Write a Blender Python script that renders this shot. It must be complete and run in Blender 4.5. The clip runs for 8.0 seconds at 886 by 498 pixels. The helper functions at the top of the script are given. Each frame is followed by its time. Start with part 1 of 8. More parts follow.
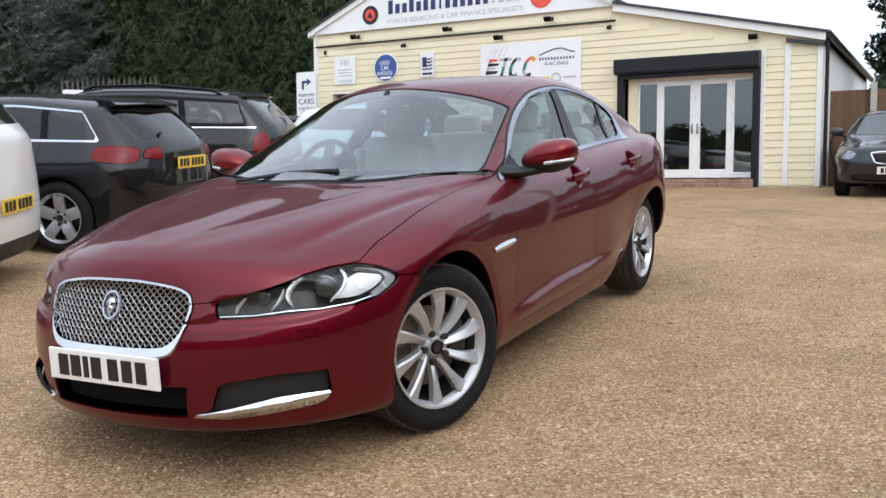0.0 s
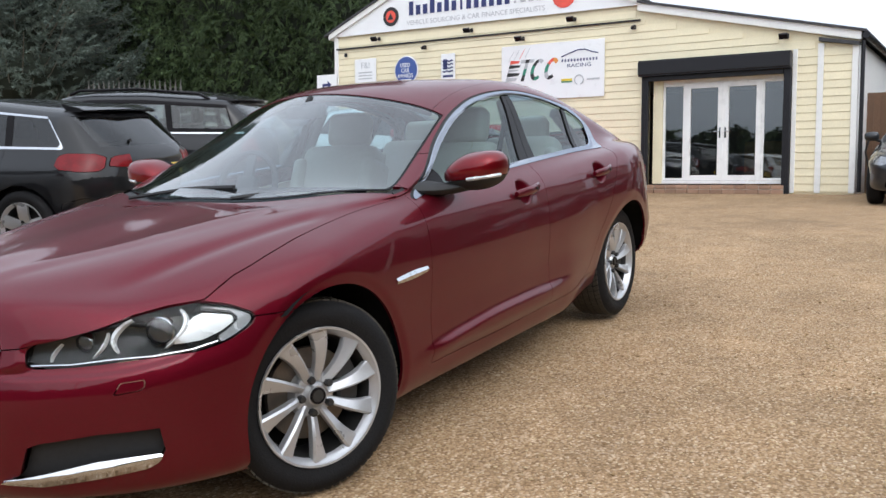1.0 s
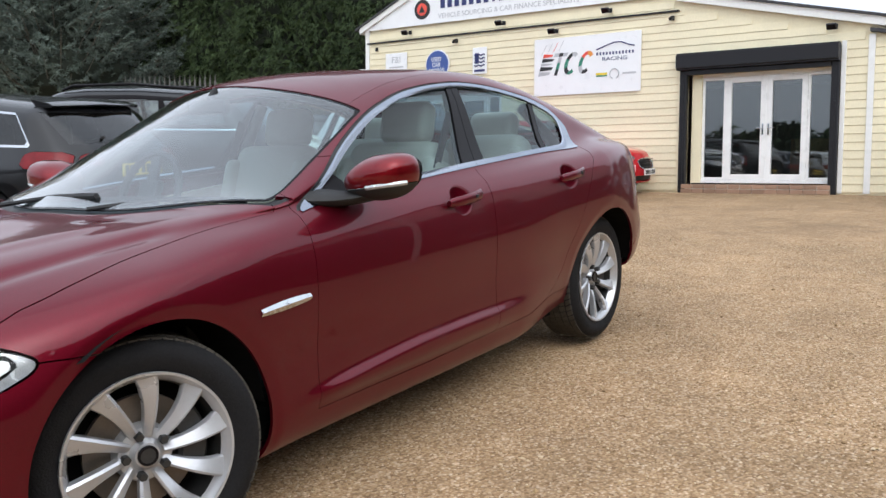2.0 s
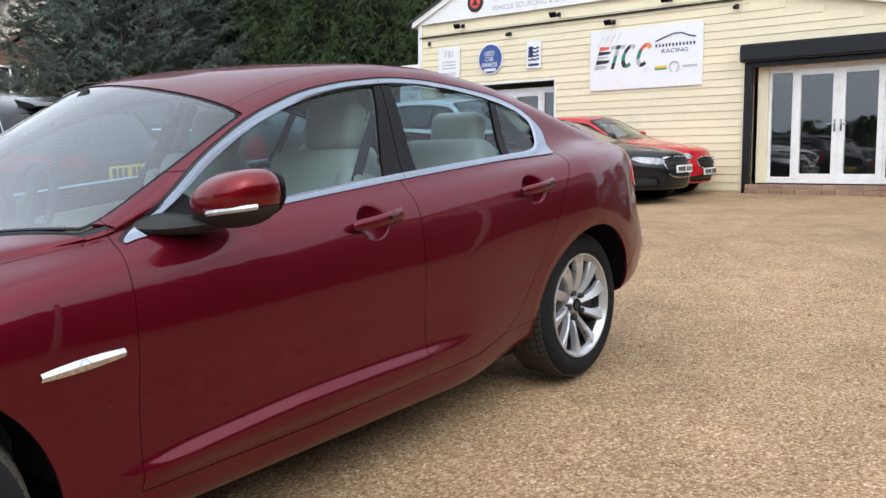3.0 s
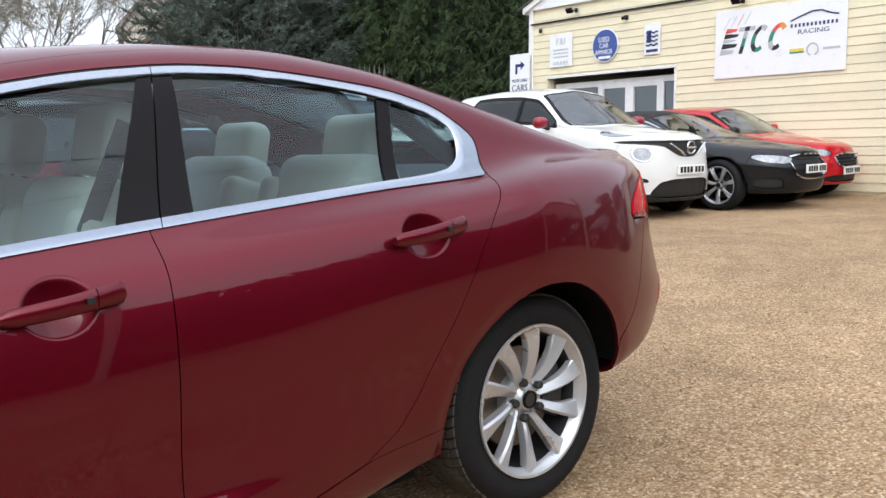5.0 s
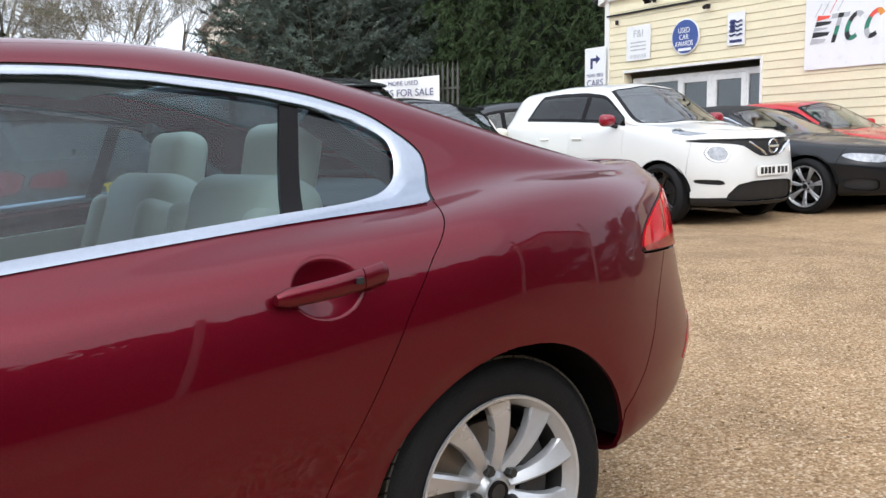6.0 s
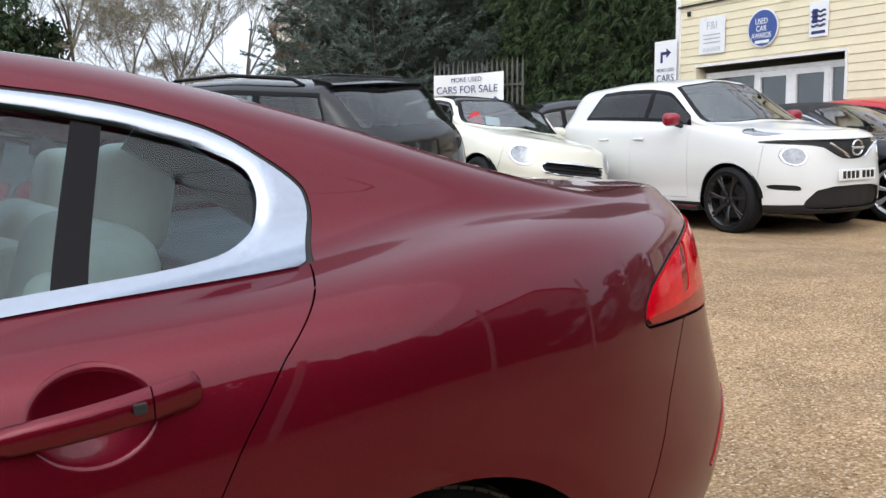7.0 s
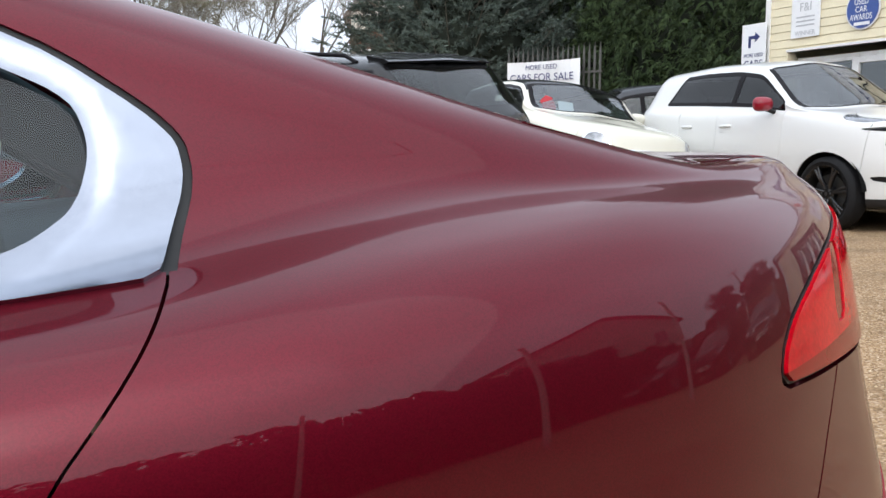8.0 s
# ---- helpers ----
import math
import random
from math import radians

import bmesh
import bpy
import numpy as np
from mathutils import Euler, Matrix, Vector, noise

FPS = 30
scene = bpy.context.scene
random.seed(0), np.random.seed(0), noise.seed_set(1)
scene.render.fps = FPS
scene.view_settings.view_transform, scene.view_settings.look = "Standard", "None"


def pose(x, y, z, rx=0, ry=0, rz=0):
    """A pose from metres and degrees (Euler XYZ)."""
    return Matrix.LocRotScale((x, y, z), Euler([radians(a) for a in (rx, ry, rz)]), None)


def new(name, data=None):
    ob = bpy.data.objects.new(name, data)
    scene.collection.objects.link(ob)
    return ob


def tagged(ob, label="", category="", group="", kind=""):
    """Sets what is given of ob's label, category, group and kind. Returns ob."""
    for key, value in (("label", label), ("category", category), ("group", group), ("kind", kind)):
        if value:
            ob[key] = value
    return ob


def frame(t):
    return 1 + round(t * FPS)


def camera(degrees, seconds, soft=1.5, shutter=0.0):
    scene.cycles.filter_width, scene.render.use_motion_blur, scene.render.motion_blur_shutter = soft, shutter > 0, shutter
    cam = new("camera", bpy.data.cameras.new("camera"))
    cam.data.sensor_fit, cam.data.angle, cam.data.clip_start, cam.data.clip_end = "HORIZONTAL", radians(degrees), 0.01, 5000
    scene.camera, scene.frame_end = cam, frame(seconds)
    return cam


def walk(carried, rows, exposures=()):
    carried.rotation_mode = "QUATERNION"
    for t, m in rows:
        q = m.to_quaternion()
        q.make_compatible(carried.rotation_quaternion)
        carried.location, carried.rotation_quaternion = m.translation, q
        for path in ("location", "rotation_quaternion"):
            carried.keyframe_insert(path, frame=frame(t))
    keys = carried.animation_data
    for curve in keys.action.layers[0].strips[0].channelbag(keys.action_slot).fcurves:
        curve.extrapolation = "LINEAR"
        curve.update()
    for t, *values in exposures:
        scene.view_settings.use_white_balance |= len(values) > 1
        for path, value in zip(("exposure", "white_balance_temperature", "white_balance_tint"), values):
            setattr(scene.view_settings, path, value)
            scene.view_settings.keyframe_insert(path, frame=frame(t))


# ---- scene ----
# ---- camera ----
cam = camera(52.3, 8.0)
PATH = [
    (0.0, -3.116, -2.449, 1.007, -62.32, -4.67, 0.22),
    (0.5, -2.802, -2.548, 1.034, -61.09, -4.66, 0.15),
    (1.0, -2.400, -2.687, 1.068, -59.47, -4.53, 0.11),
    (1.5, -2.011, -2.755, 1.084, -57.84, -4.57, 0.09),
    (1.7, -1.852, -2.780, 1.094, -57.20, -4.66, -0.02),
    (2.8, -0.867, -2.907, 1.159, -51.91, -5.04, -0.05),
    (3.0, -0.704, -2.903, 1.178, -50.99, -5.10, -0.11),
    (3.5, -0.316, -2.909, 1.209, -48.91, -5.27, -0.31),
    (4.0, 0.108, -2.861, 1.246, -46.10, -5.32, -0.08),
    (4.5, 0.496, -2.746, 1.277, -44.00, -5.54, -0.30),
    (4.7, 0.643, -2.706, 1.282, -43.17, -5.57, -0.24),
    (5.8, 1.431, -2.466, 1.335, -37.07, -5.88, 0.41),
    (6.0, 1.558, -2.391, 1.347, -36.11, -5.85, 0.40),
    (6.5, 1.872, -2.206, 1.369, -34.09, -5.97, 0.26),
    (7.0, 2.197, -1.993, 1.410, -31.40, -6.08, 0.34),
    (7.5, 2.427, -1.751, 1.399, -29.16, -6.19, 0.32),
    (8.0, 2.593, -1.498, 1.351, -26.63, -6.57, -0.06),
]
walk(cam, [(t, pose(x, y, z, 90 + pitch, roll, yaw)) for t, x, y, z, yaw, pitch, roll in PATH],
     exposures=((0.0, .16), (1.5, .20), (3.0, .30), (4.5, .36), (6.0, .36), (6.5, .25), (7.0, .23), (8.0, .20)))

# ---- world, sun, exposure ----
SUN_UP, SUN_ROUND = 42.0, 215.0
world = bpy.data.worlds.new("overcast_sky")
scene.world = world
world.use_nodes = True
wn = world.node_tree.nodes
wl = world.node_tree.links
sky = wn.new("ShaderNodeTexSky")
sky.sky_type = 'NISHITA'
sky.sun_disc = False
sky.sun_elevation = radians(SUN_UP)
sky.sun_rotation = radians(SUN_ROUND)
sky.dust_density = 4.0
grey = wn.new("ShaderNodeHueSaturation")
grey.inputs["Saturation"].default_value = 0.12
cloud_tc = wn.new("ShaderNodeTexCoord")
cloud = wn.new("ShaderNodeTexNoise")
cloud.inputs["Scale"].default_value = 2.2
cloud.inputs["Detail"].default_value = 5
cloud_range = wn.new("ShaderNodeMapRange")
cloud_range.inputs["From Min"].default_value = 0.3
cloud_range.inputs["From Max"].default_value = 0.7
cloud_range.inputs["To Min"].default_value = 0.74
cloud_range.inputs["To Max"].default_value = 1.1
cloud_mix = wn.new("ShaderNodeMix")
cloud_mix.data_type = 'RGBA'
cloud_mix.inputs[0].default_value = 0.62
cloud_mul = wn.new("ShaderNodeVectorMath")
cloud_mul.operation = 'SCALE'
cloud_mix.inputs[7].default_value = (6.75, 7.6, 9.0, 1)
wl.new(cloud_tc.outputs["Generated"], cloud.inputs["Vector"])
wl.new(sky.outputs[0], grey.inputs["Color"])
wl.new(grey.outputs[0], cloud_mix.inputs[6])
wl.new(cloud.outputs[0], cloud_range.inputs[0])
wl.new(cloud_mix.outputs[2], cloud_mul.inputs[0])
# an overcast sky is brightest overhead
height = wn.new("ShaderNodeSeparateXYZ")
lift = wn.new("ShaderNodeMapRange")
lift.inputs["From Min"].default_value = 0.0
lift.inputs["From Max"].default_value = 1.0
lift.inputs["To Min"].default_value = 0.74
lift.inputs["To Max"].default_value = 1.15
both_ = wn.new("ShaderNodeMath")
both_.operation = 'MULTIPLY'
wl.new(cloud_tc.outputs["Generated"], height.inputs[0])
wl.new(height.outputs["Z"], lift.inputs[0])
wl.new(cloud_range.outputs[0], both_.inputs[0])
wl.new(lift.outputs[0], both_.inputs[1])
wl.new(both_.outputs[0], cloud_mul.inputs["Scale"])
wl.new(cloud_mul.outputs[0], wn["Background"].inputs["Color"])
wn["Background"].inputs["Strength"].default_value = 0.218

sun = new("sun", bpy.data.lights.new("sun", 'SUN'))
sun.data.energy = 0.9
sun.data.angle = radians(120)
sun.data.color = (1.0, 0.98, 0.95)
sun.rotation_euler = (radians(90 - SUN_UP), 0, radians(180 - SUN_ROUND))


# ---- materials ----
def node_mat(name):
    m = bpy.data.materials.new(name)
    m.use_nodes = True
    return m, m.node_tree.nodes, m.node_tree.links, m.node_tree.nodes["Principled BSDF"]


def solid(name, color, rough=0.5, metal=0.0, vary=0.15, scale=6.0, bump=0.0, bump_scale=80.0, coat=0.0, emit=0.0, rough_vary=0.1, random=0.0, spec=0.5):
    """Plain surface with two scales of variation in tone and roughness, and a fine relief."""
    m, n, l, b = node_mat(name)
    tc = n.new("ShaderNodeTexCoord")
    big = n.new("ShaderNodeTexNoise")
    big.inputs["Scale"].default_value = scale
    big.inputs["Detail"].default_value = 6
    fine = n.new("ShaderNodeTexNoise")
    fine.inputs["Scale"].default_value = scale * 11
    fine.inputs["Detail"].default_value = 3
    add = n.new("ShaderNodeMath")
    add.operation = 'ADD'
    l.new(tc.outputs["Object"], big.inputs["Vector"])
    l.new(tc.outputs["Object"], fine.inputs["Vector"])
    l.new(big.outputs[0], add.inputs[0])
    l.new(fine.outputs[0], add.inputs[1])
    ramp = n.new("ShaderNodeMapRange")
    ramp.inputs["From Min"].default_value = 0.6
    ramp.inputs["From Max"].default_value = 1.4
    ramp.inputs["To Min"].default_value = 1 - vary
    ramp.inputs["To Max"].default_value = 1 + vary
    l.new(add.outputs[0], ramp.inputs[0])
    out = ramp.outputs[0]
    if random:
        info = n.new("ShaderNodeObjectInfo")
        rr = n.new("ShaderNodeMapRange")
        rr.inputs["To Min"].default_value = 1 - random
        rr.inputs["To Max"].default_value = 1 + random
        mul = n.new("ShaderNodeMath")
        mul.operation = 'MULTIPLY'
        l.new(info.outputs["Random"], rr.inputs[0])
        l.new(rr.outputs[0], mul.inputs[0])
        l.new(out, mul.inputs[1])
        out = mul.outputs[0]
    sc = n.new("ShaderNodeVectorMath")
    sc.operation = 'SCALE'
    sc.inputs[0].default_value = color[:3]
    l.new(out, sc.inputs["Scale"])
    l.new(sc.outputs[0], b.inputs["Base Color"])
    rv = n.new("ShaderNodeMapRange")
    rv.inputs["From Min"].default_value = 0.3
    rv.inputs["From Max"].default_value = 0.7
    rv.inputs["To Min"].default_value = max(0.0, rough - rough_vary)
    rv.inputs["To Max"].default_value = min(1.0, rough + rough_vary)
    l.new(big.outputs[0], rv.inputs[0])
    l.new(rv.outputs[0], b.inputs["Roughness"])
    b.inputs["Metallic"].default_value = metal
    b.inputs["Coat Weight"].default_value = coat
    b.inputs["Specular IOR Level"].default_value = spec
    b.inputs["Coat Roughness"].default_value = 0.03
    if bump:
        bn = n.new("ShaderNodeTexNoise")
        bn.inputs["Scale"].default_value = bump_scale
        bn.inputs["Detail"].default_value = 4
        bp = n.new("ShaderNodeBump")
        bp.inputs["Strength"].default_value = bump
        bp.inputs["Distance"].default_value = 0.01
        l.new(tc.outputs["Object"], bn.inputs["Vector"])
        l.new(bn.outputs[0], bp.inputs["Height"])
        l.new(bp.outputs[0], b.inputs["Normal"])
    if emit:
        b.inputs["Emission Color"].default_value = (*color[:3], 1)
        b.inputs["Emission Strength"].default_value = emit
    return m


def car_paint(name, color, metal=0.6, rough=0.34, flake=0.25, coat_ior=1.5, coat=1.0):
    """Lacquered paint: metallic base with fine flakes under a clear coat, faint dust."""
    m, n, l, b = node_mat(name)
    tc = n.new("ShaderNodeTexCoord")
    fl = n.new("ShaderNodeTexVoronoi")
    fl.inputs["Scale"].default_value = 900
    dust = n.new("ShaderNodeTexNoise")
    dust.inputs["Scale"].default_value = 3.5
    dust.inputs["Detail"].default_value = 7
    l.new(tc.outputs["Object"], fl.inputs["Vector"])
    l.new(tc.outputs["Object"], dust.inputs["Vector"])
    sep = n.new("ShaderNodeSeparateColor")
    l.new(fl.outputs["Color"], sep.inputs[0])
    mr = n.new("ShaderNodeMapRange")
    mr.inputs["To Min"].default_value = 1 - flake
    mr.inputs["To Max"].default_value = 1 + flake
    l.new(sep.outputs[0], mr.inputs[0])
    sc = n.new("ShaderNodeVectorMath")
    sc.operation = 'SCALE'
    sc.inputs[0].default_value = color
    l.new(mr.outputs[0], sc.inputs["Scale"])
    l.new(sc.outputs[0], b.inputs["Base Color"])
    rr = n.new("ShaderNodeMapRange")
    rr.inputs["To Min"].default_value = rough - 0.04
    rr.inputs["To Max"].default_value = rough + 0.06
    l.new(dust.outputs[0], rr.inputs[0])
    l.new(rr.outputs[0], b.inputs["Roughness"])
    cr = n.new("ShaderNodeMapRange")
    cr.inputs["From Min"].default_value = 0.4
    cr.inputs["From Max"].default_value = 0.75
    cr.inputs["To Min"].default_value = 0.004
    cr.inputs["To Max"].default_value = 0.02
    l.new(dust.outputs[0], cr.inputs[0])
    l.new(cr.outputs[0], b.inputs["Coat Roughness"])
    b.inputs["Metallic"].default_value = metal
    b.inputs["Coat Weight"].default_value = coat
    b.inputs["Coat IOR"].default_value = coat_ior
    b.inputs["Specular IOR Level"].default_value = 0.1
    return m


def pane_glass(name, tint, gloss=1.0, dirt=0.04, sheen=0.08, power=5.0):
    """Thin window glass: tinted see-through with a mirror sheen that grows at grazing angles."""
    m = bpy.data.materials.new(name)
    m.use_nodes = True
    n, l = m.node_tree.nodes, m.node_tree.links
    n.clear()
    out = n.new("ShaderNodeOutputMaterial")
    see = n.new("ShaderNodeBsdfTransparent")
    see.inputs[0].default_value = (*tint, 1)
    shine = n.new("ShaderNodeBsdfGlossy")
    shine.inputs["Roughness"].default_value = 0.015
    shine.inputs[0].default_value = (gloss, gloss, gloss, 1)
    lw = n.new("ShaderNodeLayerWeight")
    lw.inputs["Blend"].default_value = 0.5
    pw = n.new("ShaderNodeMath")
    pw.operation = 'POWER'
    pw.inputs[1].default_value = power
    fr = n.new("ShaderNodeMath")
    fr.operation = 'MULTIPLY_ADD'
    fr.inputs[1].default_value = 0.9
    fr.inputs[2].default_value = sheen
    l.new(lw.outputs["Facing"], pw.inputs[0])
    l.new(pw.outputs[0], fr.inputs[0])
    mix = n.new("ShaderNodeMixShader")
    film = n.new("ShaderNodeBsdfDiffuse")
    film.inputs[0].default_value = (0.5, 0.5, 0.48, 1)
    mix2 = n.new("ShaderNodeMixShader")
    noise_t = n.new("ShaderNodeTexNoise")
    noise_t.inputs["Scale"].default_value = 4
    dr = n.new("ShaderNodeMapRange")
    dr.inputs["To Min"].default_value = 0
    dr.inputs["To Max"].default_value = dirt * 2
    l.new(noise_t.outputs[0], dr.inputs[0])
    l.new(fr.outputs[0], mix.inputs[0])
    l.new(see.outputs[0], mix.inputs[1])
    l.new(shine.outputs[0], mix.inputs[2])
    l.new(dr.outputs[0], mix2.inputs[0])
    l.new(mix.outputs[0], mix2.inputs[1])
    l.new(film.outputs[0], mix2.inputs[2])
    l.new(mix2.outputs[0], out.inputs[0])
    return m


def gravel_mat():
    m, n, l, b = node_mat("tan_gravel")
    tc = n.new("ShaderNodeTexCoord")
    def vor(scale, feature='F1'):
        v = n.new("ShaderNodeTexVoronoi")
        v.inputs["Scale"].default_value = scale
        v.feature = feature
        l.new(tc.outputs["Object"], v.inputs["Vector"])
        return v
    stones = vor(92)
    grit = vor(200)
    sep = n.new("ShaderNodeSeparateColor")
    l.new(stones.outputs["Color"], sep.inputs[0])
    ramp = n.new("ShaderNodeValToRGB")
    e = ramp.color_ramp.elements
    e[0].position, e[0].color = 0.0, (0.233, 0.135, 0.064, 1)
    e[1].position, e[1].color = 1.0, (0.670, 0.504, 0.339, 1)
    for p, c in ((0.25, (0.363, 0.227, 0.116, 1)), (0.55, (0.438, 0.290, 0.162, 1)), (0.8, (0.494, 0.332, 0.194, 1)), (0.92, (0.577, 0.420, 0.278, 1))):
        el = e.new(p)
        el.color = c
    l.new(sep.outputs[0], ramp.inputs[0])
    patch = n.new("ShaderNodeTexNoise")
    patch.inputs["Scale"].default_value = 0.55
    patch.inputs["Detail"].default_value = 8
    patch.inputs["Roughness"].default_value = 0.62
    l.new(tc.outputs["Object"], patch.inputs["Vector"])
    pr = n.new("ShaderNodeMapRange")
    pr.inputs["From Min"].default_value = 0.3
    pr.inputs["From Max"].default_value = 0.7
    pr.inputs["To Min"].default_value = 0.72
    pr.inputs["To Max"].default_value = 1.12
    l.new(patch.outputs[0], pr.inputs[0])
    scuff = n.new("ShaderNodeTexNoise")
    scuff.inputs["Scale"].default_value = 3.1
    scuff.inputs["Detail"].default_value = 5
    l.new(tc.outputs["Object"], scuff.inputs["Vector"])
    sr = n.new("ShaderNodeMapRange")
    sr.inputs["From Min"].default_value = 0.32
    sr.inputs["From Max"].default_value = 0.62
    sr.inputs["To Min"].default_value = 0.84
    sr.inputs["To Max"].default_value = 1.05
    l.new(scuff.outputs[0], sr.inputs[0])
    worn = n.new("ShaderNodeMath")
    worn.operation = 'MULTIPLY'
    l.new(pr.outputs[0], worn.inputs[0])
    l.new(sr.outputs[0], worn.inputs[1])
    gap = n.new("ShaderNodeMapRange")
    gap.inputs["From Min"].default_value = 0.25
    gap.inputs["From Max"].default_value = 0.75
    gap.inputs["To Min"].default_value = 1.06
    gap.inputs["To Max"].default_value = 0.72
    l.new(stones.outputs["Distance"], gap.inputs[0])
    mul = n.new("ShaderNodeMath")
    mul.operation = 'MULTIPLY'
    l.new(worn.outputs[0], mul.inputs[0])
    l.new(gap.outputs[0], mul.inputs[1])
    sc = n.new("ShaderNodeVectorMath")
    sc.operation = 'SCALE'
    l.new(ramp.outputs[0], sc.inputs[0])
    l.new(mul.outputs[0], sc.inputs["Scale"])
    l.new(sc.outputs[0], b.inputs["Base Color"])
    b.inputs["Roughness"].default_value = 0.9
    b.inputs["Specular IOR Level"].default_value = 0.25
    h = n.new("ShaderNodeMath")
    h.operation = 'MULTIPLY_ADD'
    h.inputs[1].default_value = 0.35
    l.new(grit.outputs["Distance"], h.inputs[0])
    l.new(stones.outputs["Distance"], h.inputs[2])
    bp = n.new("ShaderNodeBump")
    bp.invert = True
    bp.inputs["Strength"].default_value = 0.6
    bp.inputs["Distance"].default_value = 0.007
    l.new(h.outputs[0], bp.inputs["Height"])
    l.new(bp.outputs[0], b.inputs["Normal"])
    return m


M = {}
M["paint"] = car_paint("red_metallic_paint", (0.119, 0.0025, 0.0110), metal=0.72, rough=0.42, coat_ior=1.48, coat=0.66, flake=0.14)
M["paint_mirror"] = car_paint("bright_red_metallic_paint", (0.17, 0.004, 0.008), metal=0.8, rough=0.40, coat_ior=1.45, coat=0.9)
M["chrome"] = solid("chrome", (0.60, 0.61, 0.64), 0.06, 1.0, vary=0.03, rough_vary=0.03)
M["satin"] = solid("brushed_alloy_trim", (0.75, 0.76, 0.77), 0.22, 1.0, vary=0.05)
M["alloy"] = solid("silver_alloy", (0.50, 0.51, 0.53), 0.34, 0.55, vary=0.06, coat=0.5)
M["alloy_dark"] = solid("brake_grey_metal", (0.06, 0.06, 0.06), 0.5, 0.8)
M["disc"] = solid("worn_brake_disc", (0.20, 0.17, 0.14), 0.45, 0.7, vary=0.25, scale=30)
M["tread"] = solid("dusty_tread_rubber", (0.075, 0.068, 0.058), 0.9, vary=0.35, scale=20, spec=0.1)
M["tyre"] = solid("tyre_rubber", (0.012, 0.012, 0.013), 0.75, vary=0.3, scale=12, bump=0.25, bump_scale=160, spec=0.18)
M["black"] = solid("black_plastic", (0.020, 0.020, 0.021), 0.5, vary=0.2, spec=0.3)
M["gloss_black"] = solid("gloss_black_trim", (0.010, 0.009, 0.010), 0.16, vary=0.1, spec=0.09)
M["rubber"] = solid("window_rubber", (0.012, 0.012, 0.012), 0.6)
M["under"] = solid("dark_underbody", (0.008, 0.008, 0.008), 0.9, spec=0.1)
M["glass"] = pane_glass("car_window_glass", (0.51, 0.65, 0.69), sheen=0.04, dirt=0.0)
M["screen"] = pane_glass("windscreen_glass", (0.56, 0.69, 0.72), sheen=0.052, dirt=0.002, power=2.85)
M["lens"] = pane_glass("clear_lamp_lens", (0.93, 0.95, 0.95), dirt=0.002, sheen=0.02)
M["leather"] = solid("cream_leather", (0.56, 0.50, 0.40), 0.5, vary=0.08, bump=0.05, bump_scale=90)
M["dash"] = solid("charcoal_dash", (0.03, 0.03, 0.033), 0.6)
M["headlining"] = solid("grey_headlining", (0.22, 0.22, 0.21), 0.9)
M["plate_white"] = solid("white_plate", (0.82, 0.82, 0.80), 0.35, vary=0.05)
M["plate_yellow"] = solid("yellow_plate", (0.75, 0.50, 0.06), 0.35, vary=0.05)
M["char"] = solid("black_characters", (0.01, 0.01, 0.01), 0.4)
M["tail_red"] = solid("red_lamp_lens", (0.58, 0.002, 0.012), 0.08, vary=0.3, scale=14, spec=0.25)
M["bright_trim"] = solid("bright_anodised_trim", (0.33, 0.355, 0.41), 0.14, 1.0, vary=0.05, rough_vary=0.04)
M["tail_dark"] = solid("dark_red_lamp_lens", (0.26, 0.004, 0.006), 0.12, vary=0.1, spec=0.35)
M["gravel"] = gravel_mat()
M["asphalt"] = solid("worn_asphalt", (0.05, 0.05, 0.052), 0.9, vary=0.2, scale=2, bump=0.4, bump_scale=120)
M["cream"] = solid("cream_painted_board", (0.80, 0.72, 0.51), 0.55, vary=0.07, scale=3, bump=0.08, bump_scale=40, random=0.04)
M["white"] = solid("white_painted_trim", (0.80, 0.80, 0.78), 0.45, vary=0.06, scale=2)
M["upvc"] = solid("white_plastic_frame", (0.82, 0.82, 0.81), 0.3, vary=0.04)
M["shutter"] = solid("black_powder_coat", (0.013, 0.013, 0.016), 0.45, vary=0.15, spec=0.3)
M["roof_felt"] = solid("dark_roof_felt", (0.05, 0.05, 0.055), 0.85, bump=0.3)
M["brick"] = solid("red_brick", (0.33, 0.205, 0.14), 0.85, vary=0.2, bump=0.3, random=0.18)
M["win_glass"] = pane_glass("window_glass", (0.50, 0.56, 0.57), dirt=0.006, sheen=0.12)
M["fence"] = solid("brown_fence_board", (0.145, 0.080, 0.047), 0.8, vary=0.25, scale=4, bump=0.3, random=0.15)
M["concrete"] = solid("concrete_post", (0.45, 0.43, 0.38), 0.9, vary=0.15, bump=0.3)
M["sign_white"] = solid("white_sign_panel", (0.83, 0.84, 0.85), 0.35, vary=0.03)
M["navy"] = solid("navy_print", (0.02, 0.03, 0.13), 0.4)
M["grey_print"] = solid("grey_print", (0.47, 0.48, 0.50), 0.4)
M["red_print"] = solid("red_print", (0.75, 0.09, 0.06), 0.4)
M["blue_print"] = solid("blue_print", (0.045, 0.09, 0.30), 0.4)
M["green_print"] = solid("green_print", (0.03, 0.22, 0.14), 0.4)
M["orange_print"] = solid("orange_print", (0.72, 0.28, 0.05), 0.4)
M["yellow_print"] = solid("yellow_print", (0.75, 0.55, 0.04), 0.4)
M["black_print"] = solid("black_print", (0.015, 0.015, 0.015), 0.4)
M["room"] = solid("plain_interior_wall", (0.20, 0.19, 0.175), 0.9)
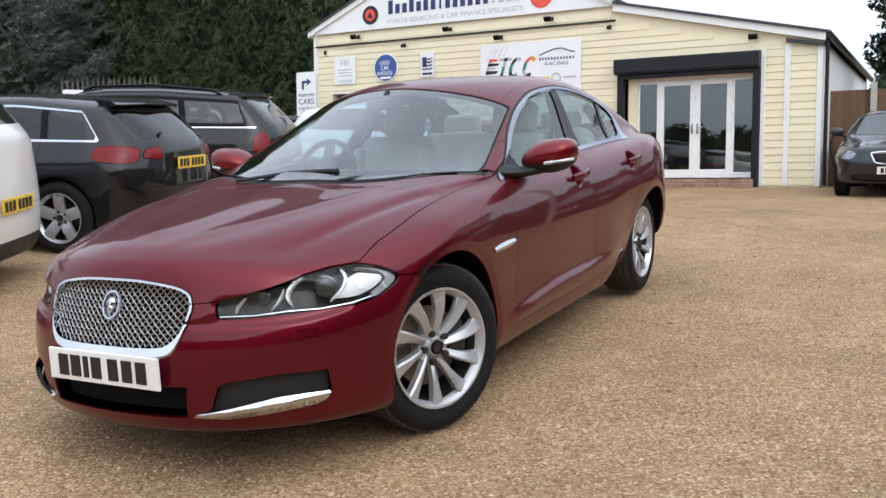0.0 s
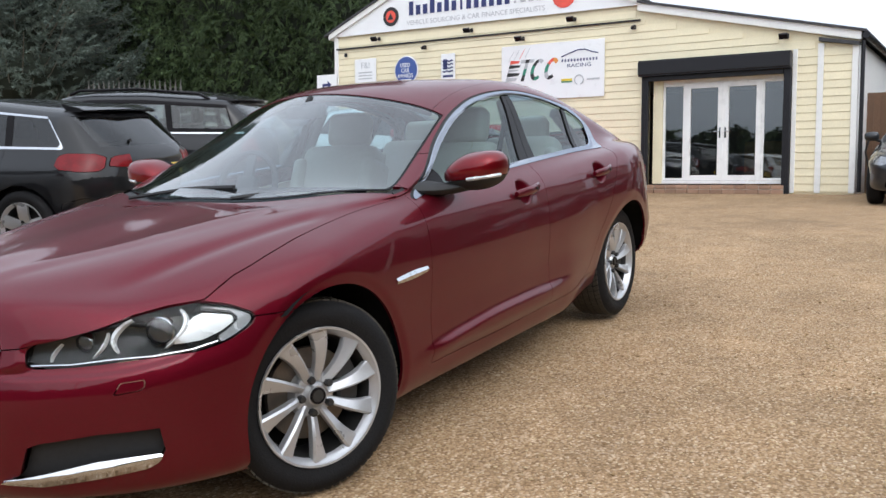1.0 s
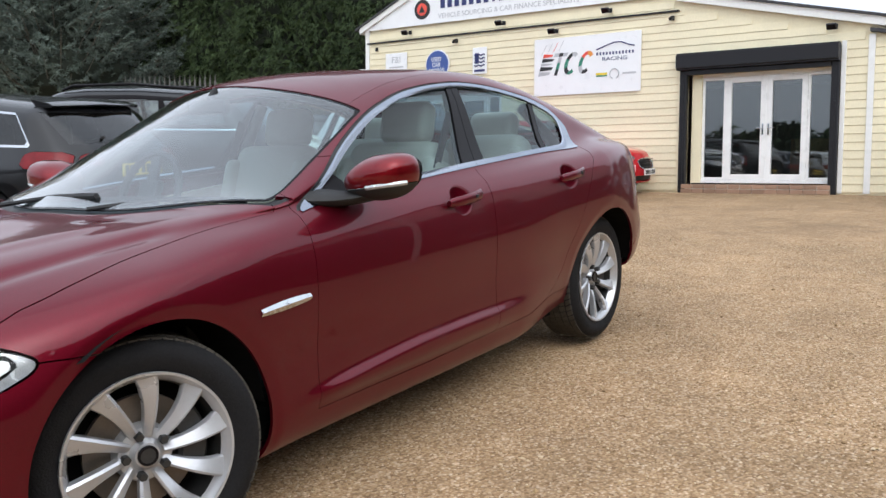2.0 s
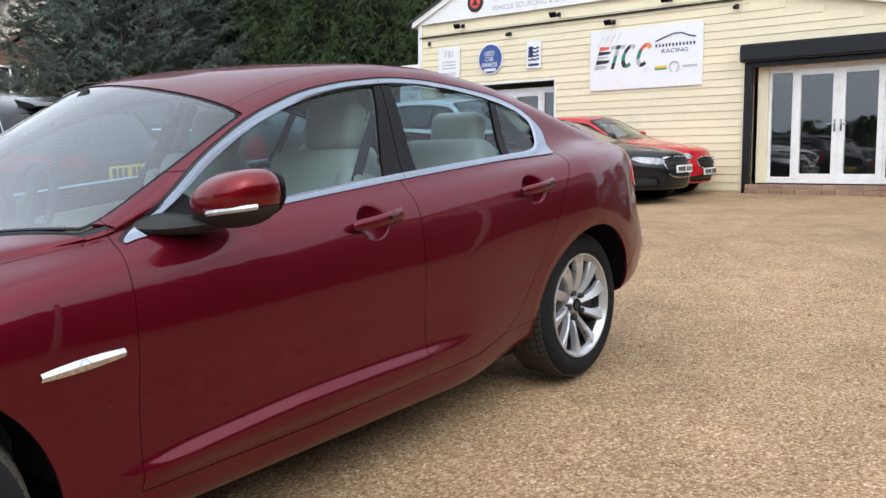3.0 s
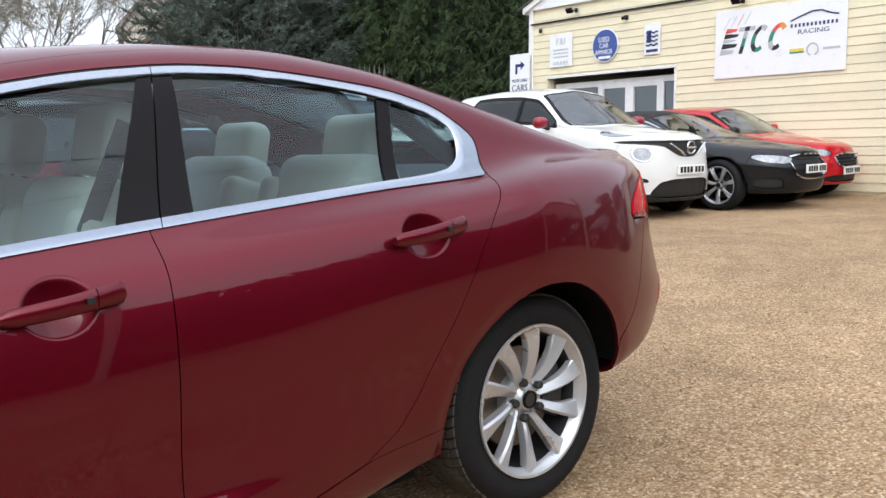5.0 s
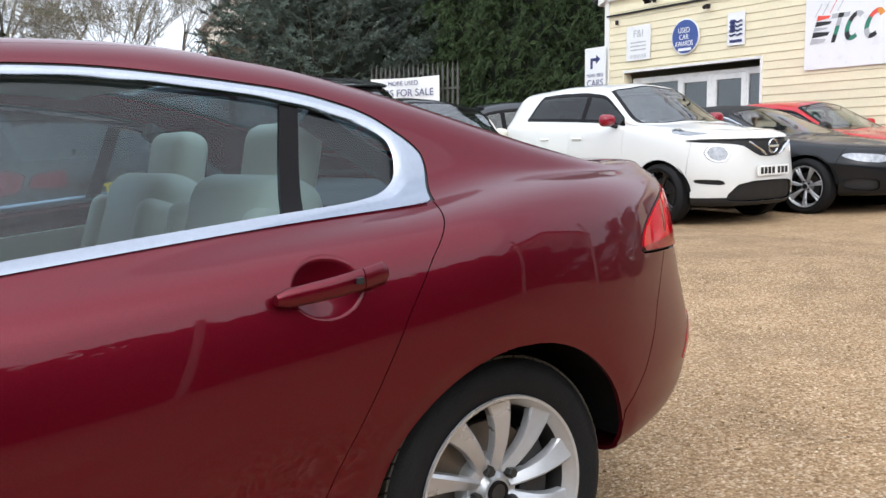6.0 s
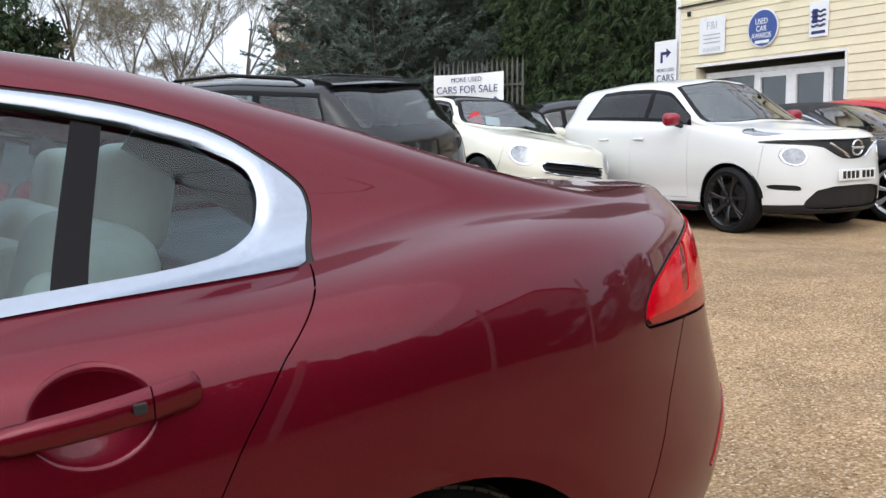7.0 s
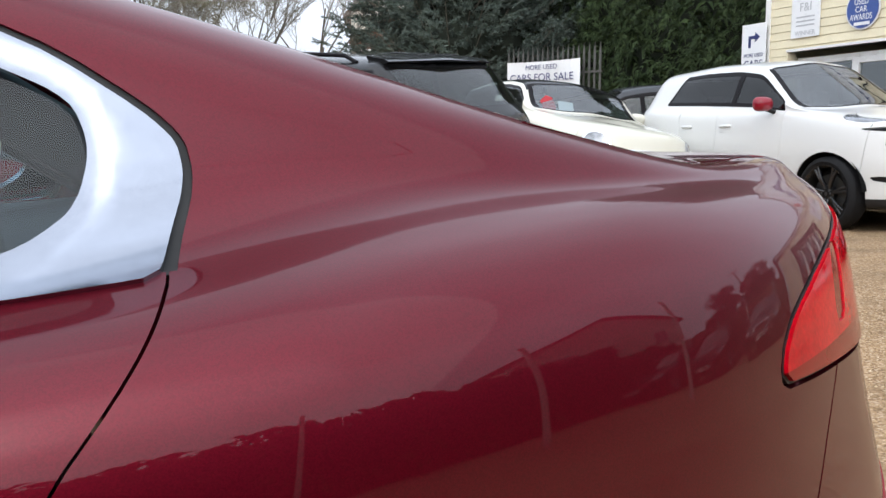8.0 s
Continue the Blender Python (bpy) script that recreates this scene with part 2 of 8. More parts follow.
M["wood"] = solid("light_wood_desk", (0.50, 0.27, 0.12), 0.5, vary=0.2)


# ---- small mesh helpers ----
def link_bm(name, bm, material, parent=None, label="", smooth=None):
    me = bpy.data.meshes.new(name)
    bm.normal_update()
    bm.to_mesh(me)
    bm.free()
    ob = new(name, me)
    for mt in (material if isinstance(material, (list, tuple)) else [material]):
        me.materials.append(mt)
    if smooth is not None:
        me.shade_smooth()
        if smooth > 0:
            me.set_sharp_from_angle(angle=radians(smooth))
    if parent is not None:
        ob.parent = parent
    if label:
        ob["label"] = label
    return ob


def part(name, bm, material, parent, label="", smooth=None):
    return link_bm(name, bm, material, parent, label, smooth)


def thing(name, m=Matrix(), label="", category="", group="", kind=""):
    ob = new(name)
    ob.empty_display_size = 0.2
    ob.matrix_world = m
    return tagged(ob, label, category, group, kind)


def box(bm, size, at=(0, 0, 0), m=None, bevel=0.0, seg=2):
    """Adds a bevelled box, centred at 'at'."""
    t = Matrix.Translation(at) @ Matrix.Diagonal((*size, 1))
    r = bmesh.ops.create_cube(bm, size=1.0, matrix=(m @ t) if m else t)
    if bevel:
        ed = list({e for v in r["verts"] for e in v.link_edges})
        bmesh.ops.bevel(bm, geom=ed, offset=bevel, segments=seg, affect='EDGES', profile=0.5)
    return bm


def tube(bm, pts, r, seg=8, cap=True, r1=None):
    """Adds a tube along points; r may taper to r1."""
    pts = [Vector(p) for p in pts]
    rings = []
    up = Vector((0, 0, 1))
    for i, p in enumerate(pts):
        d = (pts[min(i + 1, len(pts) - 1)] - pts[max(i - 1, 0)]).normalized()
        a = d.cross(up if abs(d.z) < 0.95 else Vector((1, 0, 0))).normalized()
        b = d.cross(a)
        rr = r if r1 is None else r + (r1 - r) * i / max(1, len(pts) - 1)
        rings.append([bm.verts.new(p + (a * math.cos(6.28318 * k / seg) + b * math.sin(6.28318 * k / seg)) * rr) for k in range(seg)])
    for q, s in zip(rings, rings[1:]):
        for k in range(seg):
            bm.faces.new((q[k], q[(k + 1) % seg], s[(k + 1) % seg], s[k]))
    if cap:
        bm.faces.new(rings[0])
        bm.faces.new(rings[-1][::-1])
    return bm


def prism(bm, poly, d0, d1, m=None):
    """Adds a prism: a polygon in local x, z pushed from y=d0 to y=d1."""
    def put(x, y, z):
        v = Vector((x, y, z))
        return bm.verts.new(m @ v if m else v)
    a = [put(x, d0, z) for x, z in poly]
    b = [put(x, d1, z) for x, z in poly]
    fs = [bm.faces.new(a), bm.faces.new(b[::-1])]
    for i in range(len(poly)):
        j = (i + 1) % len(poly)
        fs.append(bm.faces.new((a[j], a[i], b[i], b[j])))
    bmesh.ops.recalc_face_normals(bm, faces=fs)
    return bm


def revolve(bm, profile, seg=64, m=None):
    """Adds a surface of revolution about local y: profile of (radius, y)."""
    rings = []
    for r, y in profile:
        ring = []
        for k in range(seg):
            a = 2 * math.pi * k / seg
            v = Vector((r * math.cos(a), y, r * math.sin(a)))
            ring.append(bm.verts.new(m @ v if m else v))
        rings.append(ring)
    for p, q in zip(rings, rings[1:]):
        for k in range(seg):
            bm.faces.new((p[k], p[(k + 1) % seg], q[(k + 1) % seg], q[k]))
    return bm


def text_part(words, size, m, material, parent, name="lettering", align='CENTER', width=None):
    cu = bpy.data.curves.new(name, 'FONT')
    cu.body = words
    cu.size = size
    cu.align_x = align
    cu.align_y = 'CENTER'
    cu.extrude = 0.002
    tmp = bpy.data.objects.new(name, cu)
    me = bpy.data.meshes.new_from_object(tmp)
    bpy.data.objects.remove(tmp)
    me.materials.append(material)
    ob = new(name, me)
    if width:
        span = max(v.co.x for v in me.vertices) - min(v.co.x for v in me.vertices)
        m = m @ Matrix.Diagonal((width / span, 1, 1, 1))
    ob.parent = parent
    ob.matrix_local = m
    return ob


# ---- lofted shells, cut along drawn lines ----
def curve_fn(knots, sigma=0.05):
    """A smooth function through knots (x, value), softened over sigma metres."""
    xs, ys = zip(*knots)
    g = np.arange(-2.0, 6.0, 0.005)
    y = np.interp(g, xs, ys)
    if sigma:
        k = int(4 * sigma / 0.005)
        w = np.exp(-0.5 * (np.arange(-k, k + 1) * 0.005 / sigma) ** 2)
        y = np.convolve(np.pad(y, k, mode='edge'), w / w.sum(), mode='valid')
    return lambda x: np.interp(x, g, y)


def loft(rails, x0f, x0r, cap=(2.1, 2.1), counts=(50, 120, 50), k=9, relief=None):
    """The left half of a car's skin. Each rail is (front tip, rear tip, half width(x), height(x)); rails run from the sill's foot to the
    roof's middle and wrap round nose and tail. Gives rows (x, y, z, normal, rail number) and triangles."""
    nf, nm, nr = counts
    rows = []
    for xf, xr, w, z in rails:
        th = np.linspace(0, math.pi / 2, nf + 1)
        e = 2 / cap[0]
        xa = x0f - (x0f - xf) * np.cos(th) ** e
        ca = np.sin(th) ** e
        xm = np.linspace(x0f, x0r, nm + 1)[1:-1]
        th2 = np.linspace(math.pi / 2, 0, nr + 1)
        e2 = 2 / cap[1]
        xb = x0r + (xr - x0r) * np.cos(th2) ** e2
        cb = np.sin(th2) ** e2
        x = np.concatenate([xa, xm, xb])
        c = np.concatenate([ca, np.ones(nm - 1), cb])
        rows.append(np.stack([x, -w(x) * c, z(x)], 1))
    P = np.array(rows)
    flip = np.array([1, -1, 1])
    def padded(Q):
        return np.concatenate([2 * Q[:1] - Q[1:2], Q, Q[-2:-1] * flip], 0)
    C = P.copy()
    for _ in range(3):
        q = padded(C)
        C = C + 0.7 * (P - (q[:-2] + 4 * q[1:-1] + q[2:]) / 6)
        C[-1, :, 1] = 0
    q = padded(C)
    out, vs = [], []
    n = len(rails)
    for i in range(n - 1):
        for s in range(k + (i == n - 2)):
            t = s / k
            b = ((1 - t) ** 3 / 6, (3 * t ** 3 - 6 * t ** 2 + 4) / 6, (-3 * t ** 3 + 3 * t ** 2 + 3 * t + 1) / 6, t ** 3 / 6)
            out.append(sum(b[j] * q[i + j] for j in range(4)))
            vs.append(i + t)
    S = np.array(out)
    S[-1, :, 1] = 0
    def normals(S):
        E = np.concatenate([S[:, 1:2] * flip, S, S[:, -2:-1] * flip], 1)
        E = np.concatenate([2 * E[:1] - E[1:2], E, E[-2:-1] * flip], 0)
        N = np.cross(E[1:-1, 2:] - E[1:-1, :-2], E[2:, 1:-1] - E[:-2, 1:-1])
        N /= np.maximum(np.linalg.norm(N, axis=2, keepdims=True), 1e-9)
        return -N if N[S.shape[0] // 2, S.shape[1] // 2, 1] > 0 else N
    N = normals(S)
    if relief is not None:
        push = relief(S.reshape(-1, 3), np.repeat(vs, S.shape[1])).reshape(S.shape[:2])
        S = S + N * push[..., None]
        S[-1, :, 1] = 0
        N = normals(S)
    nv, nu = S.shape[:2]
    V = np.concatenate([S.reshape(-1, 3), N.reshape(-1, 3), np.repeat(vs, nu)[:, None]], 1)
    a = (np.arange(nv - 1)[:, None] * nu + np.arange(nu - 1)[None]).ravel()
    F = np.concatenate([np.stack([a, a + 1, a + nu + 1], 1), np.stack([a, a + nu + 1, a + nu], 1)])
    p = V[F[:, 0], :3]
    fn = np.cross(V[F[:, 1], :3] - p, V[F[:, 2], :3] - p)
    area = np.linalg.norm(fn, axis=1)
    F = F[area > 1e-9]
    fn = fn[area > 1e-9]
    turn = (fn * V[F[:, 0], 3:6]).sum(1) < 0
    F[turn] = F[turn][:, ::-1]
    return V, F


def clip(patch, s):
    """The part of a patch where s (one value a vertex) is below zero, cut cleanly along the zero line."""
    V, F = patch
    if len(F) == 0:
        return patch
    s = np.where(np.abs(s) < 1e-7, -1e-7, s)
    ins = s < 0
    cnt = ins[F].sum(1)
    keep = [F[cnt == 3]]
    newv, base = [], len(V)
    for want in (1, 2):
        T = F[cnt == want]
        if len(T) == 0:
            continue
        odd = ins[T] if want == 1 else ~ins[T]
        r = odd.argmax(1)
        a, b, c = (T[np.arange(len(T)), (r + j) % 3] for j in range(3))
        def cut(i, j):
            t = (s[i] / (s[i] - s[j]))[:, None]
            return V[i] * (1 - t) + V[j] * t
        lo = lambda i, j: (np.minimum(i, j), np.maximum(i, j))
        ab, ac = cut(*lo(a, b)), cut(*lo(a, c))
        i_ab = base + np.arange(len(T))
        i_ac = i_ab + len(T)
        newv += [ab, ac]
        base += 2 * len(T)
        if want == 1:
            keep.append(np.stack([a, i_ab, i_ac], 1))
        else:
            keep += [np.stack([i_ab, b, c], 1), np.stack([i_ab, c, i_ac], 1)]
    V2 = np.concatenate([V, *newv]) if newv else V
    F2 = np.concatenate(keep)
    if len(F2) == 0:
        return V[:0], F2
    key = np.round(V2[:, :3], 6)
    _, first, inv = np.unique(key, axis=0, return_index=True, return_inverse=True)
    F2 = inv.reshape(-1)[F2]
    F2 = F2[(F2[:, 0] != F2[:, 1]) & (F2[:, 1] != F2[:, 2]) & (F2[:, 0] != F2[:, 2])]
    used, F3 = np.unique(F2, return_inverse=True)
    return V2[first[used]], F3.reshape(-1, 3)


def split(patch, sd, gap=0.002):
    """Cuts a patch along sd(V) = 0: what lies inside, and the rest, with a joint between."""
    s = sd(patch[0])
    return clip(patch, s + gap), clip(patch, -s + gap)


def outline(points, ax=(0, 2), rounds=2, closed=True):
    """Signed distance to a drawn outline, rounded off; below zero inside."""
    p = np.array(points, float)
    for _ in range(rounds):
        nx = np.roll(p, -1, 0)
        p = np.stack([p * 0.8 + nx * 0.2, p * 0.2 + nx * 0.8], 1).reshape(-1, 2)
    a, b = p, np.roll(p, -1, 0)
    def sd(V):
        q = V[:, list(ax)]
        best = np.full(len(q), 1e9)
        inside = np.zeros(len(q), bool)
        for (x0, y0), (x1, y1) in zip(a, b):
            d = np.array([x1 - x0, y1 - y0])
            L = max(d @ d, 1e-12)
            t = np.clip(((q - (x0, y0)) @ d) / L, 0, 1)
            best = np.minimum(best, np.hypot(q[:, 0] - x0 - t * d[0], q[:, 1] - y0 - t * d[1]))
            if y0 != y1:
                cross = (y0 > q[:, 1]) != (y1 > q[:, 1])
                inside ^= cross & (q[:, 0] < (x1 - x0) * (q[:, 1] - y0) / (y1 - y0) + x0)
        return np.where(inside, -best, best)
    return sd


def mirrored(patch):
    V, F = patch
    W = V.copy()
    W[:, 1] *= -1
    W[:, 4] *= -1
    return W, F[:, ::-1]


def both(patch):
    V, F = patch
    W, G = mirrored(patch)
    return np.concatenate([V, W]), np.concatenate([F, G + len(V)])


def shifted(patch, d):
    V, F = patch
    W = V.copy()
    W[:, :3] += W[:, 3:6] * d
    return W, F


def skin(name, patch, material, parent, label="", rim=0.012):
    """Links a patch as one mesh with the shell's own normals and an inward lip along its edges."""
    V, F = patch
    if len(F) == 0:
        return None
    verts, norms = V[:, :3], V[:, 3:6]
    faces = F
    if rim:
        E = np.concatenate([F[:, [0, 1]], F[:, [1, 2]], F[:, [2, 0]]])
        key = np.sort(E, 1)
        _, idx, cnt = np.unique(key, axis=0, return_index=True, return_counts=True)
        B = E[idx[cnt == 1]]
        B = B[~((np.abs(V[B[:, 0], 1]) < 2e-4) & (np.abs(V[B[:, 1], 1]) < 2e-4))]
        if len(B):
            p, q = V[B[:, 0], :3], V[B[:, 1], :3]
            n = V[B[:, 0], 3:6]
            side = np.cross(q - p, n)
            side /= np.maximum(np.linalg.norm(side, axis=1, keepdims=True), 1e-9)
            p2, q2 = p - n * rim, q - V[B[:, 1], 3:6] * rim
            o = len(verts)
            m = len(B)
            verts = np.concatenate([verts, p, q, q2, p2])
            norms = np.concatenate([norms, side, side, side, side])
            r = np.arange(m)
            f1 = np.stack([o + m + r, o + r, o + 3 * m + r], 1)
            f2 = np.stack([o + m + r, o + 3 * m + r, o + 2 * m + r], 1)
            faces = np.concatenate([F, f1, f2])
    me = bpy.data.meshes.new(name)
    me.from_pydata(verts.tolist(), [], faces.tolist())
    me.materials.append(material)
    me.shade_smooth()
    me.normals_split_custom_set_from_vertices(norms.tolist())
    ob = new(name, me)
    ob.parent = parent
    if label:
        ob["label"] = label
    return ob


def pair(name, patch, material, parent, label="", rim=0.012):
    """A part on the left and its mirror image on the right."""
    return skin(name, patch, material, parent, label, rim), skin(name, mirrored(patch), material, parent, label, rim)


# ---- ground ----
def soft(a, k=0.6):
    return np.logaddexp(0, a / k) * k


def step01(a):
    a = np.clip(a, 0, 1)
    return a * a * (3 - 2 * a)


def ground_z(x, y):
    """Height of the yard: it climbs gently towards the building and to the side where the cars stand in a row."""
    x, y = np.asarray(x, float), np.asarray(y, float)
    base = np.where(x >= 0, 1.3 * (1 - np.exp(-np.maximum(x, 0) / 17.5)), 0.0746 * x * np.exp(np.minimum(x, 0) / 12))
    flat = step01((x - 13.5) / 2)
    base = base * (1 - flat) + 0.765 * flat
    left = 0.048 * soft(np.minimum(y, 9) - 1.2) * step01((10.2 - x) / 3.0) * step01((x + 9) / 6)
    return base + left


def build_ground():
    xs = np.concatenate([np.linspace(-400, -20, 12), np.linspace(-18, -4, 20), np.linspace(-3.8, 18, 110), np.linspace(19, 40, 12), np.linspace(60, 600, 10)])
    ys = np.concatenate([np.linspace(-400, -25, 10), np.linspace(-22, -6, 16), np.linspace(-5.8, 16, 100), np.linspace(17, 40, 12), np.linspace(60, 600, 10)])
    X, Y = np.meshgrid(xs, ys, indexing='ij')
    Z = ground_z(X, Y)
    for i in range(len(xs)):
        for j in range(len(ys)):
            if -4 < xs[i] < 18 and -6 < ys[j] < 16:
                Z[i, j] += 0.006 * noise.noise(Vector((xs[i] * 1.3, ys[j] * 1.3, 0))) + 0.004 * noise.noise(Vector((xs[i] * 3.7, ys[j] * 3.7, 5)))
    ny = len(ys)
    me = bpy.data.meshes.new("ground")
    f = [(i * ny + j, (i + 1) * ny + j, (i + 1) * ny + j + 1, i * ny + j + 1) for i in range(len(xs) - 1) for j in range(ny - 1)]
    me.from_pydata(np.stack([X.ravel(), Y.ravel(), Z.ravel()], 1).tolist(), [], f)
    me.materials.append(M["gravel"])
    me.shade_smooth()
    return tagged(new("ground", me), "fine tan gravel yard, lightly patchy and worn", "gravel ground", kind="structure")


build_ground()


def build_road():
    """Unseen road added beyond the yard hedge to darken reflections, with a low kerb."""
    xs, ys = np.linspace(-70, 70, 60), np.array([-15.2, -14, -12.6, -11.4, -10.4])
    X, Y = np.meshgrid(xs, ys, indexing='ij')
    Z = ground_z(X, Y) + .02
    n = len(ys)
    me = bpy.data.meshes.new("road")
    me.from_pydata(np.stack([X.ravel(), Y.ravel(), Z.ravel()], 1).tolist(), [], [(i * n + j, (i + 1) * n + j, (i + 1) * n + j + 1, i * n + j + 1) for i in range(len(xs) - 1) for j in range(n - 1)])
    me.materials.append(M["asphalt"])
    tagged(new("road", me), "worn grey asphalt road added out of view beside the yard", "road", kind="structure")
    bm = bmesh.new()
    rows = []
    for x in xs:
        z = float(ground_z(x, -10.3))
        rows.append([bm.verts.new((x, y, z + h)) for y, h in ((-10.42, -.05), (-10.42, .10), (-10.40, .12), (-10.30, .12), (-10.30, -.05))])
    for p, q in zip(rows, rows[1:]):
        for k in range(4):
            bm.faces.new((p[k], p[k + 1], q[k + 1], q[k]))
    tagged(link_bm("kerb", bm, M["concrete"]), "pale concrete kerb along the added road", "kerb", kind="structure")


build_road()

# ---- showroom building ----
WALL = Matrix(((0.0318, -0.9995, 0, 14.83), (0.9995, 0.0318, 0, 0), (0, 0, 1, 0.78), (0, 0, 0, 1)))
wall_front = thing("wall_front", WALL, "cream weatherboard showroom front with white trim", "building wall", kind="structure")


def slab(name, a0, a1, z0, z1, d0, d1, material, parent=wall_front, label="", bevel=0.0):
    bm = bmesh.new()
    box(bm, (a1 - a0, d1 - d0, z1 - z0), ((a0 + a1) / 2, (d0 + d1) / 2, (z0 + z1) / 2), bevel=bevel)
    return part(name, bm, material, parent, label)


def build_building():
    # backing wall in pieces round the two openings
    for a0, a1, z0, z1 in ((-0.85, 0.28, -0.4, 2.7), (0.28, 2.92, 2.2, 2.7), (2.92, 6.96, -0.4, 2.7), (6.96, 10.13, 2.18, 2.7), (10.13, 10.63, -0.4, 2.7)):
        slab("wall_panel", a0, a1, z0, z1, -0.2, -0.012, M["cream"])
    bm = bmesh.new()
    poly = [(10.63, 2.7), (10.63, 3.72), (6.9, 5.3), (3.1, 3.75), (3.1, 3.55), (-0.85, 2.7)]
    prism(bm, poly, -0.2, -0.012)
    part("gable_panel", bm, M["cream"], wall_front)
    # lapped boards, each tilted so that its foot stands proud
    pitch = 0.14
    openings = ((0.22, 2.98, -0.1, 2.56), (6.93, 10.16, -0.1, 2.22))
    z = 0.02
    while z < 4.0:
        spans = [(-0.80, 10.58)]
        top = z + pitch
        if top > 2.60:
            right = (top - 2.52) / 0.2245 - 0.85
            spans = [(max(-0.80, min(right, 3.06)), 10.58)]
        if z > 3.30:
            spans = [(3.16, 10.58)]
        if top > 3.6:
            break
        for o0, o1, p0, p1 in openings:
            if z < p1 - 0.02 and top > p0:
                nxt = []
                for s0, s1 in spans:
                    if s1 <= o0 or s0 >= o1:
                        nxt.append((s0, s1))
                    else:
                        if o0 - s0 > 0.05:
                            nxt.append((s0, o0))
                        if s1 - o1 > 0.05:
                            nxt.append((o1, s1))
                spans = nxt
        for s0, s1 in spans:
            bm = bmesh.new()
            sec = [(0.000, z), (0.018, z), (0.021, z + 0.005), (0.010, top - 0.003), (0.0, top - 0.003)]
            va = [bm.verts.new((s0, d, h)) for d, h in sec]
            vb = [bm.verts.new((s1, d, h)) for d, h in sec]
            bm.faces.new(va[::-1])
            bm.faces.new(vb)
            for i in range(5):
                bm.faces.new((va[i], va[(i + 1) % 5], vb[(i + 1) % 5], vb[i]))
            bmesh.ops.recalc_face_normals(bm, faces=bm.faces[:])
            bmesh.ops.translate(bm, verts=bm.verts[:], vec=(0, -0.010, 0))
            part("board", bm, M["cream"], wall_front)
        z += pitch
    # corner and edge trims
    slab("trim", -0.86, -0.76, 0, 2.62, -0.2, 0.03, M["white"], bevel=0.004)
    slab("trim", -0.30, -0.20, 0, 2.62, 0.016, 0.034, M["white"], bevel=0.003)
    slab("trim", 10.56, 10.67, 0, 3.70, -0.2, 0.03, M["white"], bevel=0.004)
    slab("trim", 0.14, 0.215, 0, 2.55, 0.0, 0.03, M["white"], bevel=0.003)
    slab("trim", 2.985, 3.05, 0, 2.55, 0.0, 0.03, M["cream"], bevel=0.003)
    slab("trim", 6.925, 6.965, 0, 2.20, -0.2, 0.024, M["white"], bevel=0.003)
    slab("trim", 10.125, 10.165, 0, 2.20, -0.2, 0.024, M["cream"], bevel=0.003)
    slab("trim", 6.925, 10.165, 2.18, 2.225, -0.2, 0.024, M["white"], bevel=0.003)
    slab("trim", 3.06, 10.60, 3.315, 3.345, 0.0, 0.05, M["shutter"])
    # side wall and body of the building behind
    slab("side_wall", -0.85, -0.65, -0.4, 2.66, -9, -0.2, M["white"])
    slab("side_wall", 10.43, 10.63, -0.4, 3.7, -9, -0.2, M["cream"])
    slab("back_wall", -0.85, 10.63, -0.4, 3.0, -9.2, -9.0, M["room"])
    slab("inner_floor", -0.65, 10.43, -0.05, 0.12, -9, -0.2, M["room"])
    slab("inner_ceiling", -0.65, 10.43, 2.72, 2.78, -9, -0.2, M["white"])
    slab("counter_desk", 0.6, 1.45, 0.12, 1.0, -2.3, -1.7, M["wood"], label="light wooden reception desk behind the glass doors", bevel=0.01)


build_building()


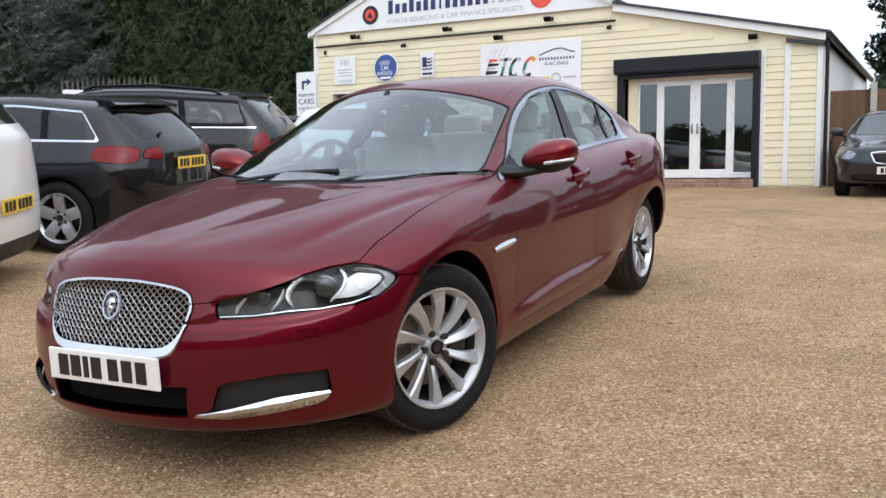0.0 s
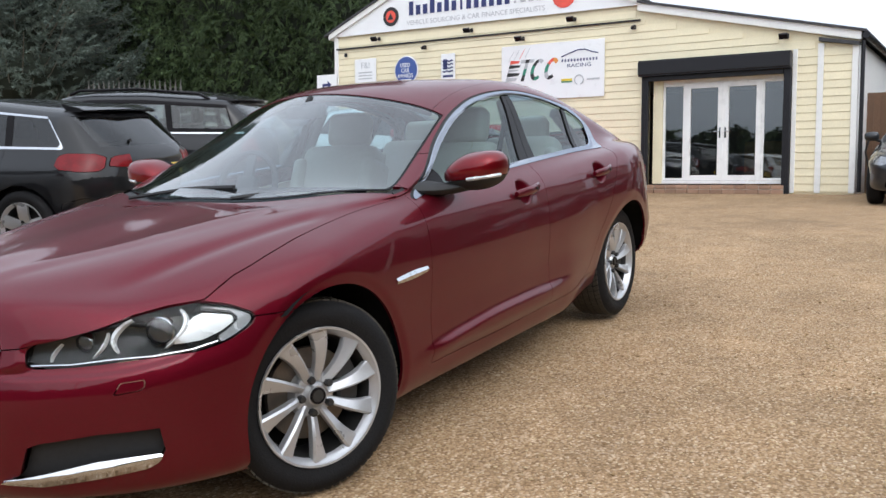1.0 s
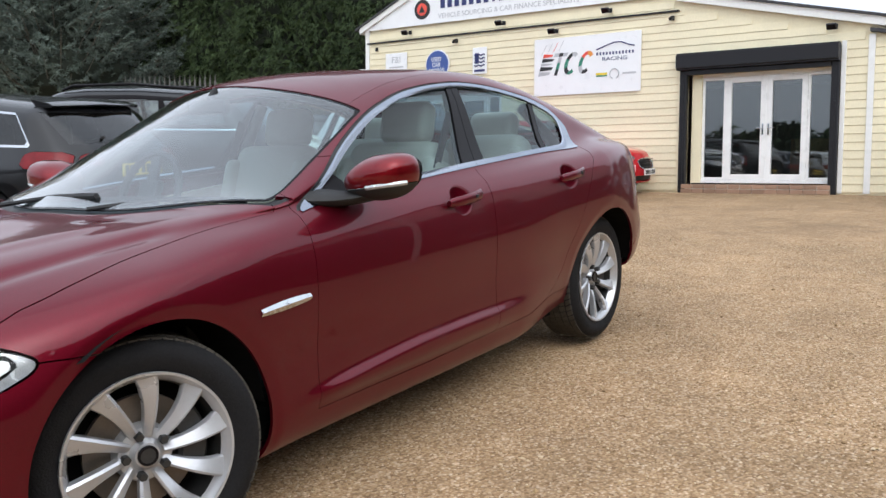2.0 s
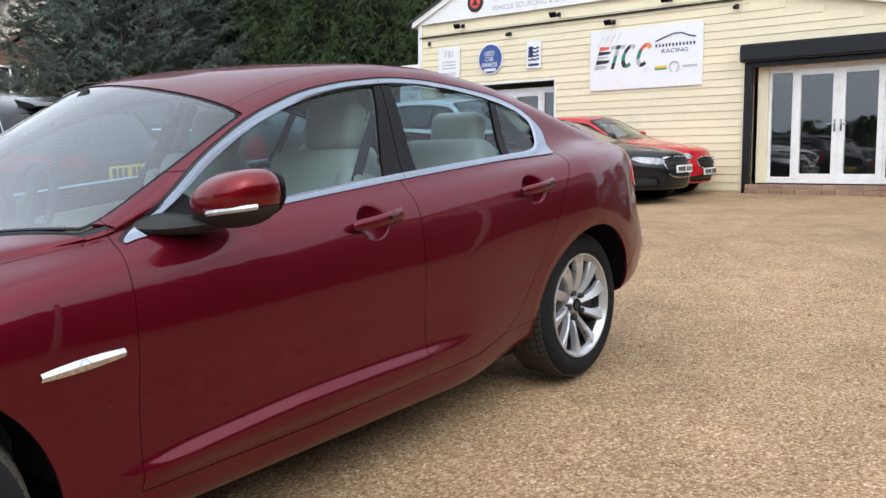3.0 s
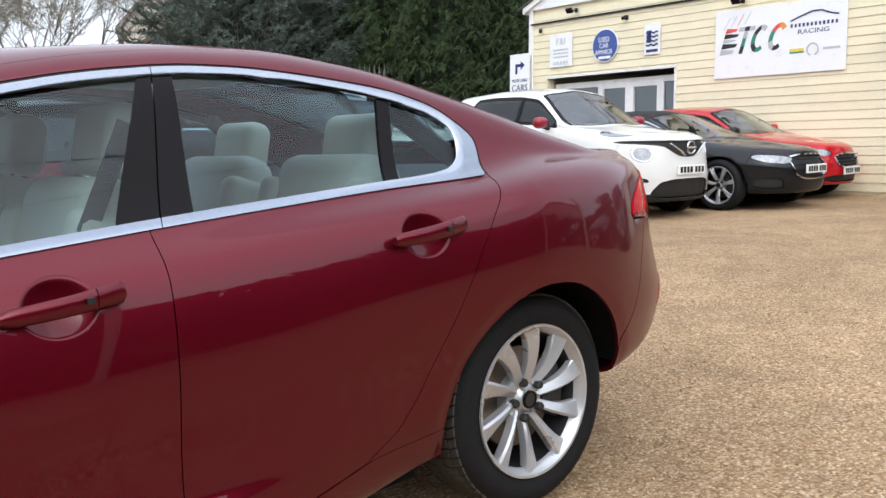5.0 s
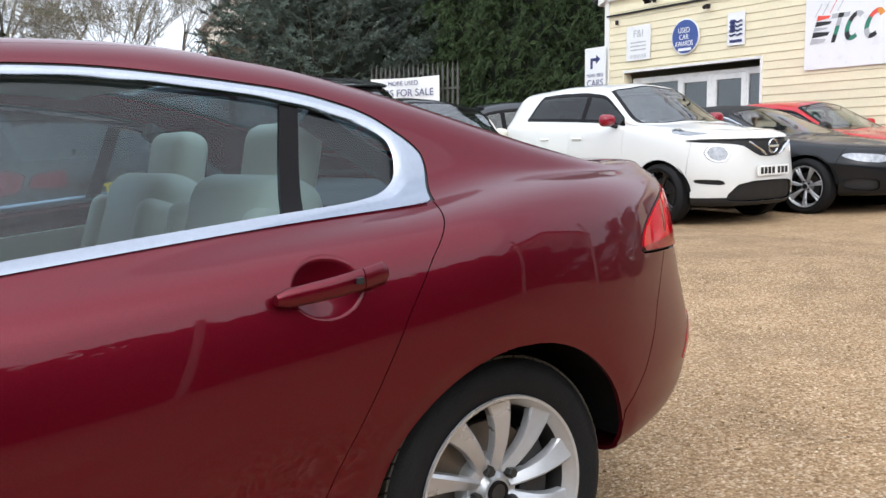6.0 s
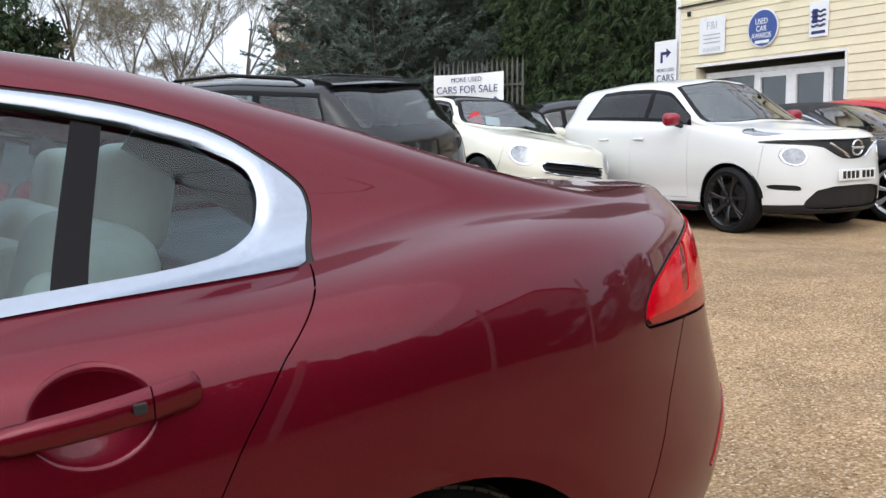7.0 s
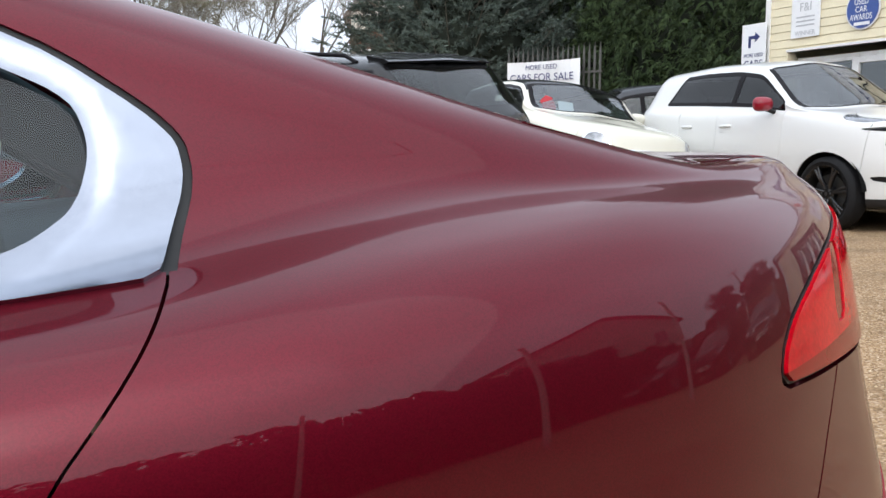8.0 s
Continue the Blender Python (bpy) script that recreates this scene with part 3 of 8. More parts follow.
def build_roof():
    roof = thing("roof", WALL, "dark felt roof with white fascia boards", "roof", kind="structure")
    # lean-to fascia on the low side
    def sloped(name, a0, z0, a1, z1, h, d0, d1, material, label=""):
        bm = bmesh.new()
        prism(bm, [(a0, z0), (a1, z1), (a1, z1 - h), (a0, z0 - h)], d0, d1)
        return part(name, bm, material, roof, label)
    sloped("fascia", 3.1, 3.66, -0.90, 2.78, 0.15, -0.1, 0.09, M["white"], "white painted fascia board")
    sloped("felt_edge", 3.1, 3.70, -0.98, 2.80, 0.045, -9.2, 0.13, M["roof_felt"])
    sloped("verge_board", 10.78, 3.69, 6.9, 5.42, 0.13, -0.1, 0.11, M["white"])
    sloped("verge_board", 6.9, 5.42, 3.05, 3.75, 0.13, -0.1, 0.11, M["white"])
    sloped("felt_slope", 10.90, 3.68, 6.9, 5.47, 0.05, -9.2, 0.14, M["roof_felt"])
    sloped("felt_slope", 6.9, 5.47, 2.98, 3.74, 0.05, -9.2, 0.14, M["roof_felt"])
    bm = bmesh.new()
    prism(bm, [(10.62, 3.62), (10.45, 3.80), (6.9, 5.36), (3.12, 3.78), (3.12, 3.62)], 0.03, 0.055)
    part("sign_board", bm, M["sign_white"], roof, "white gable sign board")
    bm = bmesh.new()
    prism(bm, [(-0.22, 2.72), (-0.88, 2.60), (-0.88, 2.54), (-0.22, 2.66)], -0.05, 0.10)
    part("fascia", bm, M["roof_felt"], roof)
    # ventilated gutter and downpipe at the corner
    bm = bmesh.new()
    tube(bm, [(-0.93, 0.02, 2.62), (-0.93, 0.02, 0.02)], 0.035, 10)
    part("downpipe", bm, M["shutter"], roof, "black downpipe", smooth=40)
    bm = bmesh.new()
    tube(bm, [(-0.98, 0.12, 2.70), (-0.98, -9.0, 2.72)], 0.06, 10)
    part("gutter", bm, M["shutter"], roof, smooth=40)
    return roof


roof = build_roof()


def french_doors(name, a_cuts, z0, z1, depth, label, box_label=""):
    """A run of white framed glazing; a_cuts: list of (a0, a1, kind) from low to high a."""
    ob = thing(name, WALL, label, "glazed doors", kind="structure")
    lo, hi = a_cuts[0][0], a_cuts[-1][1]
    d0, d1 = depth - 0.07, depth
    slab("window_frame", lo, hi, z1 - 0.07, z1, d0, d1, M["upvc"], ob, bevel=0.006)
    slab("window_sill", lo, hi, z0, z0 + 0.06, d0, d1 + 0.03, M["upvc"], ob, bevel=0.006)
    for a0, a1, kind in a_cuts:
        s = 0.10 if kind == "door" else 0.045
        slab("stile", a0, a0 + s, z0 + 0.062, z1 - 0.072, d0 + 0.005, d1 + (0.012 if kind == "door" else 0), M["upvc"], ob, bevel=0.006)
        slab("stile", a1 - s, a1 - 0.001, z0 + 0.062, z1 - 0.072, d0 + 0.005, d1 + (0.012 if kind == "door" else 0), M["upvc"], ob, bevel=0.006)
        slab("rail", a0 + s, a1 - s, z1 - 0.072 - s, z1 - 0.072, d0 + 0.005, d1 + 0.01, M["upvc"], ob, bevel=0.006)
        slab("rail", a0 + s, a1 - s, z0 + 0.062, z0 + 0.062 + s, d0 + 0.005, d1 + 0.01, M["upvc"], ob, bevel=0.006)
        pane = slab("pane", a0 + s, a1 - s, z0 + 0.062 + s, z1 - 0.072 - s, depth - 0.045, depth - 0.030, M["win_glass"], ob)
        pane.visible_shadow = False
    return ob


door_1 = french_doors("door_1", [(0.30, 0.76, "fix"), (0.76, 1.46, "door"), (1.46, 2.18, "door"), (2.18, 2.62, "fix")], 0.16, 2.14, -0.10,
                      "white framed glazed double doors with fixed side panes, closed")
for a in (1.41, 1.51):
    bm = bmesh.new()
    box(bm, (0.03, 0.015, 0.2), (a, -0.078, 1.12), bevel=0.004)
    box(bm, (0.12, 0.02, 0.02), (a + (0.05 if a > 1.46 else -0.05), -0.045, 1.14), bevel=0.006)
    part("door_handle", bm, M["chrome"], door_1, "chrome lever handle")
slab("reveal_post", 2.62, 2.80, 0.16, 2.16, -0.17, -0.06, M["cream"], door_1)
slab("reveal_head", 0.30, 2.86, 2.14, 2.24, -0.19, -0.02, M["cream"], door_1)
window_1 = french_doors("window_1", [(6.98, 7.40, "fix"), (7.40, 8.15, "door"), (8.15, 8.90, "door"), (8.90, 10.10, "fix")], 0.10, 2.08, -0.20,
                        "white framed glazing with double doors behind parked cars, closed")


def roller_shutter():
    ob = thing("roller_shutter", WALL, "black powder-coated roller shutter box and side rails, raised", "roller shutter")
    bm = bmesh.new()
    prism(bm, [(0.22, 2.52), (3.02, 2.52), (3.02, 2.22), (0.22, 2.22)], 0.032, 0.24)
    bmesh.ops.bevel(bm, geom=[e for e in bm.edges if abs(e.verts[0].co.x - e.verts[1].co.x) > 1], offset=0.035, segments=3, affect='EDGES')
    part("hood", bm, M["shutter"], ob, smooth=35)
    for a in (0.225, 2.86):
        bm = bmesh.new()
        box(bm, (0.13, 0.10, 2.24), (a + 0.062, 0.05, 1.10), bevel=0.008)
        box(bm, (0.03, 0.012, 2.1), (a + 0.062, 0.104, 1.1), bevel=0.003)
        part("side_rail", bm, M["shutter"], ob)
    bm = bmesh.new()
    box(bm, (2.5, 0.05, 0.09), (1.6, 0.10, 2.17), bevel=0.01)
    part("bottom_slat", bm, M["shutter"], ob)
    return ob


roller_shutter()


def brick_step():
    ob = thing("door_step", WALL, "low red brick step along the doors", "step", kind="structure")
    i = 0
    a = 0.30
    while a < 2.84:
        bm = bmesh.new()
        box(bm, (0.208, 0.19, 0.075), (a + 0.105, 0.04, 0.10), bevel=0.005, seg=1)
        part("brick", bm, M["brick"], ob)
        bm = bmesh.new()
        box(bm, (0.208, 0.21, 0.075), (a + 0.105 + (0.0), 0.045, 0.015), bevel=0.005, seg=1)
        part("brick", bm, M["brick"], ob)
        a += 0.218
    slab("mortar", 0.30, 2.84, -0.1, 0.125, -0.1, 0.12, M["concrete"], ob)


brick_step()


# ---- the red saloon ----
CAR = Matrix(((0.9972, 0.0004, -0.0746, 0), (0.0, 1.0, 0.0054, 0), (0.0746, -0.0054, 0.9972, 0), (0, 0, 0, 1)))
WHEEL_BASE, HUB_Z = 2.909, 0.335


def saloon_rails():
    c = curve_fn
    one = lambda *k: c(k)
    rails = []
    rails.append((-0.80, 3.84, one((-1, .70), (4, .70)), one((-.8, .19), (2.9, .20), (3.2, .32), (3.9, .34))))
    rails.append((-0.87, 3.93, one((-.9, .86), (0, .855), (.6, .845), (2.4, .845), (2.9, .86), (4, .85)), one((-.9, .205), (0, .19), (.5, .205), (2.4, .215), (2.9, .24), (3.2, .345), (3.6, .365), (3.95, .375))))
    rails.append((-0.912, 4.00, one((-.9, .90), (0, .905), (.5, .896), (.9, .886), (1.7, .882), (2.3, .893), (2.9, .903), (4, .88)), one((-.93, .29), (-.4, .29), (0, .32), (.45, .34), (1, .38), (1.7, .398), (2.2, .418), (2.9, .44), (3.3, .475), (4, .48))))
    rails.append((-0.916, 4.03, one((-.9, .90), (0, .912), (.6, .886), (1.7, .878), (2.4, .892), (2.9, .917), (3.3, .907), (4, .87)), one((-.94, .42), (-.3, .44), (.5, .49), (1.7, .52), (2.9, .55), (4.05, .58))))
    rails.append((-0.902, 4.01, one((-.9, .905), (0, .910), (.6, .896), (1.7, .888), (2.4, .904), (2.9, .930), (3.3, .904), (3.6, .86), (4, .84)), one((-.93, .525), (-.6, .535), (-.3, .57), (.1, .66), (1, .67), (2, .70), (2.9, .74), (3.5, .75), (4.03, .74))))
    rails.append((-0.866, 3.985, one((-.9, .895), (0, .892), (.6, .868), (1.7, .854), (2.4, .866), (2.9, .902), (3.3, .87), (3.6, .835), (4, .80)), one((-.9, .64), (-.78, .615), (-.55, .61), (-.39, .64), (-.25, .69), (0, .79), (.4, .85), (1, .875), (1.7, .908), (2.1, .932), (2.4, .955), (2.9, .985), (3.4, .981), (4, .945))))
    rails.append((-0.828, 3.965, one((-.9, .86), (-.2, .84), (0, .815), (.3, .80), (.66, .802), (1.2, .787), (1.8, .770), (2.4, .757), (2.8, .752), (3.2, .766), (3.6, .752), (4, .72)), one((-.85, .748), (-.7, .728), (-.55, .722), (-.42, .737), (-.25, .775), (0, .845), (.3, .895), (.66, .935), (1.25, .978), (1.82, 1.004), (2.4, 1.026), (2.75, 1.036), (3.0, 1.056), (3.3, 1.050), (3.6, 1.028), (3.97, 1.012))))
    rails.append((-0.79, 3.935, one((-.8, .70), (-.3, .68), (0, .68), (.3, .715), (.6, .775), (.99, .735), (1.24, .707), (1.75, .675), (2.3, .665), (2.6, .668), (2.9, .680), (3.2, .70), (4, .73)), one((-.8, .79), (-.55, .775), (-.3, .825), (0, .885), (.3, .925), (.62, .953), (.99, 1.055), (1.24, 1.117), (1.75, 1.19), (2.3, 1.205), (2.6, 1.182), (2.9, 1.126), (3.2, 1.076), (3.5, 1.050), (3.95, 1.044))))
    rails.append((-0.735, 3.88, one((-.8, .50), (-.3, .48), (0, .49), (.3, .62), (.6, .755), (.99, .668), (1.24, .612), (1.5, .572), (1.75, .552), (2.0, .546), (2.3, .552), (2.6, .575), (2.9, .605), (3.2, .63), (4, .66)), one((-.75, .814), (-.5, .846), (-.3, .882), (0, .922), (.3, .952), (.6, .975), (.99, 1.152), (1.24, 1.268), (1.5, 1.345), (1.75, 1.386), (2.0, 1.402), (2.3, 1.392), (2.6, 1.338), (2.9, 1.248), (3.2, 1.15), (3.5, 1.066), (3.9, 1.050))))
    rails.append((-0.68, 3.80, one((-.7, .25), (.1, .25), (.5, .36), (.9, .34), (4, .33)), one((-.7, .827), (-.4, .862), (-.1, .902), (.2, .936), (.36, .957), (.6, 1.075), (.9, 1.232), (1.15, 1.358), (1.35, 1.403), (1.6, 1.432), (1.9, 1.444), (2.2, 1.434), (2.5, 1.392), (2.8, 1.318), (3.1, 1.208), (3.35, 1.104), (3.6, 1.072), (3.85, 1.056))))
    rails.append((-0.62, 3.70, one((-1, 0), (5, 0)), one((-.65, .845), (-.4, .878), (-.1, .92), (.2, .95), (.30, .962), (.55, 1.10), (.8, 1.238), (1.08, 1.382), (1.3, 1.424), (1.6, 1.45), (1.9, 1.46), (2.2, 1.45), (2.5, 1.408), (2.8, 1.333), (3.1, 1.219), (3.35, 1.110), (3.5, 1.082), (3.75, 1.064))))
    return rails


REAR_DOOR = [(1.7285, .306), (1.7455, .6), (1.7665, .9), (1.7705, 1.1), (2.83, 1.1), (2.80, 1.035), (2.700, .935), (2.630, .84), (2.564, .731), (2.493, .605), (2.424, .487), (2.35, .405), (2.24, .350), (2.05, .315)]
DLO_OUT = [(0.630, 0.925), (0.720, 0.942), (1.250, 0.978), (1.820, 1.006), (2.400, 1.028), (2.694, 1.032), (2.770, 1.0345), (2.792, 1.036), (2.803, 1.044), (2.837, 1.105), (2.835, 1.150), (2.724, 1.239), (2.570, 1.293), (2.360, 1.331), (2.150, 1.361), (1.950, 1.371), (1.720, 1.356), (1.500, 1.324), (1.240, 1.247), (0.990, 1.128), (0.800, 1.015)]
DLO_IN = [(0.720, 0.958), (1.250, 0.998), (1.820, 1.026), (2.400, 1.047), (2.610, 1.052), (2.694, 1.062), (2.746, 1.090), (2.766, 1.140), (2.756, 1.185), (2.684, 1.224), (2.530, 1.273), (2.330, 1.313), (2.120, 1.342), (1.950, 1.351), (1.720, 1.336), (1.500, 1.304), (1.240, 1.226), (0.990, 1.107), (0.820, 1.000)]


def wheel(radius, width, rim_r, style, parent, m, tread=True, face="alloy", name="wheel"):
    """A wheel about local y with its outer face towards -y: tyre, rim, brake disc, cap and bolts as parts."""
    hub = new(name)
    hub.empty_display_size = 0.1
    hub.parent = parent
    hub.matrix_local = m
    h = width / 2
    bm = bmesh.new()
    prof = [(rim_r - .005, -h + .012), (rim_r + .012, -h + .002), (rim_r + .035, -h - .006), (radius - .045, -h - .008), (radius - .018, -h + .004), (radius - .006, -h + .022)]
    rr = radius - (.007 if tread else 0)
    prof += [(rr, -h + .03), (rr, h - .03), (radius - .006, h - .022), (radius - .018, h - .004), (radius - .045, h + .006), (rim_r + .012, h), (rim_r - .005, h - .012)]
    revolve(bm, prof, 72)
    bmesh.ops.recalc_face_normals(bm, faces=bm.faces[:])
    part("tyre", bm, M["tyre"], hub, "black rubber tyre", smooth=35)
    # tread blocks in ribs, the shoulder ribs slanted
    bm = bmesh.new()
    for rib in range(5 if tread else 0):
        wide = (2 * h - .036) / 5
        y0 = -h + .018 + rib * wide
        y1, slant_ = y0 + wide - .007, (.45, .2, 0, -.2, -.45)[rib] * .03 / radius
        top = radius - (.003 if rib in (0, 4) else 0)
        for k in range(64):
            a0 = 2 * math.pi * (k + .37 * rib) / 64
            a1 = a0 + 2 * math.pi / 64 * .80
            q = [bm.verts.new((r * math.cos(a), y, r * math.sin(a))) for r in (radius - .012, top) for a, y in ((a0, y0), (a1, y0), (a1 + slant_, y1), (a0 + slant_, y1))]
            for f in ((4, 5, 6, 7), (0, 1, 5, 4), (1, 2, 6, 5), (2, 3, 7, 6), (3, 0, 4, 7)):
                bm.faces.new([q[j] for j in f])
    bmesh.ops.recalc_face_normals(bm, faces=bm.faces[:])
    if tread:
        tagged(part("tread", bm, M["tread"], hub), "dusty grooved tread blocks", kind="stuff")
    else:
        bm.free()
    bm = bmesh.new()
    lip = [(rim_r - .004, -h + .010), (rim_r + .006, -h + .002), (rim_r + .004, -h - .004), (rim_r - .003, -h - .003), (rim_r - .009, -h + .008), (rim_r - .013, -h + .012), (rim_r - .022, -h + .03)]
    revolve(bm, lip, 72)
    n, pairs = {"ten": (10, [0.0]), "five": (5, [0.0])}.get(style, (7, [-0.085, 0.085]))
    for i in range(n):
        for off in pairs:
            a = 2 * math.pi * (i + .25) / n
            steps = 8
            rows = []
            for k in range(steps + 1):
                t = k / steps
                r = .050 + (rim_r - .004 - .050) * t
                front = -h + .006 + .032 * (1 - t) - .012 * math.sin(math.pi * t)
                if style == "ten":
                    # a blade with its ridge on one edge, flaring into the rim on the other
                    ang = a + .05 * (t ** 1.4 - .3)
                    lead, trail = .014 + .002 * t, .013 + .011 * t + .030 * t ** 3
                    sec = ((-lead, .034), (-lead, .006), (-lead * .5, .000), (trail * .35, .007), (trail * .9, .013), (trail, .018), (trail, .036))
                else:
                    ang = a + off * (0.35 + 0.65 * t)
                    wdt = {"five": .05 + .002 * t}.get(style, .013)
                    sec = ((-wdt, .030), (-wdt, .006), (-wdt * .55, 0.0), (wdt * .55, 0.0), (wdt, .006), (wdt, .030))
                ca, sa = math.cos(ang), math.sin(ang)
                rows.append([bm.verts.new((r * ca - q * sa, front + dpt, r * sa + q * ca)) for q, dpt in sec])
            for p, q in zip(rows, rows[1:]):
                for j in range(len(p) - 1):
                    bm.faces.new((p[j], p[j + 1], q[j + 1], q[j]))
    revolve(bm, [(.0, -h + .030), (.034, -h + .030), (.036, -h + .034), (.046, -h + .046), (.074, -h + .050), (.080, -h + .06), (.085, -h + .09)], 48)
    bmesh.ops.recalc_face_normals(bm, faces=bm.faces[:])
    part("rim", bm, M[face], hub, smooth=32)
    bm = bmesh.new()
    revolve(bm, [(0.0, -h + .024), (.024, -h + .024), (.028, -h + .028), (.028, -h + .034)], 32)
    cap = part("centre_cap", bm, M["alloy_dark"], hub, "grey centre cap", smooth=40)
    bm = bmesh.new()
    revolve(bm, [(.021, -h + .026), (.022, -h + .0215), (.028, -h + .0215), (.029, -h + .028)], 32)
    part("cap_ring", bm, M["gloss_black"], cap, "black ring", smooth=40)
    for i in range(5):
        a = 2 * math.pi * (i + .5) / 5
        bm = bmesh.new()
        revolve(bm, [(0, -h + .020), (.011, -h + .020), (.0135, -h + .024), (.0135, -h + .045)], 6, Matrix.Translation((.059 * math.cos(a), 0, .059 * math.sin(a))))
        part("bolt", bm, M["alloy_dark"], hub)
    bm = bmesh.new()
    revolve(bm, [(0.04, -h + .085), (rim_r * .68, -h + .085), (rim_r * .68, -h + .105), (.04, -h + .105)], 48)
    part("brake_disc", bm, M["disc"] if tread else M["alloy_dark"], hub, "worn brown-grey brake disc" if tread else "", smooth=30)
    if tread:
        bm = bmesh.new()
        arc = []
        for k in range(9):
            a = radians(-34 + 68 * k / 8)
            arc.append([bm.verts.new((r * math.cos(a), y, r * math.sin(a))) for r, y in ((rim_r * .42, -h + .060), (rim_r * .46, -h + .048), (rim_r * .74, -h + .048), (rim_r * .78, -h + .060), (rim_r * .78, -h + .12), (rim_r * .42, -h + .12))])
        for p, q in zip(arc, arc[1:]):
            for j in range(6):
                bm.faces.new((p[j], p[(j + 1) % 6], q[(j + 1) % 6], q[j]))
        bm.faces.new(arc[0][::-1])
        bm.faces.new(arc[-1])
        bmesh.ops.recalc_face_normals(bm, faces=bm.faces[:])
        part("brake_caliper", bm, M["alloy_dark"], hub, smooth=30)
    bm = bmesh.new()
    revolve(bm, [(rim_r - .022, -h + .03), (rim_r - .03, -h + .06), (rim_r - .035, h - .02), (rim_r + .005, h)], 48)
    part("rim_barrel", bm, M["alloy_dark"], hub, "dark inner rim barrel", smooth=30)
    bm = bmesh.new()
    revolve(bm, [(0.0, -h + .14), (rim_r - .03, -h + .14)], 40)
    part("hub_back", bm, M["under"], hub)
    return hub


def seat(x, y, parent, front=True):
    ob = new("seat")
    ob.parent = parent
    ob.location = (x, y, .30)
    def pad(name, size, at, rx, label=""):
        bm = bmesh.new()
        box(bm, size, (0, 0, 0), bevel=min(size) * .42, seg=4)
        bmesh.ops.transform(bm, matrix=Matrix.Translation(at) @ Euler((0, radians(rx), 0)).to_matrix().to_4x4(), verts=bm.verts[:])
        part(name, bm, M["leather"], ob, label, smooth=60)
    pad("cushion", (.54, .50, .17), (0, 0, .14), -6)
    pad("backrest", (.17, .50, .66), (.33, 0, .50), 20)
    for s in (-1, 1):
        pad("side_bolster", (.20, .09, .58), (.30, s * .23, .46), 20)
    pad("headrest", (.11, .27, .19), (.50, 0, .90 if front else .84), 14)
    for s in (-.06, .06):
        bm = bmesh.new()
        tube(bm, [(.44, s, .76), (.49, s, .90)], .007, 6)
        part("headrest_post", bm, M["chrome"], ob)
    return ob


def saloon_relief(S, v):
    """Pressed lines of the skin: bonnet bulge and valleys, hollows round the lamps, rolled arch edges."""
    x, y, z = S[:, 0], np.abs(S[:, 1]), S[:, 2]
    top = step01((v - 6.3) / .4) * step01((x + .80) / .2) * (1 - step01((x - .12) / .15))
    edge = curve_fn([(-.8, .12), (-.53, .25), (-.286, .375), (.04, .47), (.3, .51)], .04)(x)
    valley = curve_fn([(-.8, .44), (-.6, .50), (-.45, .545), (-.29, .578), (0, .64), (.3, .70)], .04)(x)
    h = top * (.010 * step01((edge + .045 - y) / .09) - .010 * np.exp(-((y - valley) / .022) ** 2 / 2) * step01((x + .62) / .3))
    hollow = outline([(-.86, .568), (-.805, .60), (-.79, .655), (-.72, .66), (-.60, .70), (-.50, .60), (-.55, .586), (-.67, .566)], (0, 2), rounds=1)(S)
    h -= .014 * step01(.35 - hollow / .022) * (x < -.3) * (v < 6.2)
    for hx, r in ((0.0, .378), (WHEEL_BASE, .374)):
        d = np.hypot(x - hx, z - HUB_Z - .002) - r
        h -= .006 * step01(1 - d / .045) * (v < 5.6) * (v > 1)
    ledge = curve_fn([(.30, .336), (.44, .356), (.80, .382), (1.14, .401), (1.46, .404), (1.70, .402), (2.1, .402), (2.4, .404)], .05)(x)
    run = step01((x - .42) / .35) * (1 - step01((x - 1.62) / .55))
    h += .022 * run * step01((ledge - z) / .036 + .5) * step01((z - .295) / .06) * (v > 1) * (v < 5)
    h -= .066 * step01((x - 1.95) / .62) * step01((.80 - z) / .55) * (x < WHEEL_BASE) * (v < 5)
    return h


def body_at(V, x, z):
    """Half width of the skin near (x, z)."""
    k = np.argmin((V[:, 0] - x) ** 2 + (V[:, 2] - z) ** 2)
    return -V[k, 1]


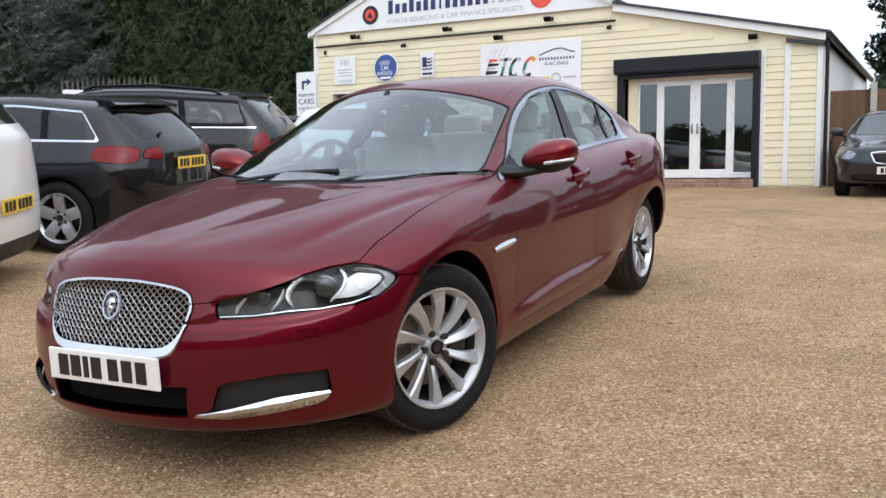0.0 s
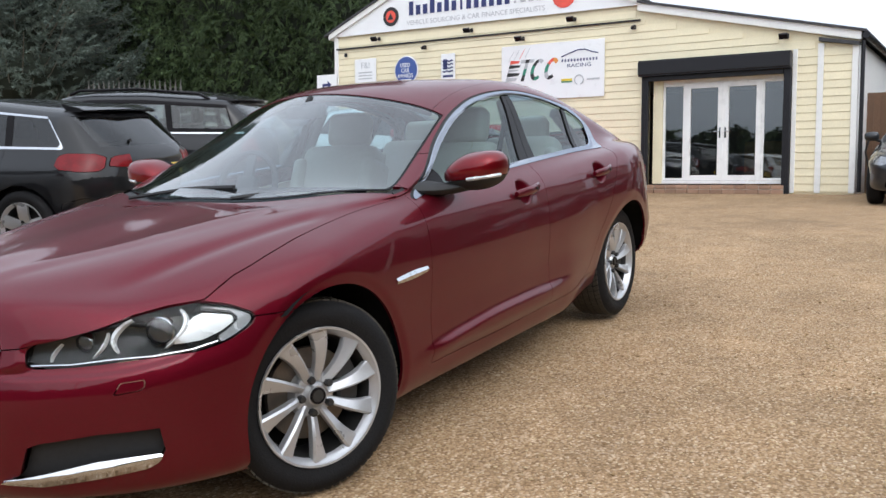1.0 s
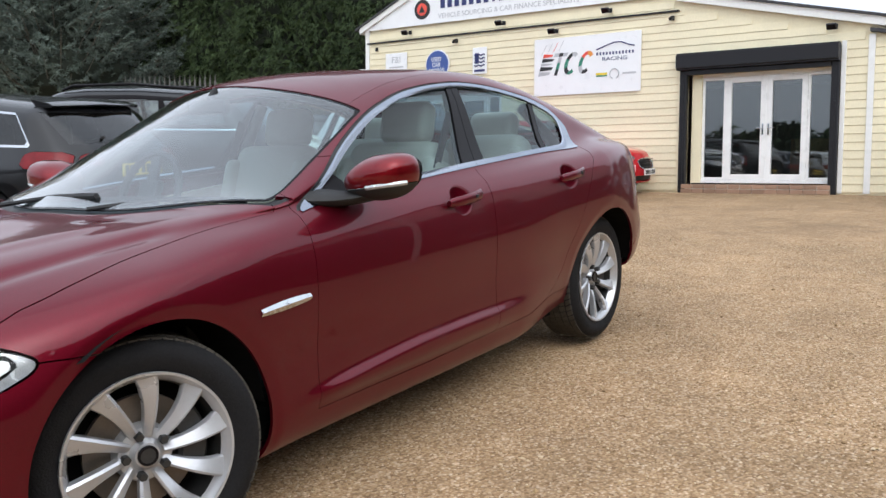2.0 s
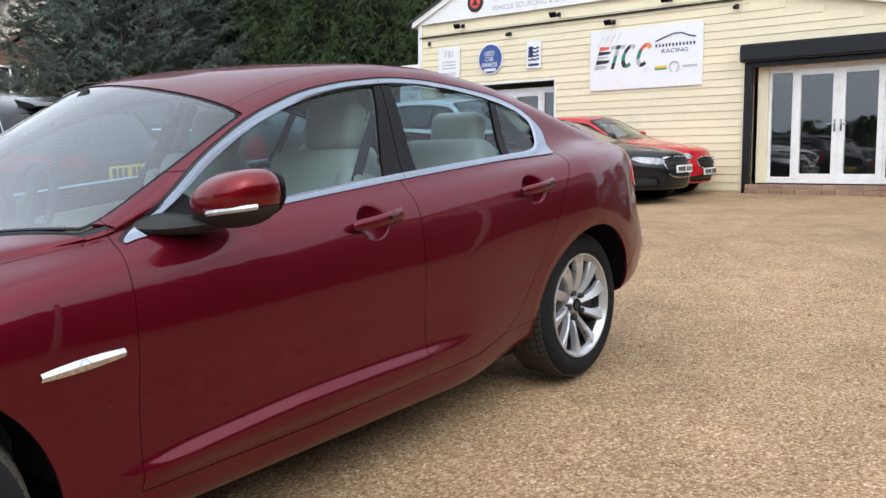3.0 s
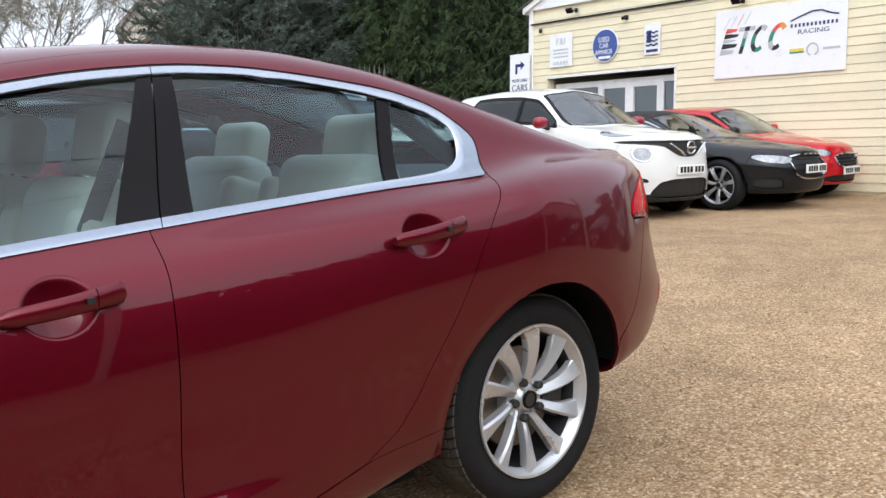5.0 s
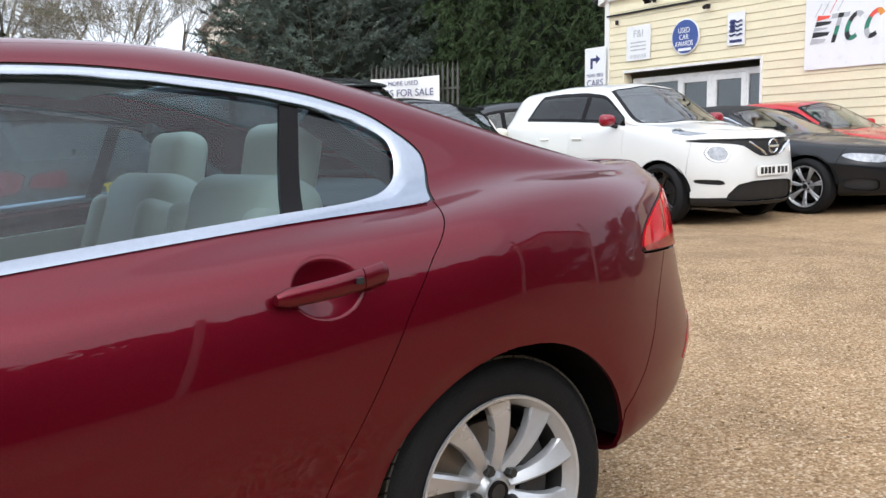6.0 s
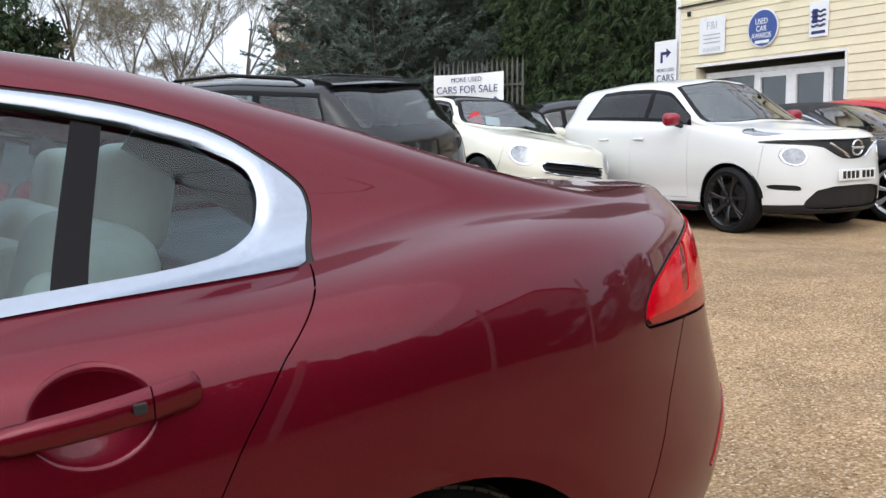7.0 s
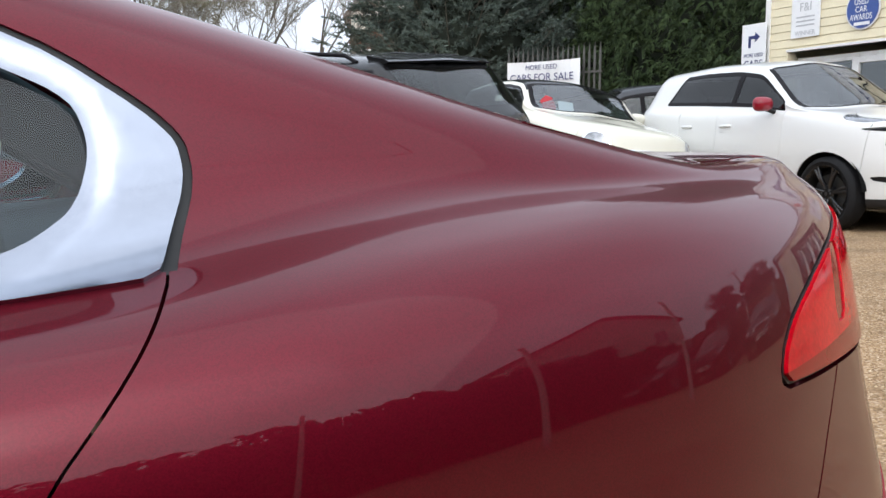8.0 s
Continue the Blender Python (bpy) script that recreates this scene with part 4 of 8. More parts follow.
def handle_bowl(car, door, x, z):
    """Scoops the grip recess out of a door and sets a body-coloured pull handle across it, on both sides."""
    r = lambda V: np.hypot((V[:, 0] - x) / 1.25, V[:, 2] - z) - .062
    w = body_at(door[0], x, z)
    bowl, door = split(door, r, 0.0)
    for _ in range(2):
        V, F = bowl
        mid = (V[F[:, [0, 1, 2]]] + V[F[:, [1, 2, 0]]]) / 2
        n = len(V)
        k = len(F)
        bowl = (np.concatenate([V, mid.reshape(-1, 7)]), np.concatenate([np.stack([F[:, 0], n + 3 * np.arange(k), n + 3 * np.arange(k) + 2], 1), np.stack([n + 3 * np.arange(k), F[:, 1], n + 3 * np.arange(k) + 1], 1), np.stack([n + 3 * np.arange(k) + 2, n + 3 * np.arange(k) + 1, F[:, 2]], 1), np.stack([n + 3 * np.arange(k), n + 3 * np.arange(k) + 1, n + 3 * np.arange(k) + 2], 1)]))
    V, F = bowl
    q = np.clip(-r(V) / .062, 0, 1)
    V = V.copy()
    g = np.stack([(V[:, 0] - x) / 1.56, np.zeros(len(V)), V[:, 2] - z], 1) / .062 ** 2
    V[:, :3] -= V[:, 3:6] * (.045 * (1 - (1 - q) ** 2))[:, None]
    nn = V[:, 3:6] - g * .062 * .9 * np.clip(q * 8, 0, 1)[:, None]
    V[:, 3:6] = nn / np.linalg.norm(nn, axis=1, keepdims=True)
    pair("handle_recess", (V, F), M["paint"], car, rim=0)
    for s in (-1, 1):
        grip = None
        for name, x0, x1, mat_ in (("door_handle", x - .118, x + .062, "paint"), ("handle_end", x + .064, x + .125, "paint")):
            bm = bmesh.new()
            n = 9
            rings = []
            for i in range(n + 1):
                t = i / n
                xx = x0 + (x1 - x0) * t
                tt = (xx - (x - .118)) / .243
                zz = z + .006 + .016 * (tt - .5)
                hh = .018 + .005 * tt
                if name == "door_handle" and i == 0 or name == "handle_end" and i == n:
                    hh *= .6
                yy = w + .006 + .026 * math.sin(math.pi * min(1, max(0, .12 + .80 * tt)))
                rings.append([bm.verts.new((xx, s * (yy + .011 * math.cos(a)), zz + hh * math.sin(a))) for a in [2 * math.pi * k / 12 for k in range(12)]])
            for p, q in zip(rings, rings[1:]):
                for k in range(12):
                    bm.faces.new((p[k], p[(k + 1) % 12], q[(k + 1) % 12], q[k]))
            bm.faces.new(rings[0])
            bm.faces.new(rings[-1])
            bmesh.ops.recalc_face_normals(bm, faces=bm.faces[:])
            ob = part(name, bm, M[mat_], car, "body-coloured pull handle" if name == "door_handle" else "", smooth=50)
            grip = grip or ob
        bm = bmesh.new()
        box(bm, (.016, .006, .014), (x + .045, s * (w + .046), z + .012), bevel=.002)
        part("button", bm, M["black"], grip, "small black button")
    return door


def build_saloon():
    car = thing("saloon_car", CAR, "dark red metallic saloon car with chrome grille, on gravel", "car")
    P = loft(saloon_rails(), 0.1, 2.9, cap=(2.3, 2.6), counts=(90, 190, 70), k=13, relief=saloon_relief)
    V = P[0]
    # wheel arches
    for hx, r in ((0.0, .378), (WHEEL_BASE, .374)):
        s = r - np.hypot(P[0][:, 0] - hx, P[0][:, 2] - HUB_Z - .002)
        s = np.where(P[0][:, 6] > 5.6, -1, s)
        P = clip(P, s)
    side = lambda pts, **k: outline(pts, (0, 2), **k)
    # side glazing
    glazing, P = split(P, lambda V: side(DLO_OUT)(V) - .009, 0.0)
    glazing, seal = split(glazing, side(DLO_OUT), 0.0)
    belt = lambda V: np.interp(V[:, 0], [.63, 1.25, 1.82, 2.40, 2.80], [.935, .985, 1.012, 1.033, 1.040]) - V[:, 2]
    seal, under_belt = split(seal, belt, 0.0)
    for piece in split(under_belt, side(REAR_DOOR, rounds=0), 0.0011):
        for end in split(piece, lambda V: V[:, 0] - 1.768, 0.0):
            pair("belt_edge", end, M["paint"], car, rim=.004)
    pair("window_seal", shifted(seal, -.003), M["rubber"], car, "black rubber window seal", .012)
    inner, ring = split(glazing, side(DLO_IN), 0.0)
    # the surround rolls inwards towards the glass
    o = ring[0]
    roll = (.62 * (1 - step01(side(DLO_IN)(o) / .030)))[:, None]
    to_mid = np.stack([1.8 - o[:, 0], np.zeros(len(o)), 1.15 - o[:, 2]], 1) * np.array([.25, 1, 1.6])
    o[:, 3:6] += roll * to_mid / np.maximum(np.linalg.norm(to_mid, axis=1, keepdims=True), 1e-6)
    o[:, 3:6] /= np.linalg.norm(o[:, 3:6], axis=1, keepdims=True)
    for end in split(ring, lambda V: V[:, 0] - 1.769 - (V[:, 2] - .9) * .273, 0.0011):
        pair("window_trim", shifted(end, .004), M["bright_trim"], car, "polished bright metal window surround", .01)
    bars = [[(1.669, .95), (1.870, .95), (1.954, 1.42), (1.889, 1.42)], [(2.418, .95), (2.468, .95), (2.606, 1.42), (2.567, 1.42)]]
    for k, b in enumerate(bars):
        s, inner = split(inner, side(b, rounds=0), 0.0)
        if k == 0:
            for half in ([(1.5, .9), (1.768, .9), (1.918, 1.45), (1.5, 1.45)], [(1.770, .9), (2.1, .9), (2.1, 1.45), (1.920, 1.45)]):
                h, _ = split(s, side(half, rounds=0), 0.001)
                pair("pillar_trim", h, M["gloss_black"], car, "gloss black pillar trim")
        else:
            pair("pillar_trim", s, M["gloss_black"], car)
    corner, inner = split(inner, side([(.6, .9), (.93, .9), (.93, 1.01), (.86, 1.06), (.6, 1.1)], rounds=0), 0.0)
    pair("mirror_base_trim", corner, M["gloss_black"], car)
    for piece in ([(.5, .8), (1.77, .8), (1.93, 1.5), (.5, 1.5)], [(1.77, .8), (2.42, .8), (2.61, 1.5), (1.93, 1.5)], [(2.42, .8), (3.2, .8), (3.2, 1.5), (2.61, 1.5)]):
        s, _ = split(inner, side(piece, rounds=0), 0.0)
        pair("side_window", shifted(s, -.006), M["glass"], car, "lightly tinted door glass", 0)
    # screens and roof
    def screen_sd(V, base, top, lim):
        x, y, v = V[:, 0], np.abs(V[:, 1]), V[:, 6]
        return np.maximum(np.maximum(base(y) - x, x - top(y)), (lim - v) * .30)
    front = lambda V: screen_sd(V, lambda y: .30 + .22 * (y / .65) ** 2, lambda y: 1.10 + .10 * (y / .55) ** 2, 7.98)
    rear = lambda V: screen_sd(V, lambda y: 2.52 - .10 * (y / .5) ** 2, lambda y: 3.36 - .10 * (y / .5) ** 2, 8.22)
    scr, P = split(P, front, 0.0015)
    clear, frit = split(scr, lambda V: front(V) + .014, 0.0)
    skin("windscreen", both(shifted(clear, -.003)), M["screen"], car, "curved clear windscreen", 0)
    skin("windscreen_border", both(shifted(frit, -.003)), M["gloss_black"], car, rim=.004)
    scr, P = split(P, rear, 0.0015)
    clear, frit = split(scr, lambda V: rear(V) + .035, 0.0)
    skin("rear_window", both(shifted(clear, -.003)), M["glass"], car, "tinted rear window", 0)
    skin("rear_window_border", both(shifted(frit, -.003)), M["gloss_black"], car, rim=.004)
    roof_sd = lambda V: screen_sd(V, lambda y: 1.10 + .10 * (y / .55) ** 2, lambda y: 2.52 - .10 * (y / .5) ** 2, 8.22)
    top, P = split(P, roof_sd, 0.0008)
    skin("roof_panel", both(top), M["paint"], car)
    skin("headlining", both(shifted(top, -.035)), M["headlining"], car, "grey fabric headlining", 0)
    # bonnet: shut line runs over the wing tops and along the nose
    def bonnet_sd(V):
        x, y, v = V[:, 0], np.abs(V[:, 1]), V[:, 6]
        back = np.interp(x, [-.435, -.366, -.296, -.216, -.163, 0, .4], [5.98, 6.21, 6.39, 6.46, 6.51, 6.57, 6.67])
        low = np.interp(x, [-1, -.83, -.79, -.742, -.678, -.596, -.514, -.43], [.64, .641, .648, .666, .688, .718, .733, .738])
        return np.maximum(np.where(x < -.43, low - V[:, 2], (back - v) * .10), x - (.255 + .22 * (y / .65) ** 2))
    hood, P = split(P, bonnet_sd, 0.0016)
    def cowl_sd(V):
        x, y, v = V[:, 0], np.abs(V[:, 1]), V[:, 6]
        return np.maximum(np.maximum((7.2 - v) * .09, x - (.33 + .22 * (y / .65) ** 2)), .2 - x)
    cowl, P = split(P, cowl_sd, 0.0)
    skin("cowl_panel", both(shifted(cowl, -.012)), M["black"], car, "black plastic scuttle panel")
    # lamps and openings in the nose
    lamp_l = [(-.794, .590), (-.790, .622), (-.776, .652), (-.742, .664), (-.678, .686), (-.596, .716), (-.514, .731), (-.435, .736), (-.372, .718), (-.312, .682), (-.330, .654), (-.412, .617), (-.504, .600), (-.633, .597), (-.731, .591)]
    lamp_sd0 = side(lamp_l, rounds=1)
    lamp_sd = lambda V: np.maximum(lamp_sd0(V), (V[:, 0] + .2))
    lamp, P = split(P, lamp_sd, 0.0025)
    lamp_h, hood = split(hood, lamp_sd, 0.0025)
    lampP = (np.concatenate([lamp[0], lamp_h[0]]), np.concatenate([lamp[1], lamp_h[1] + len(lamp[0])]))
    grille_half = [(.10, .720), (.20, .710), (.275, .697), (.318, .676), (.332, .635), (.320, .575), (.298, .516), (.268, .480), (.20, .467)]
    grille_pts = grille_half + [(-y, z) for y, z in grille_half[::-1]]
    gsd0 = outline([(y, z) for y, z in grille_pts], (1, 2), rounds=1)
    gsd = lambda V: np.maximum(gsd0(V), V[:, 0] + .5)
    g1, P = split(P, gsd, 0.001)
    g2, hood = split(hood, gsd, 0.001)
    gp = (np.concatenate([g1[0], g2[0]]), np.concatenate([g1[1], g2[1] + len(g1[0])]))
    inner_g, bezel = split(gp, lambda V: gsd(V) + .009 + .026 * step01((.56 - V[:, 2]) / .08), 0.0)
    bezel = shifted(bezel, .008)
    bezel[0][:, 5] += 1.1 * step01((.58 - bezel[0][:, 2]) / .08)
    bezel[0][:, 3:6] /= np.linalg.norm(bezel[0][:, 3:6], axis=1, keepdims=True)
    skin("grille_surround", both(bezel), M["chrome"], car, "polished chrome grille surround", .045)
    skin("grille_back", both(shifted(inner_g, -.05)), M["under"], car, rim=0)
    skin("bonnet", both(hood), M["paint"], car, "dark red sculpted bonnet")
    # lower intake and corner vents
    isd0 = outline([(-.31, .262), (.31, .262), (.325, .372), (-.325, .372)], (1, 2), rounds=0)
    intake, P = split(P, lambda V: np.maximum(isd0(V), V[:, 0] + .5), 0.0)
    skin("lower_intake", both(shifted(intake, -.05)), M["under"], car, "dark lower air intake", -.048)
    vsd0 = outline([(-.325, .268), (-.395, .292), (-.425, .374), (-.458, .386), (-.591, .402), (-.708, .399), (-.714, .331), (-.704, .304), (-.680, .288), (-.571, .274), (-.45, .262)], (1, 2), rounds=0)
    vent, P = split(P, lambda V: np.maximum(vsd0(V), V[:, 0] + .35), 0.0)
    pair("corner_vent", shifted(vent, -.03), M["black"], car, "black corner vent in the bumper", -.028)
    bsd0 = outline([(-.327, .272), (-.40, .289), (-.472, .303), (-.54, .318), (-.587, .328), (-.659, .331), (-.710, .329), (-.702, .305), (-.679, .290), (-.571, .276), (-.45, .264)], (1, 2), rounds=0)
    blade, _ = split(vent, lambda V: np.maximum(bsd0(V), V[:, 0] + .35), 0.0)
    W, G = shifted(blade, .014)
    mid_z = np.interp(-W[:, 1], [.327, .45, .57, .70], [.269, .282, .298, .314])
    W[:, 5] += .75 - 1.5 * step01((mid_z - W[:, 2]) / .022 + .5)
    W[:, 3:6] /= np.linalg.norm(W[:, 3:6], axis=1, keepdims=True)
    pair("vent_blade", (W, G), M["chrome"], car, "chrome blade in the bumper vent", .02)
    # plate
    bm = bmesh.new()
    box(bm, (.012, .52, .111), (-.929, 0, .423), bevel=.003)
    plate = part("number_plate", bm, M["plate_white"], car, "white front number plate")
    for i, y in enumerate((.185, .125, .075, .025, -.055, -.12, -.185)):
        bm = bmesh.new()
        box(bm, (.004, .022 if i == 2 else .045, .075), (-.937, y, .423))
        part("character_bar", bm, M["char"], plate)
    # front bumper under the lamps
    bumper, P = split(P, lambda V: np.maximum(side([(-1.2, .05), (-1.2, .9), (-.62, .9), (-.58, .685), (-.42, .675), (-.30, .674), (-.1, .664), (-.1, .05)], rounds=0)(V), V[:, 0] + .12), 0.002)
    flap, bumper = split(bumper, side([(-.690, .508), (-.672, .540), (-.622, .543), (-.630, .516)], rounds=0), 0.0012)
    skin("front_bumper", both(bumper), M["paint"], car)
    pair("washer_flap", flap, M["paint"], car)
    # doors
    fdoor, P = split(P, side([(.585, .30), (.60, .5), (.622, .78), (.63, .93), (.64, 1.1), (1.770, 1.1), (1.766, .9), (1.745, .6), (1.728, .306), (1.2, .296)], rounds=0), 0.0011)
    fdoor = handle_bowl(car, fdoor, 1.535, .885)
    pair("front_door", fdoor, M["paint"], car)
    rdoor, P = split(P, side(REAR_DOOR, rounds=0), 0.0011)
    rdoor = handle_bowl(car, rdoor, 2.462, .912)
    pair("rear_door", rdoor, M["paint"], car)
    # tail lamps, rear bumper, boot lid
    tail_sd0 = side([(3.396, .842), (3.402, .878), (3.443, .914), (3.555, .952), (3.70, .978), (3.95, .985), (3.95, .79), (3.775, .797), (3.58, .821), (3.48, .832)], rounds=1)
    tail, P = split(P, lambda V: np.maximum(tail_sd0(V), 3.3 - V[:, 0]), 0.0025)
    tail, tail_rim = split(tail, lambda V: np.maximum(tail_sd0(V) + .006, 3.3 - V[:, 0]), 0.0)
    pair("tail_lamp_seal", shifted(tail_rim, -.001), M["rubber"], car, "black seal round the tail lamp", .01)
    tail_sh = shifted(tail, .004)
    low, up = split(tail_sh, side([(3.3, .7), (4.1, .7), (4.1, .835), (3.62, .852), (3.40, .858)], rounds=0), 0.0)
    seg, up = split(up, side([(3.575, .868), (3.592, .950), (3.615, .962), (3.640, .958), (3.628, .900), (3.622, .866)], rounds=1), 0.0)
    pair("tail_lamp_divider", shifted(seg, -.002), M["tail_dark"], car)
    pair("tail_lamp", up, M["tail_red"], car, "glossy red tail lamp")
    pair("tail_lamp_base", low, M["tail_dark"], car)
    rb_sd0 = side([(3.26, .1), (3.275, .46), (3.36, .55), (3.426, .641), (3.458, .696), (3.515, .764), (3.576, .825), (3.70, .86), (4.3, .86), (4.3, .1)], rounds=0)
    rb, P = split(P, lambda V: np.maximum(rb_sd0(V), 3.2 - V[:, 0]), 0.002)
    strip, rb = split(rb, side([(3.60, .495), (3.70, .565), (3.86, .60), (3.86, .575), (3.72, .535)], rounds=1), 0.0)
    pair("bumper_reflector", shifted(strip, .003), M["tail_dark"], car, "dark red bumper reflector", .01)
    skin("rear_bumper", both(rb), M["paint"], car)
    def boot_sd(V):
        return np.maximum((7.9 - V[:, 6]) * .09 - .25 * step01((V[:, 0] - 3.7) / .2), 3.385 - .10 * (np.abs(V[:, 1]) / .5) ** 2 - V[:, 0])
    boot, P = split(P, boot_sd, 0.0025)
    skin("boot_lid", both(boot), M["paint"], car)
    # what is left: wings, sills, pillars and rear quarters
    front_w, rest = split(P, lambda V: np.where(V[:, 6] < 6.6, V[:, 0] - .615, V[:, 0] - .50), 0.0)
    pair("front_wing", front_w, M["paint"], car)
    sill, rest = split(rest, side([(.3, .05), (.3, .302), (1.2, .294), (2.05, .313), (2.27, .352), (2.6, .352), (2.6, .05)], rounds=0), 0.0011)
    pair("sill", sill, M["paint"], car)
    pair("rear_quarter", rest, M["paint"], car)
    return car, lampP, inner_g


saloon, lamp_patch, grille_patch = build_saloon()


M["lens_bg_clear"] = solid("frosted_side_lamp", (0.50, 0.51, 0.52), 0.22, 0.4, vary=0.25, scale=40, coat=0.6)
M["mesh_metal"] = solid("bright_woven_wire", (0.44, 0.45, 0.47), 0.34, 1.0, vary=0.05)
def saloon_details(car):
    # wheels
    for x, y, steer in ((.012, -.728, -20), (-.012, .728, -20), (WHEEL_BASE, -.712, 0), (WHEEL_BASE, .712, 0)):
        m = pose(x, y, HUB_Z, 0, 0, steer + (180 if y > 0 else 0))
        wheel(.332, .225, .233, "ten", car, m)
    # dark wheel housings and floor
    for x in (0.0, WHEEL_BASE):
        for s in (-1, 1):
            bm = bmesh.new()
            seg = 24
            ring = []
            for k in range(seg + 1):
                a = math.pi * (.03 + .94 * k / seg)
                ring.append([bm.verts.new((x + .40 * math.cos(a), s * yy, HUB_Z + .40 * math.sin(a))) for yy in (.885 - (.15 if math.cos(a) < 0 else .045) * step01((abs(math.cos(a)) - (.60 if math.cos(a) < 0 else .84)) / .12), .50)])
            for p, q in zip(ring, ring[1:]):
                bm.faces.new((p[0], p[1], q[1], q[0]))
            bm.faces.new([p[1] for p in ring])
            part("wheel_housing", bm, M["under"], car)
    bm = bmesh.new()
    box(bm, (2.05, 1.50, .05), (1.45, 0, .235))
    box(bm, (.55, .8, .05), (-.4, 0, .26))
    box(bm, (.55, 1.0, .05), (3.5, 0, .32))
    part("underbody", bm, M["under"], car)
    # cabin
    for x, y, f in ((1.36, -.37, True), (1.36, .37, True), (2.14, -.36, False), (2.14, .36, False)):
        seat(x, y, car, f)
    bm = bmesh.new()
    prism(bm, [(.36, .55), (.36, .93), (.62, .955), (.80, .92), (.86, .84), (.84, .60)], -.70, .70)
    bmesh.ops.bevel(bm, geom=bm.edges[:], offset=.03, segments=3, affect='EDGES')
    part("dashboard", bm, M["dash"], car, "charcoal dashboard", smooth=40)
    bm = bmesh.new()
    box(bm, (1.9, .22, .30), (1.45, 0, .50), bevel=.04)
    part("centre_console", bm, M["dash"], car, smooth=40)
    bm = bmesh.new()
    n = 28
    m = pose(.98, .37, .95, 0, -68, 0)
    ring = [m @ Vector((.18 * math.cos(2 * math.pi * k / n), .18 * math.sin(2 * math.pi * k / n), 0)) for k in range(n + 1)]
    tube(bm, ring, .016, 8, cap=False)
    box(bm, (.34, .06, .02), (0, 0, 0), m, .006)
    box(bm, (.12, .12, .04), (0, 0, 0), m, .012)
    part("steering_wheel", bm, M["dash"], car, "dark leather steering wheel", smooth=40)
    bm = bmesh.new()
    box(bm, (.60, 1.15, .03), (2.98, 0, 1.02), bevel=.01)
    part("parcel_shelf", bm, M["dash"], car)
    bm = bmesh.new()
    box(bm, (.10, 1.30, .55), (.33, 0, .62))
    part("bulkhead", bm, M["dash"], car)
    bm = bmesh.new()
    box(bm, (.05, 1.35, .70), (2.75, 0, .62))
    part("rear_bulkhead", bm, M["dash"], car)
    for s in (-1, 1):
        bm = bmesh.new()
        prism(bm, [(.75, .30), (.75, .86), (1.74, .93), (1.74, .30)], s * .70, s * .74)
        part("door_lining", bm, M["leather"], car, "cream door lining")
        bm = bmesh.new()
        prism(bm, [(1.78, .30), (1.78, .93), (2.60, .96), (2.55, .45), (2.4, .30)], s * .70, s * .74)
        part("door_lining", bm, M["leather"], car)
        bm = bmesh.new()
        tube(bm, [(1.80, s * .70, .98), (1.89, s * .575, 1.32)], .028, 8)
        part("inner_pillar", bm, M["headlining"], car, smooth=50)
        bm = bmesh.new()
        tube(bm, [(2.92, s * .60, 1.02), (2.62, s * .545, 1.25)], .030, 8)
        part("inner_pillar", bm, M["dash"], car, smooth=50)
        bm = bmesh.new()
        pts = [Vector((1.80, s * .64, 1.24)), Vector((1.68, s * .64, 1.0)), Vector((1.54, s * .62, .6))]
        for a_, b_ in zip(pts, pts[1:]):
            d = (b_ - a_)
            box(bm, (.045, .004, d.length), (0, 0, 0), Matrix.Translation((a_ + b_) / 2) @ Matrix.Rotation(math.atan2(d.x, d.z), 4, 'Y'))
        part("seat_belt", bm, M["dash"], car)
    bm = bmesh.new()
    box(bm, (.03, .22, .06), (1.02, 0, 1.30), bevel=.012)
    tube(bm, [(1.02, 0, 1.33), (1.06, 0, 1.37)], .012, 8)
    part("rear_view_mirror", bm, M["black"], car, smooth=40)
    bm = bmesh.new()
    rows = []
    for t in np.linspace(0, 1, 9):
        x = 2.34 + .17 * t
        hh = .052 * math.sin(math.pi * min(1, .06 + .62 * t)) if t < 1 else .012
        ww = .030 * (1 - .35 * t)
        z = 1.452 - .16 * (x - 2.2) - .03
        rows.append([bm.verts.new((x, ww * math.cos(a), z + .03 + hh * math.sin(a))) for a in np.linspace(0, math.pi, 9)] + [bm.verts.new((x, q, z - .01)) for q in (-ww, ww)])
    for p, q in zip(rows, rows[1:]):
        for k in range(11):
            bm.faces.new((p[k], p[(k + 1) % 11], q[(k + 1) % 11], q[k]))
    bm.faces.new(rows[0])
    bm.faces.new(rows[-1])
    bmesh.ops.recalc_face_normals(bm, faces=bm.faces[:])
    part("aerial_fin", bm, M["paint"], car, "body-coloured roof aerial fin", smooth=50)
    # woven mesh in the grille, set back behind its surround
    G = grille_patch[0]
    terms = lambda y, z: np.stack([np.ones_like(y), z, z * z, y * y, y * y * z, y ** 4], -1)
    fit = np.linalg.lstsq(terms(G[:, 1], G[:, 2]), G[:, 0], rcond=None)[0]
    nose_x = lambda y, z: float(terms(np.array(y, float), np.array(z, float)) @ fit)
    half = [(.10, .714), (.20, .704), (.272, .692), (.312, .672), (.324, .635), (.312, .575), (.286, .522), (.255, .500), (.20, .495)]
    sd = outline(half + [(-y, z) for y, z in half[::-1]], (0, 1), rounds=1)
    pit = .0240
    bm = bmesh.new()
    for diag in (1, -1):
        for k in range(-30, 31):
            run = []
            for s in np.arange(-.36, .361, .010):
                y, z = s, .61 + diag * s * .92 + k * pit
